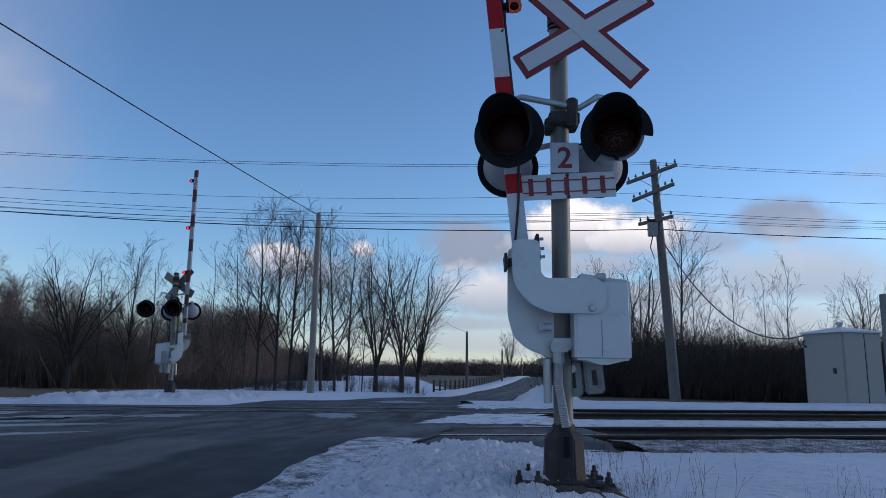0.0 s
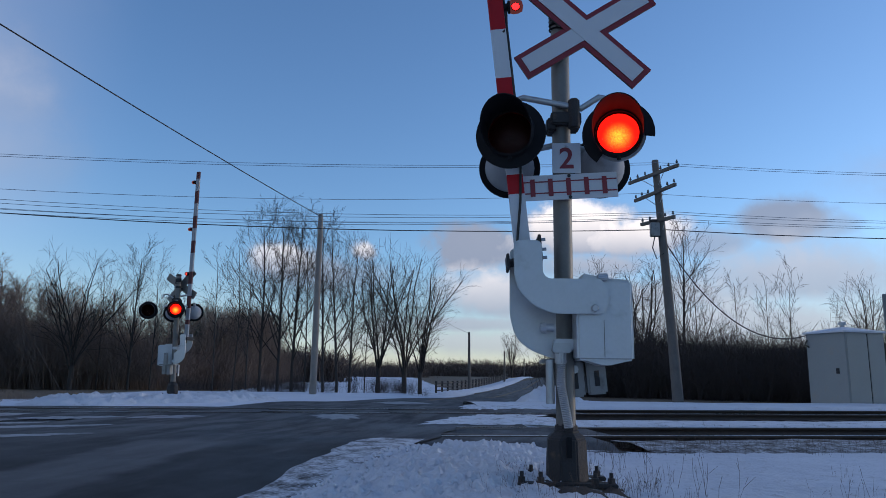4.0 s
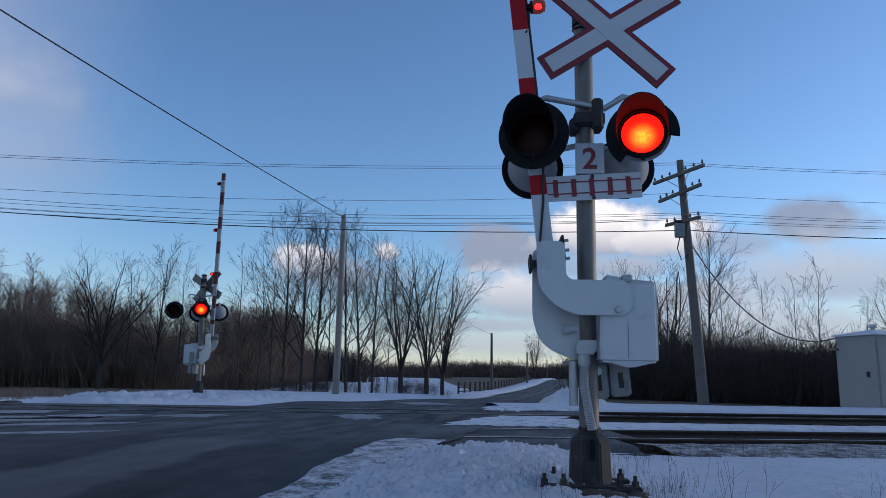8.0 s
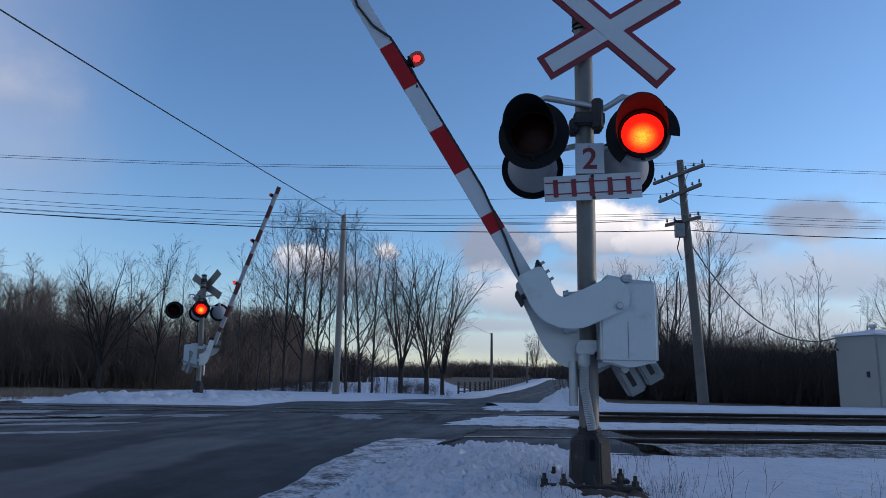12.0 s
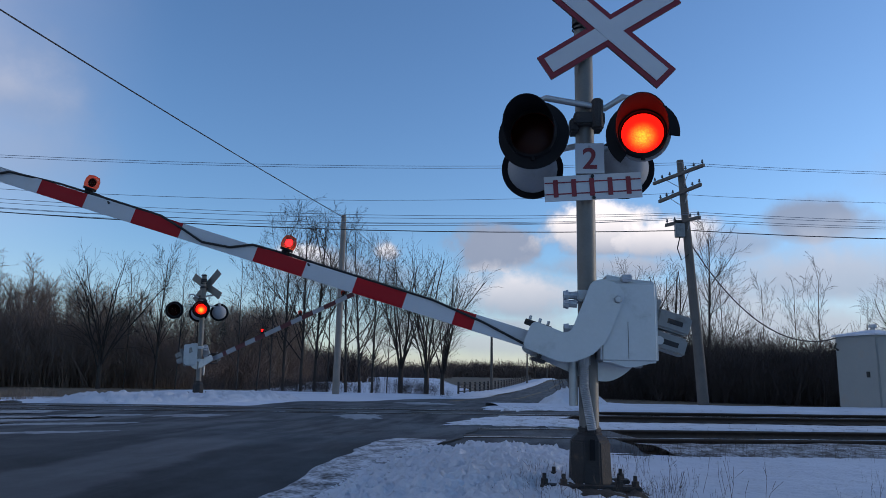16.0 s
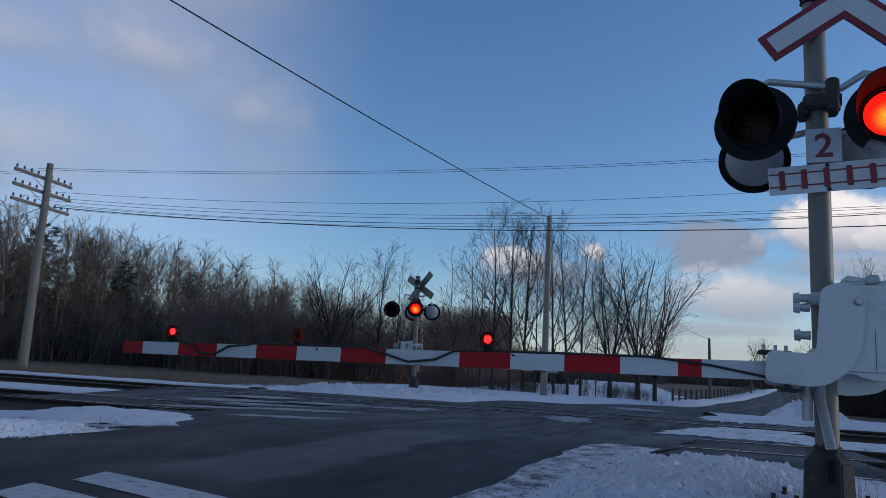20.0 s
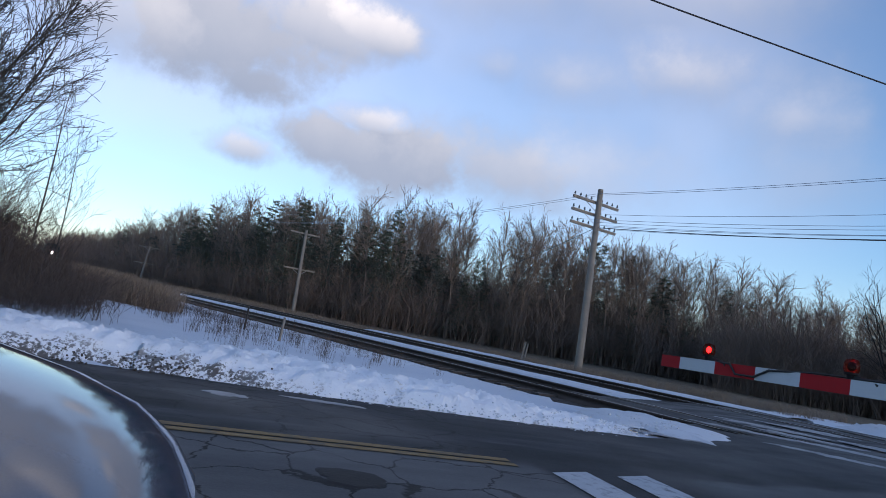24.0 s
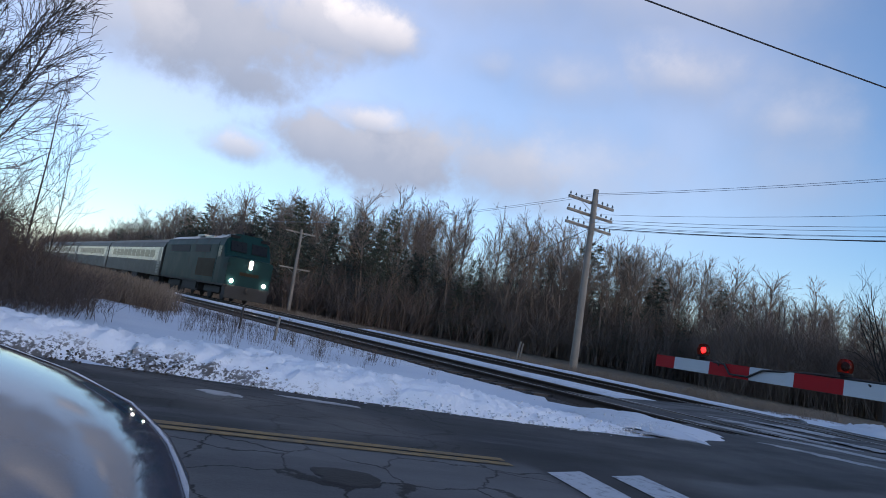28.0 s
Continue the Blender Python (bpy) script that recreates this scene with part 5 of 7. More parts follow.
    part("blade_clamp", Geo().tube([(0, 0, cz + 0.10), (0, 0, cz + 0.20)], 0.085, 16), CAST_IRON, t)
    part("blade_clamp", Geo().tube([(0, 0, cz - 0.08), (0, 0, cz - 0.02)], 0.085, 16), CAST_IRON, t)
    part("clamp_bolt", Geo().box(-0.12, -0.07, -0.09, -0.05, cz - 0.1, cz - 0.06), CAST_IRON, t)
    for k in range(4):
        part("wire_wrap", Geo().lathe([(0.078, -0.008), (0.088, 0.0), (0.078, 0.008)], 18, pose(0, 0, cz + 0.06 + 0.035 * k, 6, 4)), BLACK, t)
    if plates:
        pl = part("number_plate", Geo().box(-0.086, 0.126, -0.130, -0.122, 2.312, 2.545).lathe([(0.0, 0.012), (0.012, 0.010), (0.014, 0.0)], 8, Matrix.Translation((0.02, -0.130, 2.527)) @ FACE), WHITE_SHEET, t, "white plate with a red number")
        fd = bpy.data.curves.new("number", "FONT")
        fd.body, fd.size, fd.extrude, fd.align_x, fd.offset = "2", 0.225, 0.002, "CENTER", 0.004
        fo = new("number", fd)
        fo.matrix_world = pose(0.02, -0.132, 2.350, 90)
        fo.data.materials.append(RED)
        dg = bpy.context.evaluated_depsgraph_get()
        me = bpy.data.meshes.new_from_object(fo.evaluated_get(dg))
        num = new("number", me)
        num.matrix_basis = pose(0.02, -0.132, 2.350, 90)
        num.parent = pl
        me.materials.clear()
        me.materials.append(RED)
        bpy.data.objects.remove(fo)
        tilt = Matrix.Translation((0.0, 0, 2.205)) @ pose(0, 0, 0, 0, -3.0, 0)
        ts = part("track_plate", Geo().box(-0.317, 0.393, -0.130, -0.122, -0.096, 0.096, tilt), WHITE_SHEET, t, "white plate with a red rail track symbol")
        part("rail_line", Geo().box(-0.313, 0.389, -0.134, -0.130, 0.040, 0.049, tilt).box(-0.313, 0.389, -0.134, -0.130, -0.047, -0.038, tilt), RED, ts)
        for k in range(5):
            xx = -0.251 + 0.133 * k
            part("tie_bar", Geo().box(xx, xx + 0.035, -0.136, -0.130, -0.066, 0.066, tilt), RED, ts)
        for bz in (-0.082, 0.082):
            part("plate_bolt", Geo().lathe([(0.0, 0.012), (0.012, 0.010), (0.014, 0.0)], 8, tilt @ Matrix.Translation((0.04, -0.136, bz)) @ FACE), CAST_IRON, ts)
    arm, arm_bulbs = gate_arm(t, length, lamps, *((ARM_RED, WHITE_SHEET) if plates else (UNLIT_RED, UNLIT_WHITE)))
    return t, arm, bulbs, arm_bulbs


def build_signals():
    out = []
    heads1 = [(-0.405, -0.30, 2.555, False, "L", -11), (0.375, -0.30, 2.555, False, "R", -12, (-8, 232)), (-0.39, 0.22, 2.45, True, "L", 0), (0.32, 0.22, 2.45, True, "R", 0)]
    out.append(crossing_signal("crossing_signal", pose(0.888, 5.10, 0.02, 0, 0, -3), "tall railway crossing signal with red lamps, crossbuck and striped gate arm",
                               heads1, True, 5.95, [(-2.37, "R"), (-4.05, "L"), (-5.40, "on")]))
    heads2 = [(0.74, 0.16, 2.44, True, "L", 0), (0.02, 0.30, 2.47, True, "R", 0), (0.12, -0.25, 2.40, False, "R", 0), (-0.46, -0.16, 2.42, False, "L", 0)]
    out.append(crossing_signal("crossing_signal", pose(-7.53, 19.6, 0.04, 0, 1.5, 198), "railway crossing signal seen from behind with its gate arm",
                               heads2, False, 5.2, [(-2.2, "off"), (-3.5, "R"), (-4.9, "on")], -38))
    return out

# ---- trees and brush ----


def grow(rng, height, spread, trunk_r, levels, upright, kids, first=0.3, reach=0.62, fan=0, wander=0.03):
    """Segments (p0, p1, r0, r1, level) of a bare tree; fan: so many stems rise from a short trunk."""
    segs = []

    def limb(p, d, length, r, level):
        steps = 9 if level == 0 else ((8 if fan else 5) if level == 1 else 3)
        r_end = r * (0.25 if level == 0 else 0.35)
        q, dirn, marks = p.copy(), d.copy(), []
        for i in range(steps):
            dirn = (dirn + rng.normal(0, wander if level == 0 else (0.09 if level == 1 else 0.13), 3) + np.array([0, 0, upright * (0.03 if level == 0 else 0.10)]))
            dirn /= np.linalg.norm(dirn)
            nxt = q + dirn * length / steps
            ra, rb = r + (r_end - r) * i / steps, r + (r_end - r) * (i + 1) / steps
            segs.append((q, nxt, ra, rb, level))
            marks.append((q, nxt, dirn.copy(), rb))
            q = nxt
        if level + 1 >= levels:
            return
        count = kids[level]
        for k in range(count):
            f = first + (1 - first) * (k + rng.random()) / count if level == 0 else 0.15 + 0.85 * (k + rng.random()) / count
            i = min(steps - 1, int(f * steps))
            a, b, dd, rr = marks[i]
            w = rng.normal(0, 1, 3)
            w -= w.dot(dd) * dd
            w /= np.linalg.norm(w)
            lean = spread * (0.75 + 0.5 * rng.random())
            nd = dd * math.cos(lean) + w * math.sin(lean)
            start = a + (b - a) * (f * steps - i)
            ln = length * (reach * (1 - 0.55 * f) if level == 0 else (0.40 - 0.22 * f if fan and level == 1 else 0.55 - 0.2 * f)) * (0.7 + 0.6 * rng.random())
            limb(start, nd, ln, max(rr * 0.48, 0.004), level + 1)

    if fan:
        fork = np.array([0.0, 0.0, height * 0.19])
        segs.append((np.zeros(3), fork, trunk_r * 1.15, trunk_r, 0))
        for k in range(fan):
            lean, turn = 0.05 + 0.46 * (k / fan) + rng.uniform(-0.05, 0.05), 2.4 * k + rng.uniform(-0.3, 0.3)
            d = np.array([math.sin(lean) * math.cos(turn), math.sin(lean) * math.sin(turn), math.cos(lean)])
            limb(fork * rng.uniform(0.5, 1.0), d, height * 0.87 * (1.0 - 0.28 * lean), trunk_r * (0.46 - 0.2 * lean), 1)
    else:
        limb(np.zeros(3), np.array([0.0, 0.0, 1.0]), height, trunk_r, 0)
    return segs


def tubes(segs, n=3, thick=1.0, least=0.006):
    """Vertex and face arrays of a thin tube (n 1: a flat sliver, for twigs far off) for every segment."""
    p0 = np.array([s[0] for s in segs])
    p1 = np.array([s[1] for s in segs])
    r0 = np.maximum(np.array([s[2] for s in segs]) * thick, least)[:, None]
    r1 = np.maximum(np.array([s[3] for s in segs]) * thick, least)[:, None]
    d = p1 - p0
    d /= np.maximum(np.linalg.norm(d, axis=1, keepdims=True), 1e-9)
    ref = np.where(np.abs(d[:, 2:3]) < 0.8, np.array([[0, 0, 1.0]]), np.array([[1.0, 0, 0]]))
    a = np.cross(d, ref)
    a /= np.linalg.norm(a, axis=1, keepdims=True)
    b = np.cross(a, d)
    if n == 1:
        t = np.random.default_rng(len(segs)).uniform(0, math.pi, (len(segs), 1))
        w = a * np.cos(t) + b * np.sin(t)
        verts = np.stack([p0 - w * r0, p0 + w * r0, p1 + w * r1, p1 - w * r1], 1).reshape(-1, 3)
        return verts, np.arange(len(segs) * 4).reshape(-1, 4)
    rings = []
    for p, r in ((p0, r0), (p1, r1)):
        for k in range(n):
            t = 2 * math.pi * k / n
            rings.append(p + (a * math.cos(t) + b * math.sin(t)) * r)
    verts = np.stack(rings, 1).reshape(-1, 3)
    base = (np.arange(len(segs)) * 2 * n)[:, None]
    quads = np.concatenate([base + np.array([[k, (k + 1) % n, n + (k + 1) % n, n + k]]) for k in range(n)], 0)
    return verts, quads


def bare_tree(segs, label, group, mat=BARK, least=0.0062):
    t = thing("bare_tree", Matrix.Identity(4), label, "tree", group)
    v, q = tubes([s for s in segs if s[4] == 0], 7)
    fast_mesh("trunk", v, q, mat, t, flat=False)
    v, q = tubes([s for s in segs if s[4] == 1], 4, least=least)
    v2, q2 = tubes([s for s in segs if s[4] > 1], 3, least=least)
    fast_mesh("crown", np.concatenate([v, v2]), np.concatenate([q, q2 + len(v)]), TWIG, t)
    return t


def scatter(name, parts, places, mat, label, category):
    """Many copies of a few shapes, joined. parts: (verts, quads); places: (which, x, y, z, turn, scale, scale_z)."""
    vs, qs, k = [], [], 0
    for which, x, y, z, turn, sc, sz in places:
        v, q = parts[which]
        c, s = math.cos(turn), math.sin(turn)
        w = np.empty_like(v)
        w[:, 0] = (v[:, 0] * c - v[:, 1] * s) * sc + x
        w[:, 1] = (v[:, 0] * s + v[:, 1] * c) * sc + y
        w[:, 2] = v[:, 2] * sz + z
        vs.append(w)
        qs.append(q + k)
        k += len(v)
    ob = fast_mesh(name, np.concatenate(vs), np.concatenate(qs), mat)
    return tagged(ob, label, category, kind="stuff")


def pine(rng, h):
    """A conifer: a narrow uneven cone of boughs, each hung with short needle sprays."""
    quads, segs = [], [(np.zeros(3), np.array([0, 0, h * 0.98]), 0.012 * h, 0.01, 0)]
    lean, full = rng.uniform(0.75, 1.25), rng.uniform(0.10, 0.22)
    for i in range(58):
        f = full + (1 - full) * ((i + rng.random()) / 58) ** 0.9
        t = 2.4 * i + rng.uniform(-0.6, 0.6)
        r = h * 0.20 * lean * (1.03 - f) ** 0.75 * rng.uniform(0.45, 1.2) + 0.012 * h
        z0 = f * h
        tip = np.array([math.cos(t) * r, math.sin(t) * r, z0 + r * (0.35 * f - 0.10)])
        root = np.array([0, 0, z0])
        segs.append((root, tip, 0.0025 * h, 0.001 * h, 1))
        count = int(14 + 26 * r / (0.2 * h))
        for k in range(count):
            g = rng.uniform(0.18, 1.0) ** 0.7
            p = root + (tip - root) * g + rng.normal(0, 1, 3) * np.array([0.10, 0.10, 0.05]) * r
            d = np.array([math.cos(t), math.sin(t), 0.1]) * 0.6 + rng.normal(0, 0.55, 3)
            d *= rng.uniform(0.014, 0.030) * h / np.linalg.norm(d)
            w = np.cross(d, rng.normal(0, 1, 3))
            w *= 0.0042 * h / max(1e-6, np.linalg.norm(w))
            quads.append((p - w * 0.6, p + w * 0.6, p + d + w * 0.7, p + d - w * 0.7))
    v, q = tubes(segs, 3)
    tri = np.array(quads).reshape(-1, 3)
    return np.concatenate([tri, v]), np.concatenate([np.arange(len(tri)).reshape(-1, 4), q + len(tri)])


def wood_tree(rng, h):
    """A bare woodland tree: a straight stem and a narrow crown of fine rising twigs, light enough to stand in hundreds."""
    segs = []

    def rise(p, d, length, r, steps, sway):
        pts = []
        for i in range(steps):
            d = d + rng.normal(0, sway, 3) + np.array([0, 0, 0.06])
            d = d / np.linalg.norm(d)
            q = p + d * length / steps
            segs.append((p, q, r * (1 - 0.6 * i / steps), r * (1 - 0.6 * (i + 1) / steps), 0))
            pts.append((p, q, d))
            p = q
        return pts

    def side(d, lean):
        w = rng.normal(0, 1, 3)
        w -= w.dot(d) * d
        w /= np.linalg.norm(w)
        return d * math.cos(lean) + w * math.sin(lean)
    stem = rise(np.zeros(3), np.array([rng.normal(0, 0.04), rng.normal(0, 0.04), 1.0]), h, 0.011 * h, 9, 0.035)
    low = rng.uniform(0.25, 0.5)
    for i in range(20):
        f = low + (0.99 - low) * (i + rng.random()) / 20
        a, b, d = stem[min(8, int(f * 9))]
        limb = rise(a + (b - a) * rng.random(), side(d, rng.uniform(0.40, 0.85)), h * rng.uniform(0.20, 0.36) * (1.25 - 0.75 * f), 0.0042 * h, 3, 0.09)
        for a2, b2, d2 in limb:
            for j in range(3):
                tw = rise(a2 + (b2 - a2) * rng.random(), side(d2, rng.uniform(0.35, 0.85)), h * rng.uniform(0.05, 0.10), 0.0017 * h, 1, 0.1)[0]
                for k in range(3):
                    g = tw[0] + (tw[1] - tw[0]) * rng.uniform(0.2, 0.95)
                    segs.append((g, g + side(tw[2], rng.uniform(0.3, 0.8)) * h * rng.uniform(0.025, 0.055), 0.0012 * h, 0.0006 * h, 0))
    return tubes(segs, 1, 1.0, 0.0006 * h)


def thicket(rng, n, w, h, r=0.012, side=8, sliver=1, bend=0.30, wide=1.0):
    """A clump of thin leaning stems with side twigs."""
    segs = []
    for i in range(n):
        p = np.array([rng.normal(0, w * 0.5), rng.normal(0, w * 0.5), 0.0])
        d = np.array([rng.normal(0, 0.30), rng.normal(0, 0.30), 1.0])
        ln = h * (0.45 + 0.6 * rng.random())
        q = p + d * ln * 0.5
        e = q + (d + rng.normal(0, bend, 3)) * ln * 0.5
        segs += [(p, q, r, r * 0.75, 0), (q, e, r * 0.75, r * 0.35, 0)]
        for j in range(side):
            f = 0.25 + 0.75 * rng.random()
            s = p + d * ln * f * 0.9
            segs.append((s, s + np.array([rng.normal(0, 0.32) * wide, rng.normal(0, 0.32) * wide, 0.25 + 0.35 * rng.random()]) * h * 0.30, r * 0.55, r * 0.3, 1))
    return tubes(segs, sliver, 1.0, r * 0.4)


def build_trees():
    rng = np.random.default_rng(7)
    tall = [grow(rng, 10.0, 0.60, 0.10, 4, 0.55, (25, 7, 4), 0.18, 0.42, wander=0.018) for i in range(4)]
    round_ = [grow(rng, 9.0, 0.66, 0.15, 4, 0.16, (0, 14, 5), 0.2, 0.5, fan=9) for i in range(3)]
    slim = [grow(rng, 8.0, 0.56, 0.050, 4, 0.6, (15, 5, 3), 0.16, 0.36, wander=0.02) for i in range(3)]
    protos = {}
    g = "bare trees beyond the crossing"
    rows = [("tall", 0, 14.7, 41, 13.1), ("tall", 1, 13.3, 40, 12.8), ("tall", 2, 12.2, 42, 13.0), ("slim", 0, 11.2, 40, 11.0), ("tall", 3, 9.7, 40, 12.2), ("tall", 1, 8.6, 39, 11.8), ("tall", 0, 7.6, 43, 11.0),
            ("round", 0, 5.3, 43, 10.1), ("round", 1, 3.2, 44, 10.4), ("round", 2, 1.9, 43, 8.6), ("slim", 1, 18.2, 37, 9.7), ("slim", 2, 16.7, 38, 10.3), ("slim", 0, 15.7, 39, 9.2), ("slim", 1, 6.4, 45, 8.0),
            ("round", 1, 28.0, 40, 8.6), ("slim", 0, 26.3, 42, 8.0), ("tall", 2, 24.2, 41, 9.4), ("slim", 2, 22.7, 40, 8.6), ("slim", 1, 21.3, 44, 7.5),
            ("round", 2, -13.6, 42, 9.2), ("round", 0, -16.0, 44, 9.4), ("tall", 3, -18.9, 40, 12.0), ("slim", 2, -20.0, 41, 9.0), ("slim", 0, -23.0, 46, 7.9), ("slim", 1, -25.0, 44, 7.4), ("slim", 2, -26.7, 45, 8.4),
            ("round", 1, -31.6, 46, 7.4), ("slim", 0, -29.6, 44, 5.8), ("round", 0, -5.6, 150, 3.6), ("round", 2, -8.6, 170, 2.4), ("slim", 1, 92.6, 27, 14), ("slim", 0, 91.0, 34, 9)]
    names = {"tall": (tall, 10.0, "tall bare tree with upright branches"), "round": (round_, 9.0, "bare tree with a broad rounded crown"), "slim": (slim, 8.0, "slender bare young tree")}
    for kind, i, az, d, el in rows:
        lst, h0, label = names[kind]
        p = polar(az, d)
        z = ground_z(p.x, p.y) - 0.1
        h = EYE[2] + d * math.tan(radians(el)) - z
        k = h / h0 * (0.93 if kind == "round" else 0.90)
        m = Matrix.Translation((p.x, p.y, z)) @ pose(0, 0, 0, 0, 0, rng.uniform(0, 360)) @ Matrix.Scale(k, 4)
        key = (kind, i)
        if key not in protos:
            protos[key] = bare_tree(lst[i], label, g)
            protos[key].matrix_world = m
        else:
            o = copy_thing(protos[key], Matrix.Identity(4))
            o.matrix_basis = m
    # a many-stemmed tree leaning over the railway's near side
    for az, d, tilt, seed in ((103.5, 14.0, 16, 3), (106.5, 13.0, 22, 5), (99.8, 17.5, 10, 8)):
        r2 = np.random.default_rng(seed)
        segs = []
        for k in range(7):
            st = grow(r2, r2.uniform(4.5, 7.8), 0.50, 0.042, 4, 0.30, (17, 7, 4), 0.10, 0.44, wander=0.035)
            lean = Matrix.Rotation(radians(r2.uniform(3, 24)), 3, Vector((r2.normal(), r2.normal(), 0)).normalized())
            lm = np.array(lean)
            segs += [(lm @ a, lm @ b, c, e, f) for a, b, c, e, f in st]
        o = bare_tree(segs, "many-stemmed bare tree with fine arching twigs", g, least=0.0055)
        p = polar(az, d)
        o.matrix_world = Matrix.Translation((p.x, p.y, ground_z(p.x, p.y) - 0.1)) @ pose(0, 0, 0, 0, 0, 20)
    # the woods: mixed bare trees and dark conifers behind the far track
    shapes = [wood_tree(rng, 10.0) for i in range(9)]
    cons = [pine(rng, 10.0) for i in range(6)]
    bare, dark = [], []
    # (distance along the railway, front edge, height)
    front = [(10, 60, 6.0), (20, 55, 6.4), (28, 46, 7.2), (34, 40, 8.4), (44, 33, 9.7), (48, 32, 10.4), (56, 28, 10.7), (66, 26, 11.0), (76, 24.5, 11.4), (85, 24, 11.9), (102, 23.3, 11.9), (130, 23, 10.5), (180, 22.5, 9.2), (330, 24, 10)]
    def front_at(s):
        for (s0, d0, h0), (s1, d1, h1) in zip(front, front[1:]):
            if s0 <= s <= s1:
                f = (s - s0) / (s1 - s0)
                return d0 + (d1 - d0) * f, h0 + (h1 - h0) * f
        return front[-1][1], front[-1][2]
    for i in range(800):
        s = 10 + (330 - 10) * rng.random() ** 2.1
        d0, h = front_at(s)
        back = 20 * rng.random() ** 1.3
        p = U * s + V * (d0 + back)
        z = ground_z(p.x, p.y) - 0.1
        patchy = noise.noise((s * 0.06, back * 0.08, 2.0))
        k = h / 10.0 * rng.uniform(0.74, 1.03) * (1 + 0.012 * back)
        if patchy + 0.5 * (40 < s < 120) > rng.uniform(0.12, 1.3):
            k *= rng.uniform(0.72, 1.02)
            dark.append((int(rng.integers(6)), p.x, p.y, z, rng.uniform(0, 6.28), k * rng.uniform(1.0, 1.5), k))
        else:
            bare.append((int(rng.integers(9)), p.x, p.y, z, rng.uniform(0, 6.28), k, k))
    for i in range(60):                        # younger conifers along the front
        s = 26 + 110 * rng.random() ** 1.2
        d0, h = front_at(s)
        p = U * s + V * (d0 + rng.uniform(0, 5))
        k = h / 10.0 * rng.uniform(0.35, 0.72)
        dark.append((int(rng.integers(6)), p.x, p.y, ground_z(p.x, p.y) - 0.1, rng.uniform(0, 6.28), k * 1.25, k))
    for i in range(26):                        # the stand of tall pines
        s, d = rng.uniform(62, 105), rng.uniform(25, 33)
        p = U * s + V * d
        k = rng.uniform(0.82, 1.16)
        dark.append((int(rng.integers(6)), p.x, p.y, ground_z(p.x, p.y) - 0.1, rng.uniform(0, 6.28), k * 1.25, k))
    scatter("woodland", shapes, bare, WOOD_TWIG, "dense bare woodland behind the railway", "woods")
    scatter("conifers", cons, dark, NEEDLE, "dark conifers among the bare woodland", "woods")
    # undergrowth at the foot of the woods and across the field
    clumps = [thicket(rng, 30, 1.5, 2.6, 0.016, 7) for i in range(4)]
    fill = [thicket(rng, 26, 2.0, 2.6, 0.0085, 14, bend=0.25, wide=1.2) for i in range(4)]
    rough = [thicket(rng, 22, 1.5, 2.6, 0.035, 3) for i in range(4)]
    low = []
    for i in range(560):
        s = 12 + 250 * rng.random() ** 1.7
        d0, h = front_at(s)
        d = d0 - 1.5 + 10 * rng.random() ** 1.3
        p = U * s + V * d
        k = rng.uniform(0.8, 1.5) * (1 + s / 200)
        low.append((int(rng.integers(4)), p.x, p.y, ground_z(p.x, p.y) - 0.1, rng.uniform(0, 6.28), k, k * rng.uniform(0.8, 1.35)))
    for i in range(980):                       # saplings that fill the woods
        s = 12 + 230 * rng.random() ** 1.9
        d0, h = front_at(s)
        deep = rng.random()
        p = U * s + V * (d0 + 2 + 24 * deep)
        k = min(h / 3.4, 3.2) * (rng.uniform(0.5, 0.8) + 0.3 * deep)
        low.append((4 + int(rng.integers(4)), p.x, p.y, ground_z(p.x, p.y) - 0.1, rng.uniform(0, 6.28), k, k))
    for i in range(190):                       # the nearer wood's dense edge
        s = rng.uniform(15, 54)
        d0, h = front_at(s)
        p = U * s + V * (d0 + 1 + 16 * rng.random())
        k = min(h / 3.3, 2.8) * rng.uniform(0.45, 0.8)
        low.append((4 + int(rng.integers(4)), p.x, p.y, ground_z(p.x, p.y) - 0.1, rng.uniform(0, 6.28), k * 1.1, k))
    for i in range(300):                       # left behind the far signal
        az = rng.uniform(23, 37)
        d = rng.uniform(44, 62)
        p = polar(az, d)
        k = rng.uniform(1.0, 1.5)
        low.append((4 + int(rng.integers(4)), p.x, p.y, ground_z(p.x, p.y) - 0.2, rng.uniform(0, 6.28), k * 1.2, k * (0.9 + 0.035 * (az - 17))))
    scatter("undergrowth", clumps + fill, low, BRUSH, "dense brown undergrowth along the edge of the woods", "brush")
    hedge = []
    for i in range(700):                       # the far hedge across the field
        az = rng.uniform(-12, 36)
        d = rng.uniform(125, 165) if az > 2 else rng.uniform(180, 240)
        p = polar(az, d)
        k = rng.uniform(0.7, 1.15) * d / 120
        hedge.append((int(rng.integers(4)), p.x, p.y, ground_z(p.x, p.y) - 0.2, rng.uniform(0, 6.28), 1.7 * k, k))
    for i in range(320):                       # the taller brush across the field
        p = polar(rng.uniform(8.5, 26), rng.uniform(92, 112))
        k = rng.uniform(1.3, 1.9)
        hedge.append((int(rng.integers(4)), p.x, p.y, ground_z(p.x, p.y) - 0.2, rng.uniform(0, 6.28), k * 1.3, k))
    scatter("far_hedge", rough, hedge, material("dark_hedge_stems", (0.075, 0.055, 0.047), 0.95, vary=0.4, scale=0.3), "brown hedge far across the snowy field", "hedge")
    tangle = [thicket(rng, 44, 1.4, 2.6, 0.009, 8) for i in range(4)]
    bush = []
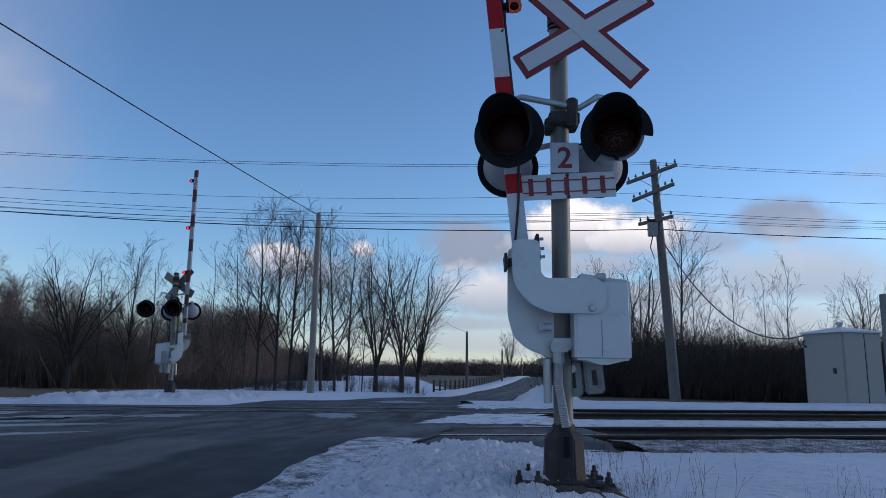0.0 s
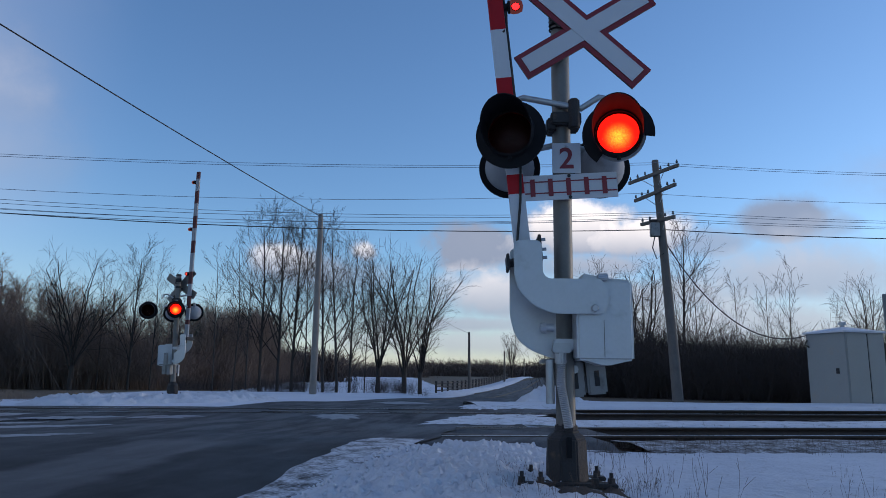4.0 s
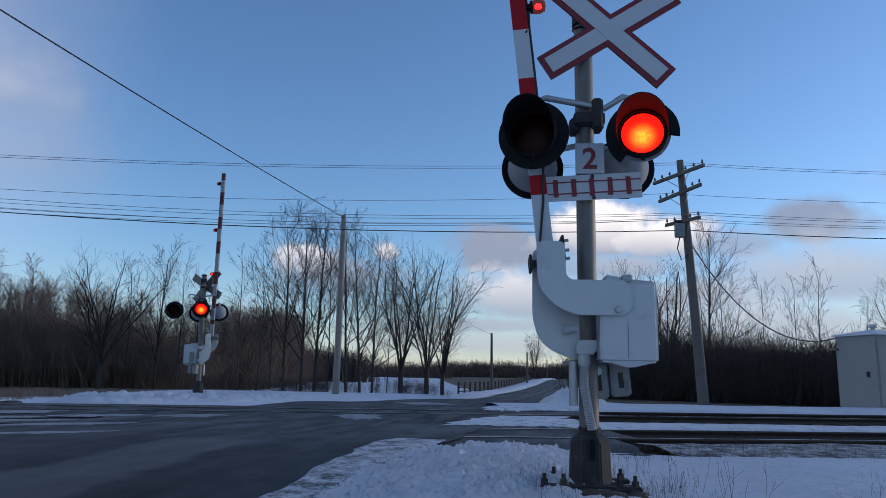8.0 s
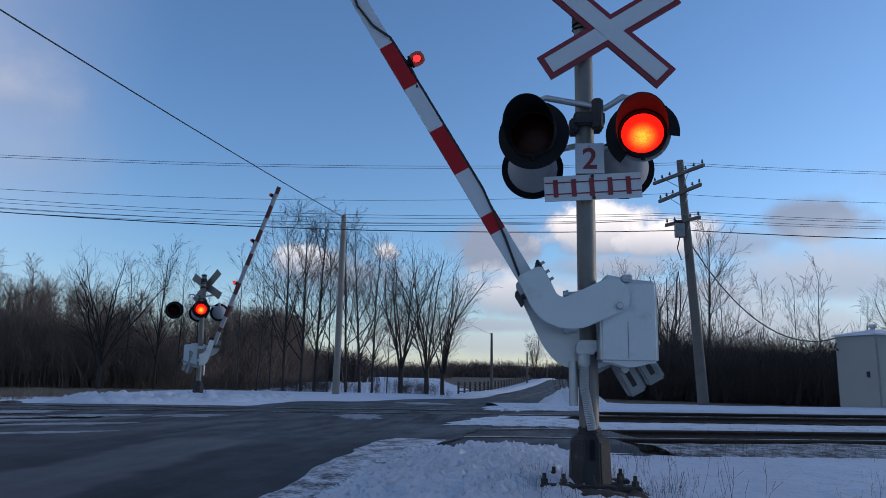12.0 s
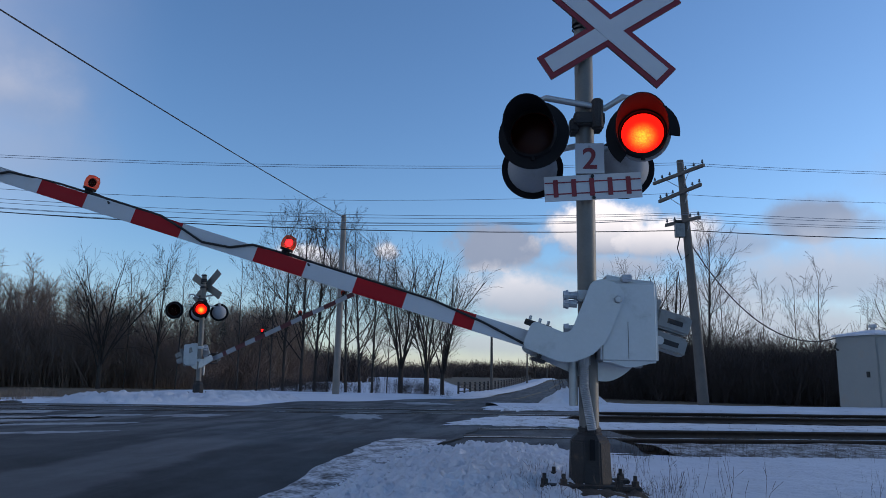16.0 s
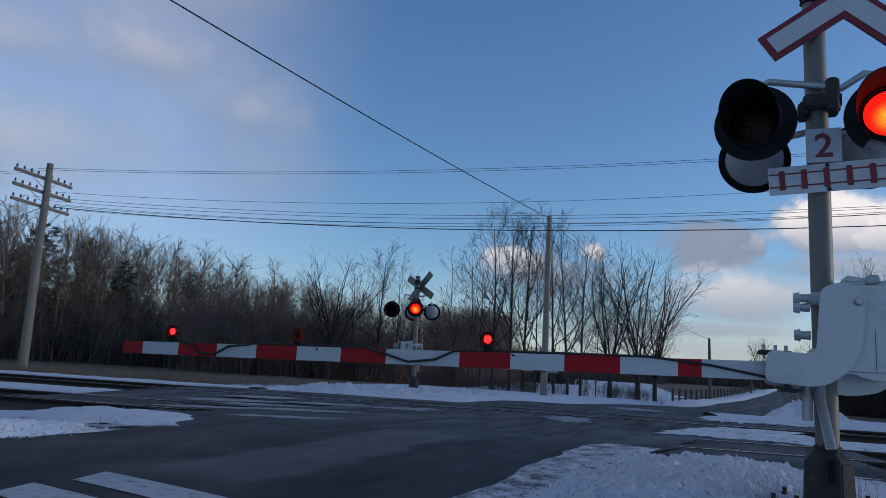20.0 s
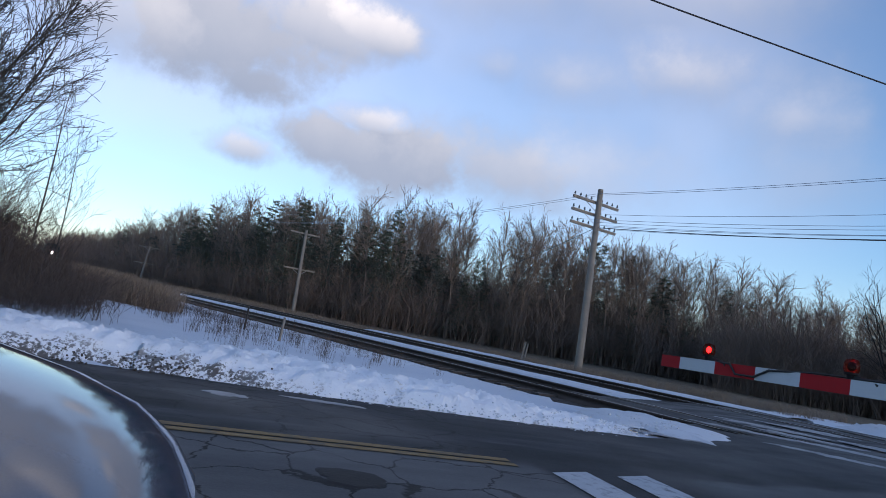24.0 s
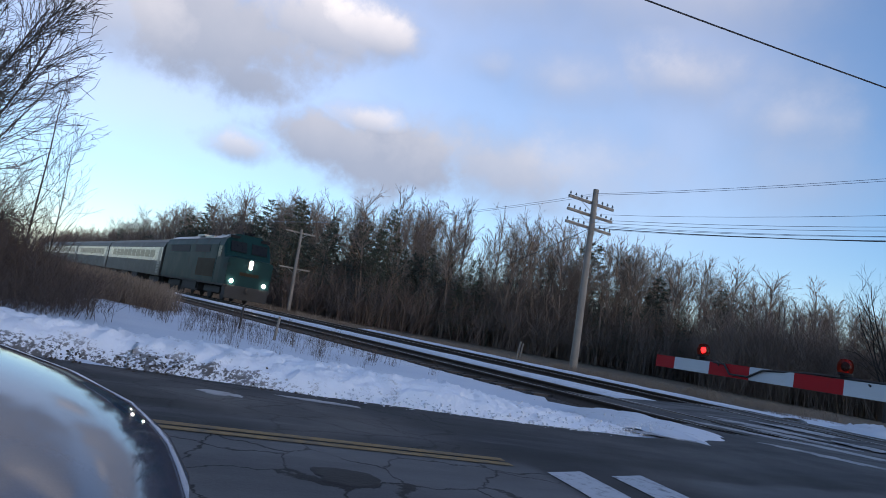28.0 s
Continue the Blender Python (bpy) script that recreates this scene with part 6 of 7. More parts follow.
    for i in range(430):                       # the thicket that hides the railway
        az, d = rng.uniform(88.5, 108), rng.uniform(13, 34)
        if az < 93 and d < 20:
            continue
        p = polar(az, d)
        k = rng.uniform(0.55, 0.95) * (1.15 if az > (98.5 if d < 20 else 95) else (0.66 if az > 92 else (0.52 if az > 90 else 0.32)))
        bush.append((int(rng.integers(4)), p.x, p.y, ground_z(p.x, p.y) - 0.1, rng.uniform(0, 6.28), k, k))
    for i in range(90):                        # its low skirt towards the snow bank
        p = polar(rng.uniform(88.5, 104), rng.uniform(11.5, 19))
        k = rng.uniform(0.24, 0.38)
        bush.append((int(rng.integers(4)), p.x, p.y, ground_z(p.x, p.y) - 0.1, rng.uniform(0, 6.28), k * 1.4, k))
    scatter("thicket", tangle, bush, material("brown_thicket_stems", (0.066, 0.050, 0.043), 0.95, vary=0.4, scale=0.5), "tangled bare thicket of brown stems", "brush")
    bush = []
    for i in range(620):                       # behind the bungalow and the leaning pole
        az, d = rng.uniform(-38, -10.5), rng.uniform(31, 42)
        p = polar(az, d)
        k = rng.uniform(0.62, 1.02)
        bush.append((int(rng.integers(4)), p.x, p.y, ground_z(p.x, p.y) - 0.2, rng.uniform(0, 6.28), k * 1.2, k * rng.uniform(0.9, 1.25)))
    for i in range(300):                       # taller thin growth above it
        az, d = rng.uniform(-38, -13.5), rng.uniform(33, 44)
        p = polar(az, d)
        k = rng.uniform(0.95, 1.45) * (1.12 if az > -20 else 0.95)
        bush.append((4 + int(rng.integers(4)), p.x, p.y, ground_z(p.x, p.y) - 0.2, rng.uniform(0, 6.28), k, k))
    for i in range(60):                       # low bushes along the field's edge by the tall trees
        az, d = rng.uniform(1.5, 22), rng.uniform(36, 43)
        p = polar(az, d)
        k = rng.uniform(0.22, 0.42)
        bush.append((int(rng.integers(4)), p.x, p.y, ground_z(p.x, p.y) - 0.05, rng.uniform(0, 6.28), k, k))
    scatter("thicket", tangle + fill, bush, SHADED_TANGLE, "tangled thicket of bare stems, coloured dark for the shade inside it", "brush")


def build_weeds():
    rng = np.random.default_rng(11)

    def blades(n, w, h, r, sides=3):
        segs = []
        for i in range(n):
            p = np.array([rng.normal(0, w), rng.normal(0, w), 0])
            d = np.array([rng.normal(0, 0.16), rng.normal(0, 0.16), 1.0]) * h * rng.uniform(0.5, 1.1)
            segs += [(p, p + d * 0.6, r, r * 0.8, 0), (p + d * 0.6, p + d + np.array([rng.normal(0, 0.08), rng.normal(0, 0.08), 0]) * h, r * 0.8, r * 0.4, 0)]
            if rng.random() < 0.4:
                segs.append((p + d * 0.7, p + d * 0.85 + np.array([rng.normal(0, 0.12), rng.normal(0, 0.12), 0.05]) * h, r * 0.7, r * 0.5, 0))
        return tubes(segs, sides, 1.0, 0.001)
    tuft = [blades(13, 0.16, 0.9, 0.0038) for i in range(4)]
    straw = [blades(30, 0.30, 0.9, 0.009, 1) for i in range(4)]
    fine = [blades(8, 0.10, 0.27, 0.0012) for i in range(4)]
    weeds, grass, hay = [], [], []
    for i in range(270):                       # weeds in the snow before the near track
        s, d = 10 + 24 * rng.random(), rng.uniform(3.4, 8.2)
        p = U * s + V * d
        if p.dot(L) < 8.6:
            continue
        k = rng.uniform(0.35, 0.7) * (1.0 if s > 14 else 0.7)
        weeds.append((int(rng.integers(4)), p.x, p.y, ground_z(p.x, p.y), rng.uniform(0, 6.28), k, k))
    for i in range(200):                       # grass along the near ballast and on the verge
        s, d = rng.uniform(-14, -2.5), rng.uniform(7.4, 9.1)
        p = U * s + V * d
        k = rng.uniform(0.4, 1.0)
        grass.append((int(rng.integers(4)), p.x, p.y, ground_z(p.x, p.y) + 0.02, rng.uniform(0, 6.28), k, k))
    for i in range(22):
        p = Vector((rng.uniform(0.3, 4.6), rng.uniform(4.2, 6.6), 0))
        k = rng.uniform(0.5, 1.15)
        grass.append((int(rng.integers(4)), p.x, p.y, ground_z(p.x, p.y) + 0.02, rng.uniform(0, 6.28), k, k))
    for i in range(60):
        t, r = rng.uniform(0, 6.28), rng.uniform(0.28, 0.7)
        p = Vector((0.888 + r * math.cos(t), 5.1 + r * math.sin(t), 0))
        k = rng.uniform(0.35, 0.8)
        grass.append((int(rng.integers(4)), p.x, p.y, ground_z(p.x, p.y) + 0.02, rng.uniform(0, 6.28), k, k))
    for i in range(1700):                      # dry grass behind the far track
        s = rng.uniform(9, 90)
        p = U * s + V * (17.9 + 5.6 * rng.random())
        k = rng.uniform(0.14, 0.34) * (1 + 0.9 * smooth(35, 70, s))
        hay.append((int(rng.integers(4)), p.x, p.y, ground_z(p.x, p.y), rng.uniform(0, 6.28), k * 1.5, k))
    for i in range(700):                       # the tan hump of grass by the near track
        s, d = rng.uniform(38, 80), rng.uniform(5.0, 8.6)
        p = U * s + V * d
        k = rng.uniform(0.7, 1.3) * (0.6 + 0.4 * smooth(38, 46, s))
        hay.append((int(rng.integers(4)), p.x, p.y, ground_z(p.x, p.y), rng.uniform(0, 6.28), k * 1.5, k))
    for i in range(850):                       # and nearer, where it meets the snow
        p = polar(rng.uniform(83.0, 89.5), rng.uniform(23, 40))
        if p.dot(V) > 8.4:
            continue
        k = rng.uniform(0.55, 1.0)
        hay.append((int(rng.integers(4)), p.x, p.y, ground_z(p.x, p.y), rng.uniform(0, 6.28), k * 1.3, k))
    scatter("dead_weeds", tuft, weeds, WEED, "dead brown weed stalks standing in the snow", "weeds")
    scatter("grass_tufts", fine, grass, WEED, "thin brown grass poking through the snow", "grass")
    scatter("dry_grass", straw, hay, DRY_GRASS, "tall dry tan grass beside the railway", "grass")


# ---- bungalow, fence ----


def build_bungalow():
    wall = material("grey_bungalow_paint", (0.268, 0.283, 0.275), 0.6, 0.1, vary=0.10, scale=2, bump=0.08, dirt=(0.30, 0.27, 0.23), dirt_amount=0.18, dirt_scale=2.0)
    c = polar(-30.0, 25.6)
    t = thing("equipment_shelter", Matrix.Translation((c.x, c.y, 0.05)) @ pose(0, 0, 0, 0, 0, -3), "grey metal railway equipment shelter with a hipped roof", "equipment shelter")
    roof_m = pose(0, 0, 0, 0, 0, 18)
    w, dp = 1.55, 1.62
    part("body", Geo().box(0.0, w, 0.0, dp, 0.0, 2.30, roof_m), wall, t, bevel=0.01)
    rv = [(-0.08, -0.08, 2.30), (w + 0.08, -0.08, 2.30), (w + 0.08, dp + 0.08, 2.30), (-0.08, dp + 0.08, 2.30), (-0.08, -0.08, 2.35), (w + 0.08, -0.08, 2.35), (w + 0.08, dp + 0.08, 2.35), (-0.08, dp + 0.08, 2.35), (w / 2 - 0.1, dp / 2 - 0.1, 2.52), (w / 2 + 0.1, dp / 2 - 0.1, 2.52), (w / 2 + 0.1, dp / 2 + 0.1, 2.52), (w / 2 - 0.1, dp / 2 + 0.1, 2.52)]
    part("roof", Geo().add(rv, [(0, 3, 2, 1), (0, 1, 5, 4), (1, 2, 6, 5), (2, 3, 7, 6), (3, 0, 4, 7), (4, 5, 9, 8), (5, 6, 10, 9), (6, 7, 11, 10), (7, 4, 8, 11), (8, 9, 10, 11)], roof_m), SNOW, t, "snow-dusted hipped metal roof")
    part("roof_vent", Geo().lathe([(0.08, 2.50), (0.08, 2.60), (0.15, 2.60), (0.14, 2.68), (0.0, 2.71)], 12, roof_m @ Matrix.Translation((w / 2, dp / 2, 0))), GALV, t, shade=True)
    part("door", Geo().box(0.06, 0.86, -0.014, 0.0, 0.08, 2.24, roof_m), wall, t, bevel=0.004)
    part("door", Geo().box(0.90, w - 0.06, -0.014, 0.0, 0.08, 2.24, roof_m), wall, t, bevel=0.004)
    part("door_seam", Geo().box(0.865, 0.895, -0.004, 0.002, 0.06, 2.26, roof_m), BLACK, t)
    part("handle", Geo().box(-0.03, 0.0, 0.30, 0.42, 0.98, 1.16, roof_m), CAST_IRON, t, bevel=0.006)
    part("cable_entry", Geo().tube([roof_m @ Vector((-0.05, dp - 0.1, 2.10)), roof_m @ Vector((-0.10, dp - 0.05, 1.95)), roof_m @ Vector((-0.02, dp - 0.15, 1.85))], 0.03, 6), RUBBER, t)
    part("base_frame", Geo().box(0.05, w - 0.05, 0.05, dp - 0.05, -0.35, 0.0, roof_m), CONCRETE, t)
    c2 = polar(-33.6, 23.5)
    k = thing("relay_cabinet", Matrix.Translation((c2.x, c2.y, 0.0)) @ pose(0, 0, 0, 0, 0, -34), "tall dark grey relay cabinet beside the shelter", "cabinet")
    grey = material("dark_cabinet_paint", (0.16, 0.17, 0.18), 0.6, 0.1, vary=0.12, scale=2)
    part("body", Geo().box(-0.45, 0.75, 0, 0.8, -0.2, 3.30), grey, k, bevel=0.015)
    part("door", Geo().box(-0.40, 0.70, -0.02, 0.0, 0.2, 3.15), grey, k, bevel=0.006)
    part("handle", Geo().box(-0.34, -0.30, -0.05, -0.02, 1.1, 1.3), GALV, k)
    return c


def build_fence():
    wood = material("old_fence_wood", (0.06, 0.052, 0.047), 0.9, vary=0.3, scale=3, bump=0.4)
    t = thing("rail_fence", Matrix.Identity(4), "old wooden post and rail fence along the field", "fence")
    pts = [on_road(52 + 2.6 * k, 9.7) for k in range(26)]
    prev = None
    for p in pts:
        z = ground_z(p.x, p.y)
        q = Vector((p.x, p.y, z))
        part("post", Geo().box(-0.08, 0.08, -0.08, 0.08, -0.3, 0.9, Matrix.Translation(q)), wood, t)
        if prev is not None:
            for h in (0.2, 0.48, 0.75):
                part("rail", Geo().tube([prev + Vector((0, 0, h)), q + Vector((0, 0, h))], 0.05, 6), wood, t)
        prev = q


# ---- the train ----


def build_train():
    green = material("teal_locomotive_paint", (0.006, 0.030, 0.032), 0.5, 0.0, vary=0.2, scale=0.8, dirt=(0.014, 0.014, 0.012), dirt_amount=0.35, dirt_scale=0.9, spec=0.06)
    yellow = material("faded_yellow_band", (0.030, 0.021, 0.013), 0.6, vary=0.2, scale=1.5, spec=0.05)
    under = material("grimy_underframe", (0.035, 0.033, 0.032), 0.8, 0.2, vary=0.4, scale=2)
    steel = material("fluted_stainless_steel", (0.13, 0.125, 0.12), 0.42, 0.5, vary=0.2, scale=1.2, dirt=(0.05, 0.042, 0.036), dirt_amount=0.5)
    band = material("bright_window_band", (0.17, 0.175, 0.185), 0.30, 0.8, vary=0.15, scale=1, dirt=(0.10, 0.095, 0.09), dirt_amount=0.25)
    # car body and flutes coloured dark brown, for the brush they would mirror
    darkened = material("reflection_toned_steel", (0.042, 0.036, 0.032), 0.6, 0.1, vary=0.3, scale=1.2)
    pane = material("dark_window_glass", (0.010, 0.012, 0.014), 0.30, vary=0.1, spec=0.12)
    roofm = material("grey_roof_and_sky_tone", (0.20, 0.21, 0.215), 0.4, 0.3, vary=0.2, scale=1)
    # locomotive: x towards its nose, z from the rail head
    t = thing("locomotive", Matrix.Identity(4), "teal diesel passenger locomotive with its headlights lit", "locomotive")
    prof = [(-1.53, 1.05), (-1.53, 3.55), (-1.38, 3.95), (-0.75, 4.28), (0.75, 4.28), (1.38, 3.95), (1.53, 3.55), (1.53, 1.05)]
    def body(x0, x1, mat, name, prof=prof, label=""):
        g = Geo()
        n = len(prof)
        g.add([(x0, y, z) for y, z in prof] + [(x1, y, z) for y, z in prof], [tuple(range(n))[::-1], tuple(range(n, 2 * n))] + [(i, (i + 1) % n, (i + 1) % n + n, i + n) for i in range(n)])
        return part(name, g, mat, t, label, bevel=0.03)
    body(-16.3, -2.3, green, "hood", label="teal locomotive body with a faded yellow patch")
    cab = Geo()
    cabp = [(-1.53, 1.05), (-1.53, 3.5), (-1.40, 3.95), (-0.8, 4.38), (0.8, 4.38), (1.40, 3.95), (1.53, 3.5), (1.53, 1.05)]
    nosep = [(-1.50, 1.05), (-1.50, 2.75), (-1.42, 2.85), (-0.8, 2.9), (0.8, 2.9), (1.42, 2.85), (1.50, 2.75), (1.50, 1.05)]
    front = [(-1.45, 1.05), (-1.45, 2.70), (-1.36, 2.78), (-0.8, 2.82), (0.8, 2.82), (1.36, 2.78), (1.45, 2.70), (1.45, 1.05)]
    n = 8
    loft = [(-2.3, cabp), (-1.25, cabp), (-0.72, nosep), (0.0, front)]
    verts = [(x, y, z) for x, p in loft for y, z in p]
    faces = [tuple(range(n))[::-1], tuple(range(3 * n, 4 * n))]
    for i in range(3):
        faces += [(i * n + k, i * n + (k + 1) % n, (i + 1) * n + (k + 1) % n, (i + 1) * n + k) for k in range(n)]
    cabo = part("cab", cab.add(verts, faces), green, t, "blunt teal cab with two windshields", bevel=0.03)
    slope = math.degrees(math.atan2(0.53, 1.3))
    for sgn in (-1, 1):
        m = Matrix.Translation((-0.935, sgn * 0.68, 3.53)) @ pose(0, 0, 0, 0, -slope + 2, 0)
        part("windshield", Geo().box(0.015, 0.05, -0.52, 0.52, -0.36, 0.36, m), pane, cabo, "dark windshield pane", bevel=0.02)
        part("side_window", Geo().box(-2.1, -1.45, sgn * 1.535 - 0.012, sgn * 1.535 + 0.012, 2.75, 3.45), pane, cabo, bevel=0.005)
        part("ditch_light", Geo().lathe([(0.0, 0.05), (0.095, 0.05), (0.11, 0.0)], 14, Matrix.Translation((0.02, sgn * 1.05, 1.33)) @ pose(0, 0, 0, 0, 90)), HEADLIGHT, t, "lit ditch light", shade=True)
        for k in range(3):
            part("number_board", Geo().box(-1.02, -0.98, sgn * 1.0 - 0.3, sgn * 1.0 + 0.3, 4.06, 4.22), BLACK, cabo) if k == 0 else None
    for z in (2.66, 2.48, 2.30):
        part("headlight", Geo().lathe([(0.0, 0.05), (0.085, 0.05), (0.10, 0.0)], 14, Matrix.Translation((0.02, 0.0, z)) @ pose(0, 0, 0, 0, 90)), HEADLIGHT, t, "lit headlight", shade=True)
    part("headlight_box", Geo().box(-0.02, 0.025, -0.2, 0.2, 2.2, 2.78), BLACK, t, bevel=0.02)
    [part("yellow_band", Geo().box(-6.5, -2.5, y - 0.005, y + 0.005, 1.4, 2.6), yellow, t, "faded yellow emblem panel") for y in (-1.54, 1.54)]
    part("nose_band", Geo().box(0.005, 0.02, -0.62, 0.62, 1.75, 1.95), yellow, t, "yellow lettering bars on the nose")
    for x in (-4.3, -5.6, -8.5, -10.0, -11.5):
        part("roof_fan", Geo().lathe([(0.0, 0.18), (0.5, 0.18), (0.55, 0.0)], 16, Matrix.Translation((x, 0, 4.28))), roofm, t, shade=True)
    part("horn", Geo().box(-1.9, -1.5, -0.3, 0.3, 4.40, 4.58).tube([(-1.6, -0.2, 4.5), (-1.0, -0.2, 4.5)], [0.03, 0.09], 8).tube([(-1.6, 0.15, 4.5), (-1.05, 0.15, 4.5)], [0.03, 0.09], 8), BLACK, t)
    for x0, x1 in ((-7.5, -4.0), (-14.5, -9.0)):
        part("side_grille", Geo().box(x0, x1, -1.55, -1.53, 3.0, 3.5), under, t)
    # pale sheets laid on the teal roof, coloured for the sky reflected there
    part("roof_panel", Geo().prism([(-16.0, 4.287), (-2.6, 4.287), (-2.6, 4.305), (-16.0, 4.305)], -0.72, 0.72), roofm, t, "roof panel coloured pale grey for the reflected sky")
    for y0, y1 in ((-1.36, -0.78), (0.78, 1.36)):
        part("roof_shoulder", Geo().add([(-16.0, y0, 3.99 if y0 < 0 else 4.29), (-2.6, y0, 3.99 if y0 < 0 else 4.29), (-2.6, y1, 4.29 if y0 < 0 else 3.99), (-16.0, y1, 4.29 if y0 < 0 else 3.99)], [(0, 1, 2, 3)]), roofm, t)
    part("roof_hatch", Geo().box(-9.0, -7.2, -1.2, 1.2, 4.22, 4.34).box(-6.8, -4.9, -1.25, -0.5, 4.05, 4.20), roofm, t, bevel=0.02)
    part("pilot", Geo().add([(-0.4, -1.4, 0.25), (0.12, -1.35, 0.25), (0.12, -1.4, 1.02), (-0.4, -1.45, 1.02), (-0.4, 1.4, 0.25), (0.12, 1.35, 0.25), (0.12, 1.4, 1.02), (-0.4, 1.45, 1.02)],
                            [(0, 1, 2, 3), (7, 6, 5, 4), (0, 4, 5, 1), (1, 5, 6, 2), (2, 6, 7, 3), (3, 7, 4, 0)]), under, t, bevel=0.03)
    part("coupler", Geo().box(0.1, 0.55, -0.13, 0.13, 0.7, 0.98), under, t, bevel=0.03)
    part("fuel_tank", Geo().box(-10.2, -6.3, -1.35, 1.35, 0.35, 1.1), under, t, bevel=0.12)
    part("frame_sill", Geo().box(-16.3, 0.0, -1.5, 1.5, 0.95, 1.08), under, t)
    def bogie(owner, x):
        b = part("bogie", Geo().box(x - 1.75, x + 1.75, -1.15, -1.0, 0.45, 0.85).box(x - 1.75, x + 1.75, 1.0, 1.15, 0.45, 0.85).box(x - 0.4, x + 0.4, -1.0, 1.0, 0.45, 0.9), under, owner, bevel=0.03)
        for dx in (-1.35, 1.35):
            for sgn in (-1, 1):
                part("wheel", Geo().lathe([(0.0, -0.06), (0.46, -0.06), (0.50, -0.02), (0.52, 0.06), (0.40, 0.06), (0.0, 0.02)], 20, Matrix.Translation((x + dx, sgn * 0.76, 0.505)) @ pose(0, 0, 0, 90 * sgn)), under, b, shade=True)
    bogie(t, -3.4)
    bogie(t, -13.2)

    def coach():
        c = thing("passenger_car", Matrix.Identity(4), "stainless steel passenger car with fluted sides coloured as reflected brush and dark windows", "passenger car", "passenger cars of the train")
        pr = [(-1.55, 0.95), (-1.55, 3.3), (-1.40, 3.75), (-0.9, 4.05), (0.9, 4.05), (1.40, 3.75), (1.55, 3.3), (1.55, 0.95)]
        n = len(pr)
        g = Geo().add([(x, y, z) for x in (-25.6, 0.0) for y, z in pr], [tuple(range(n))[::-1], tuple(range(n, 2 * n))] + [(i, (i + 1) % n, (i + 1) % n + n, i + n) for i in range(n)])
        part("body", g, darkened, c, bevel=0.03)
        for sgn in (-1, 1):
            for k in range(7):
                z = 1.15 + 0.13 * k
                part("flute", Geo().box(-25.5, -0.1, sgn * 1.56 - 0.012, sgn * 1.56 + 0.012, z, z + 0.05), darkened, c)
            wb = part("window_band", Geo().box(-25.4, -0.2, sgn * 1.553 - 0.008, sgn * 1.553 + 0.008, 2.15, 3.28), band, c, "bright steel window band")
            for k in range(10):
                x = -22.6 + 2.0 * k
                part("pane", Geo().box(x, x + 1.72, sgn * 1.564 - 0.006, sgn * 1.564 + 0.006, 2.42, 3.05), pane, wb)
            part("door", Geo().box(-1.4, -0.6, sgn * 1.562 - 0.008, sgn * 1.562 + 0.008, 1.1, 3.2), steel, c)
        part("roof", Geo().box(-25.5, -0.1, -0.85, 0.85, 4.04, 4.10), steel, c, bevel=0.02)
        part("gangway", Geo().box(0.0, 0.35, -0.6, 0.6, 1.0, 3.4), RUBBER, c)
        [part("underframe_box", Geo().box(x0, x1, -1.3, 1.3, 0.4, 0.97), under, c, bevel=0.03) for x0, x1 in ((-17, -14), (-12, -9.5))]
        bogie(c, -3.2)
        bogie(c, -22.4)
        return c
    c1 = coach()
    cars = [c1] + [copy_thing(c1, Matrix.Identity(4)) for k in range(3)]
    return t, cars


# ---- the parked car ----


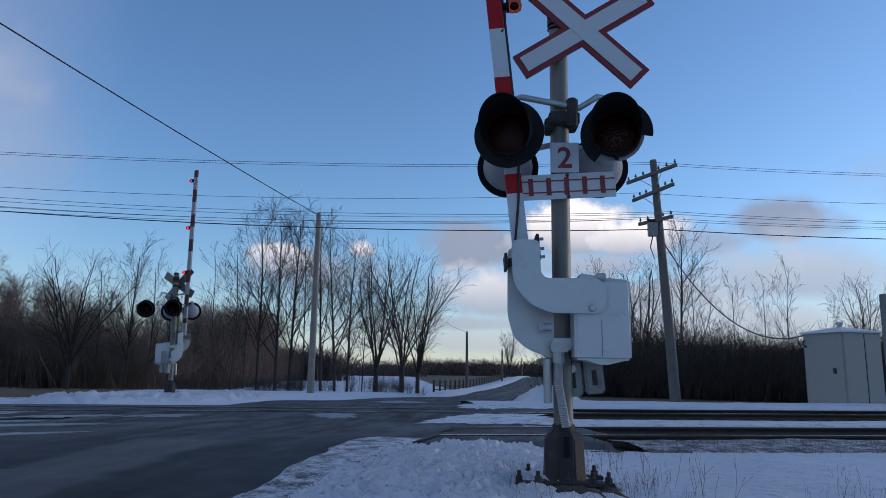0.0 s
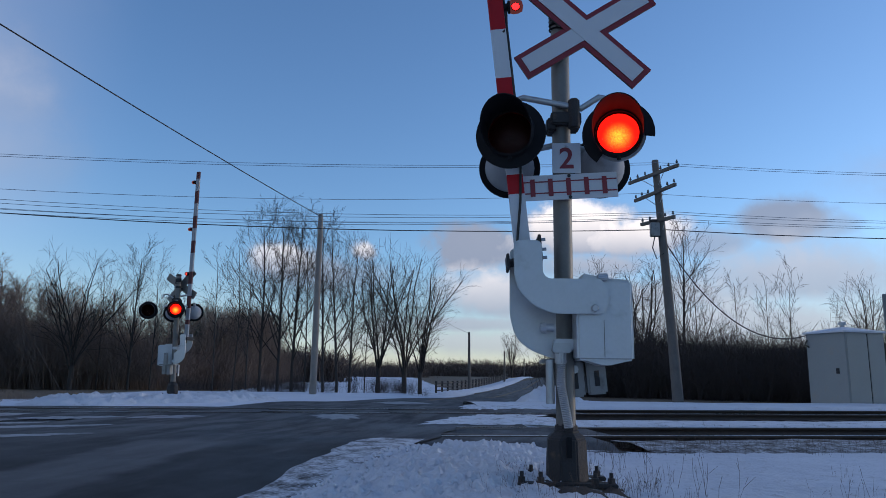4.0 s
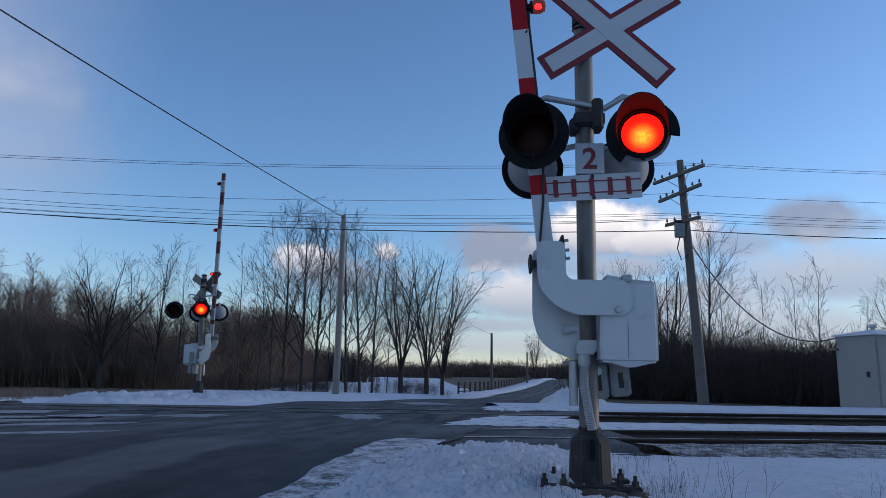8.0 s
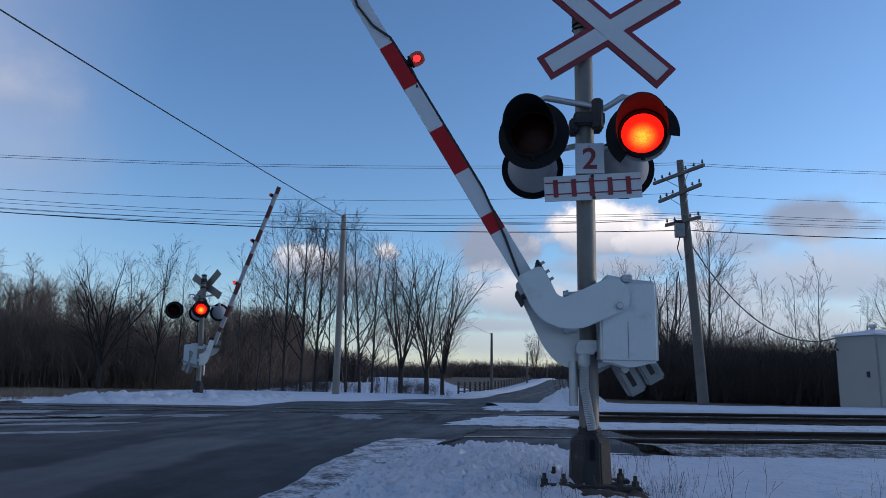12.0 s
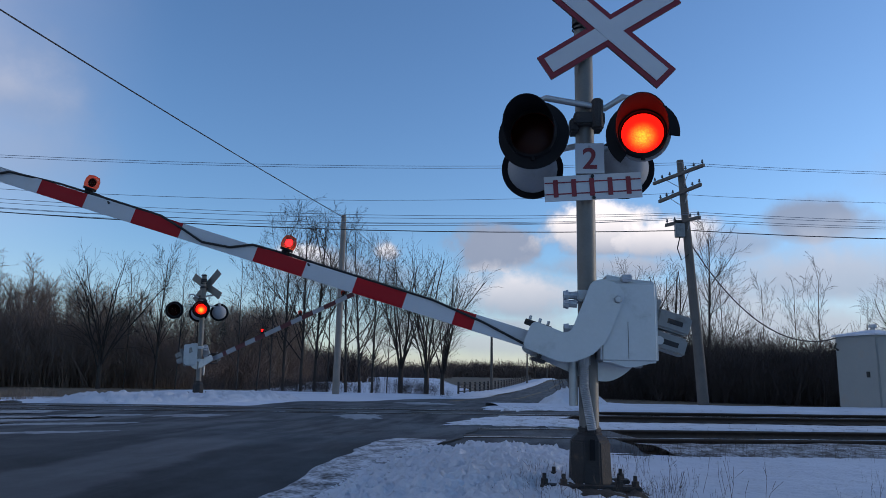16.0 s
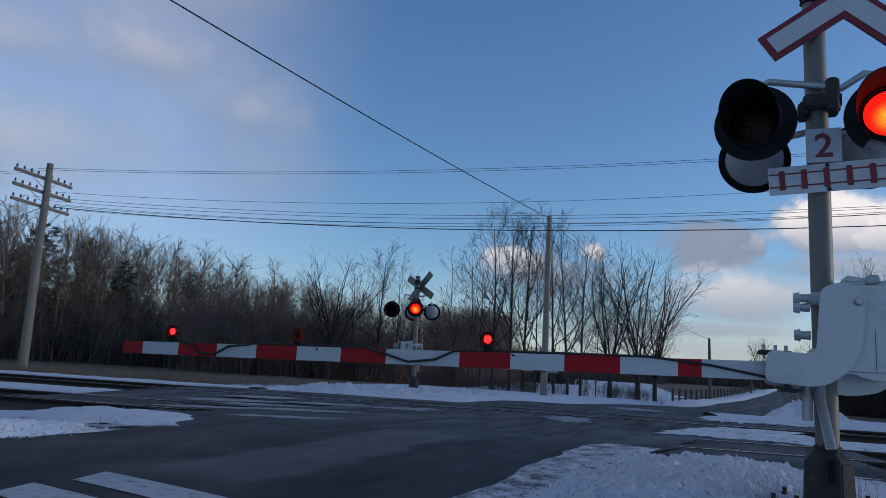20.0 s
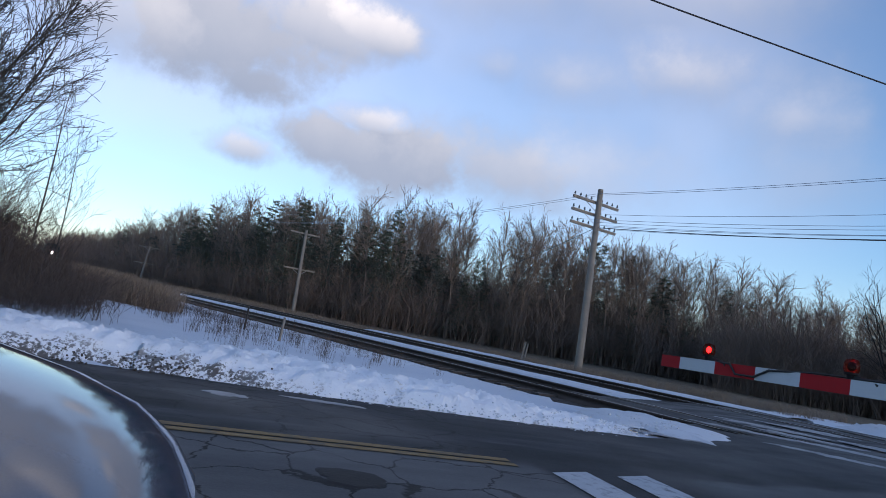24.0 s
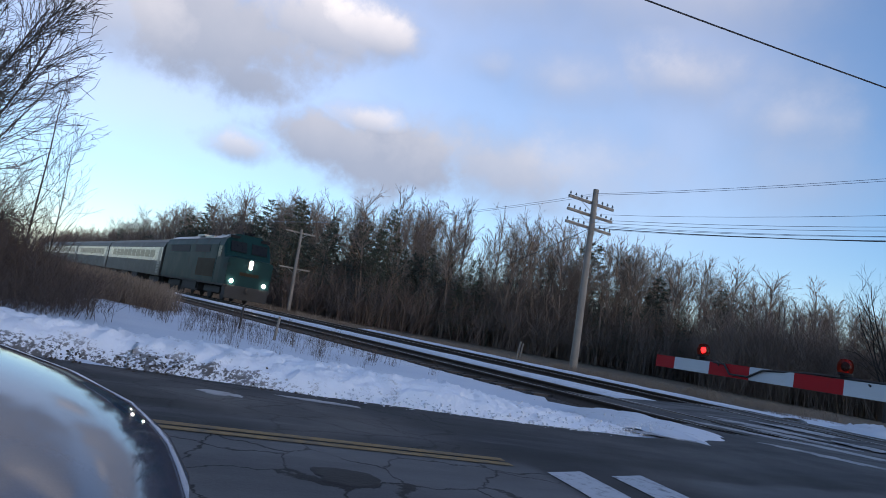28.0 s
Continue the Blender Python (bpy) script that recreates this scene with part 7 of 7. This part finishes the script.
def build_car():
    paint = bpy.data.materials.new("blue_grey_car_paint")
    paint.use_nodes = True
    n = Nodes(paint.node_tree)
    pos = n.add("ShaderNodeTexCoord").outputs["Object"]
    fl = n.noise(pos, 300.0, 2.0)
    b = n.add("ShaderNodeBsdfPrincipled", {"Base Color": n.mix(fl, (0.05, 0.065, 0.10), (0.07, 0.09, 0.13)), "Metallic": 0.1, "Roughness": n.math("MULTIPLY_ADD", n.noise(pos, 3.0), 0.03, 0.03), "Specular IOR Level": 0.28, "Coat Weight": 0.03, "Coat Roughness": 0.02})
    n.add("ShaderNodeOutputMaterial", {0: b.outputs[0]})
    glass = material("tinted_car_glass", (0.02, 0.025, 0.028), 0.04, vary=0.05)
    chrome = material("chrome_trim", (0.7, 0.7, 0.72), 0.12, 1.0, vary=0.03)
    lampg = material("headlamp_plastic", (0.10, 0.11, 0.12), 0.1, 0.2, vary=0.05)
    # x: back along the car from its nose; y: across; built about its middle line
    m = Matrix.Translation(on_road(0.05, 1.34, -0.11)) @ pose(0, 0, 0, 0, 0, 80)
    t = thing("parked_car", m, "parked blue-grey sedan with a glossy hood beside the road", "car")
    # side outline: (x, belt height, half width at belt)
    stations = [(0.00, 0.30, 0.50, 0.55), (0.06, 0.26, 0.56, 0.66), (0.16, 0.22, 0.615, 0.76), (0.32, 0.20, 0.665, 0.83), (0.55, 0.19, 0.715, 0.87), (0.9, 0.19, 0.775, 0.89), (1.3, 0.19, 0.83, 0.90), (1.7, 0.19, 0.88, 0.90),
                (2.4, 0.19, 0.91, 0.90), (3.2, 0.19, 0.93, 0.90), (3.9, 0.20, 0.93, 0.89), (4.3, 0.24, 0.91, 0.85), (4.55, 0.30, 0.86, 0.76), (4.62, 0.40, 0.75, 0.66)]
    def ring(x, z0, z1, w):
        out = []
        for k in range(-8, 9):
            f = k / 8
            crown = 0.045 * (1 - f * f)
            out.append((-x, f * (w - 0.07), z1 + crown - 0.02 * abs(f) ** 6))
        side = [(-x, w - 0.02, z1 - 0.05), (-x, w, z1 - 0.16), (-x, w, (z0 + z1) / 2 - 0.05), (-x, w - 0.02, z0 + 0.08), (-x, w - 0.08, z0)]
        return out[::-1][:0] + out + side + [(a, -b_, c) for a, b_, c in side[::-1]]
    rings = [ring(*s) for s in stations]
    k = len(rings[0])
    verts = [p for r in rings for p in r]
    faces = [tuple(range(k)), tuple(range((len(rings) - 1) * k, len(rings) * k))[::-1]]
    for i in range(len(rings) - 1):
        faces += [(i * k + j, i * k + (j + 1) % k, (i + 1) * k + (j + 1) % k, (i + 1) * k + j) for j in range(k)]
    body = part("body", Geo().add(verts, faces), paint, t, shade=True)
    # cabin
    cab = [(1.55, 0.86, 0.80), (2.25, 1.36, 0.62), (2.6, 1.43, 0.60), (3.2, 1.42, 0.60), (3.75, 1.28, 0.62), (4.2, 0.94, 0.74)]
    cv, cf = [], []
    for x, z, w in cab:
        cv += [(-x, -w, z), (-x, w, z)]
    lo = [(-x, sgn * 0.84, 0.88) for x, z, w in cab for sgn in (-1, 1)]
    roof = Geo().add(cv[2:10], [(0, 1, 3, 2), (2, 3, 5, 4), (4, 5, 7, 6)])
    part("windshield", Geo().add([(-1.55, -0.80, 0.86), (-1.55, 0.80, 0.86), (-2.25, 0.62, 1.36), (-2.25, -0.62, 1.36)], [(0, 1, 2, 3)]), glass, t, "windshield")
    part("rear_window", Geo().add([(-3.75, -0.62, 1.28), (-3.75, 0.62, 1.28), (-4.2, 0.74, 0.94), (-4.2, -0.74, 0.94)], [(0, 1, 2, 3)]), glass, t)
    part("roof", Geo().add([(x, y, z + dz) for dz in (0, -0.04) for x, y, z in cv[2:10]], [(0, 1, 3, 2), (2, 3, 5, 4), (4, 5, 7, 6), (8, 10, 11, 9), (10, 12, 13, 11), (12, 14, 15, 13), (0, 8, 9, 1), (6, 7, 15, 14), (0, 2, 10, 8), (2, 4, 12, 10), (4, 6, 14, 12), (1, 9, 11, 3), (3, 11, 13, 5), (5, 13, 15, 7)]), paint, t, shade=True)
    for sgn in (-1, 1):
        part("side_glass", Geo().add([(-1.62, sgn * 0.83, 0.90), (-2.28, sgn * 0.625, 1.34), (-3.2, sgn * 0.605, 1.40), (-3.72, sgn * 0.625, 1.26), (-4.1, sgn * 0.80, 0.93), (-2.9, sgn * 0.86, 0.91)], [(0, 1, 2, 3, 4, 5)]), glass, t)
        part("door_handle", Geo().box(-3.05, -2.88, sgn * 0.905 - 0.012, sgn * 0.905 + 0.012, 0.76, 0.79), chrome, t, bevel=0.004)
        part("mirror", Geo().box(-1.92, -1.74, sgn * 0.93 - 0.09, sgn * 0.93 + 0.09, 0.90, 1.03), paint, t, bevel=0.03)
        part("headlight", Geo().box(-0.30, -0.10, sgn * 0.50 - 0.13, sgn * 0.50 + 0.13, 0.40, 0.49), lampg, t, "clear headlamp", bevel=0.03)
        part("tail_light", Geo().box(-4.60, -4.48, sgn * 0.62 - 0.12, sgn * 0.62 + 0.12, 0.66, 0.80), RED, t, bevel=0.02)
        for x in (0.86, 3.60):
            wm = Matrix.Translation((-x, sgn * 0.80, 0.31)) @ pose(0, 0, 0, 90)
            wh = part("wheel", Geo().lathe([(0.20, -0.10), (0.29, -0.105), (0.315, -0.08), (0.315, 0.08), (0.29, 0.105), (0.20, 0.10)], 28, wm), RUBBER, t, "black tyre", shade=True)
            part("rim", Geo().lathe([(0.0, -0.06), (0.05, -0.07), (0.19, -0.085), (0.205, -0.10)], 20, wm).lathe([(0.0, 0.06), (0.05, 0.07), (0.19, 0.085), (0.205, 0.10)], 20, wm), GALV, wh, shade=True)
    part("grille", Geo().box(-0.06, 0.0, -0.42, 0.42, 0.36, 0.47), BLACK, t, bevel=0.015)
    part("bumper_lip", Geo().box(-0.22, 0.015, -0.62, 0.62, 0.22, 0.30), BLACK, t, bevel=0.03)


# ---- build ----
build_ground()
build_road()
build_track("track_near", NEAR_D, False, "near railway track on dark ballast")
build_track("track_far", FAR_D, True, "far railway track on dark ballast")
build_crossing()
build_snow()
build_slush()
build_poles()
SIGNALS = build_signals()
build_trees()
build_weeds()
SHELTER = build_bungalow()
build_fence()
LOCO, CARS = build_train()
build_car()

# ---- what moves ----
ARM1 = [(0, 85.1), (9.0, 85.0), (9.5, 80.0), (10, 76.1), (10.5, 72.1), (11, 68.1), (11.5, 64.2), (12, 60.2), (12.5, 56.2), (13.5, 47.2), (14.5, 36.6), (15, 30.2), (15.5, 23.5), (16, 17.5), (16.5, 10.2), (17, 4.5), (18, 1.9), (19, 0.8), (20.4, 0), (28, 0)]
ARM2 = [(0, 91.0), (9.0, 91.0), (9.5, 86.0), (10, 82.4), (10.5, 79.0), (11, 75.3), (12, 67.8), (12.5, 64.0), (13.7, 51.3), (15, 35.3), (16, 22.5), (17, 11.0), (18, 6.0), (19, 2.5), (20, 0.8), (21, 0), (28, 0)]


def flash_rows(base, phase):
    """Lit: the reflector faces its lens. Dark: it has turned its black back."""
    def at(deg):
        return base @ pose(0, 0, 0, 0, 0, deg)
    if phase == "off":
        return [(0, at(180)), (28, at(180))]
    step = 1 / 30
    if phase == "on":
        spans = [(0.27, 28)]
    elif phase == "L":
        spans = [(k + 0.27, k + 0.77) for k in range(28)]
    else:
        spans = [(k + 0.77, k + 1.27) for k in range(27)] + [(27.77, 28)]
    rows = [(0, at(180))]
    for a, b in spans:
        rows += [(a, at(180)), (a + step, at(120)), (a + 2 * step, at(60)), (a + 3 * step, at(0))]
        if b < 28:
            rows += [(b, at(0)), (b + step, at(60)), (b + 2 * step, at(120)), (b + 3 * step, at(180))]
    if rows[-1][0] < 28:
        rows.append((28, rows[-1][1]))
    return rows


def motions():
    for (t, arm, heads, arm_bulbs), angles, turn, lamps in zip(SIGNALS, (ARM1, [(s, a - 1.6) for s, a in ARM2]), (0, -39), (("R", "L", "on"), ("off", "R", "on"))):
        walk(arm, [(s, Matrix.Translation(PIVOT) @ pose(0, 0, 0, 0, 0, turn) @ pose(0, 0, 0, 0, a, 0)) for s, a in angles])
        for bulb, base, phase in heads:
            walk(bulb, flash_rows(base, phase))
        for (bulb, base), phase in zip(arm_bulbs, lamps):
            walk(bulb, flash_rows(base, phase))
    def along(s):
        p = on_track(s, FAR_D, 0.07)
        return Matrix.Translation(p) @ pose(0, 0, 0, 0, math.degrees(math.atan(GRADE)) * -1, 6)
    for k, ob in enumerate([LOCO] + CARS):
        back = 0 if k == 0 else 16.9 + 26.0 * (k - 1)
        rows = []
        for s in (0, 7, 14, 21, 24.5, 28):
            rows.append((s, along(42.4 + 33.3 * (28 - s) + back)))
        walk(ob, rows)


motions()
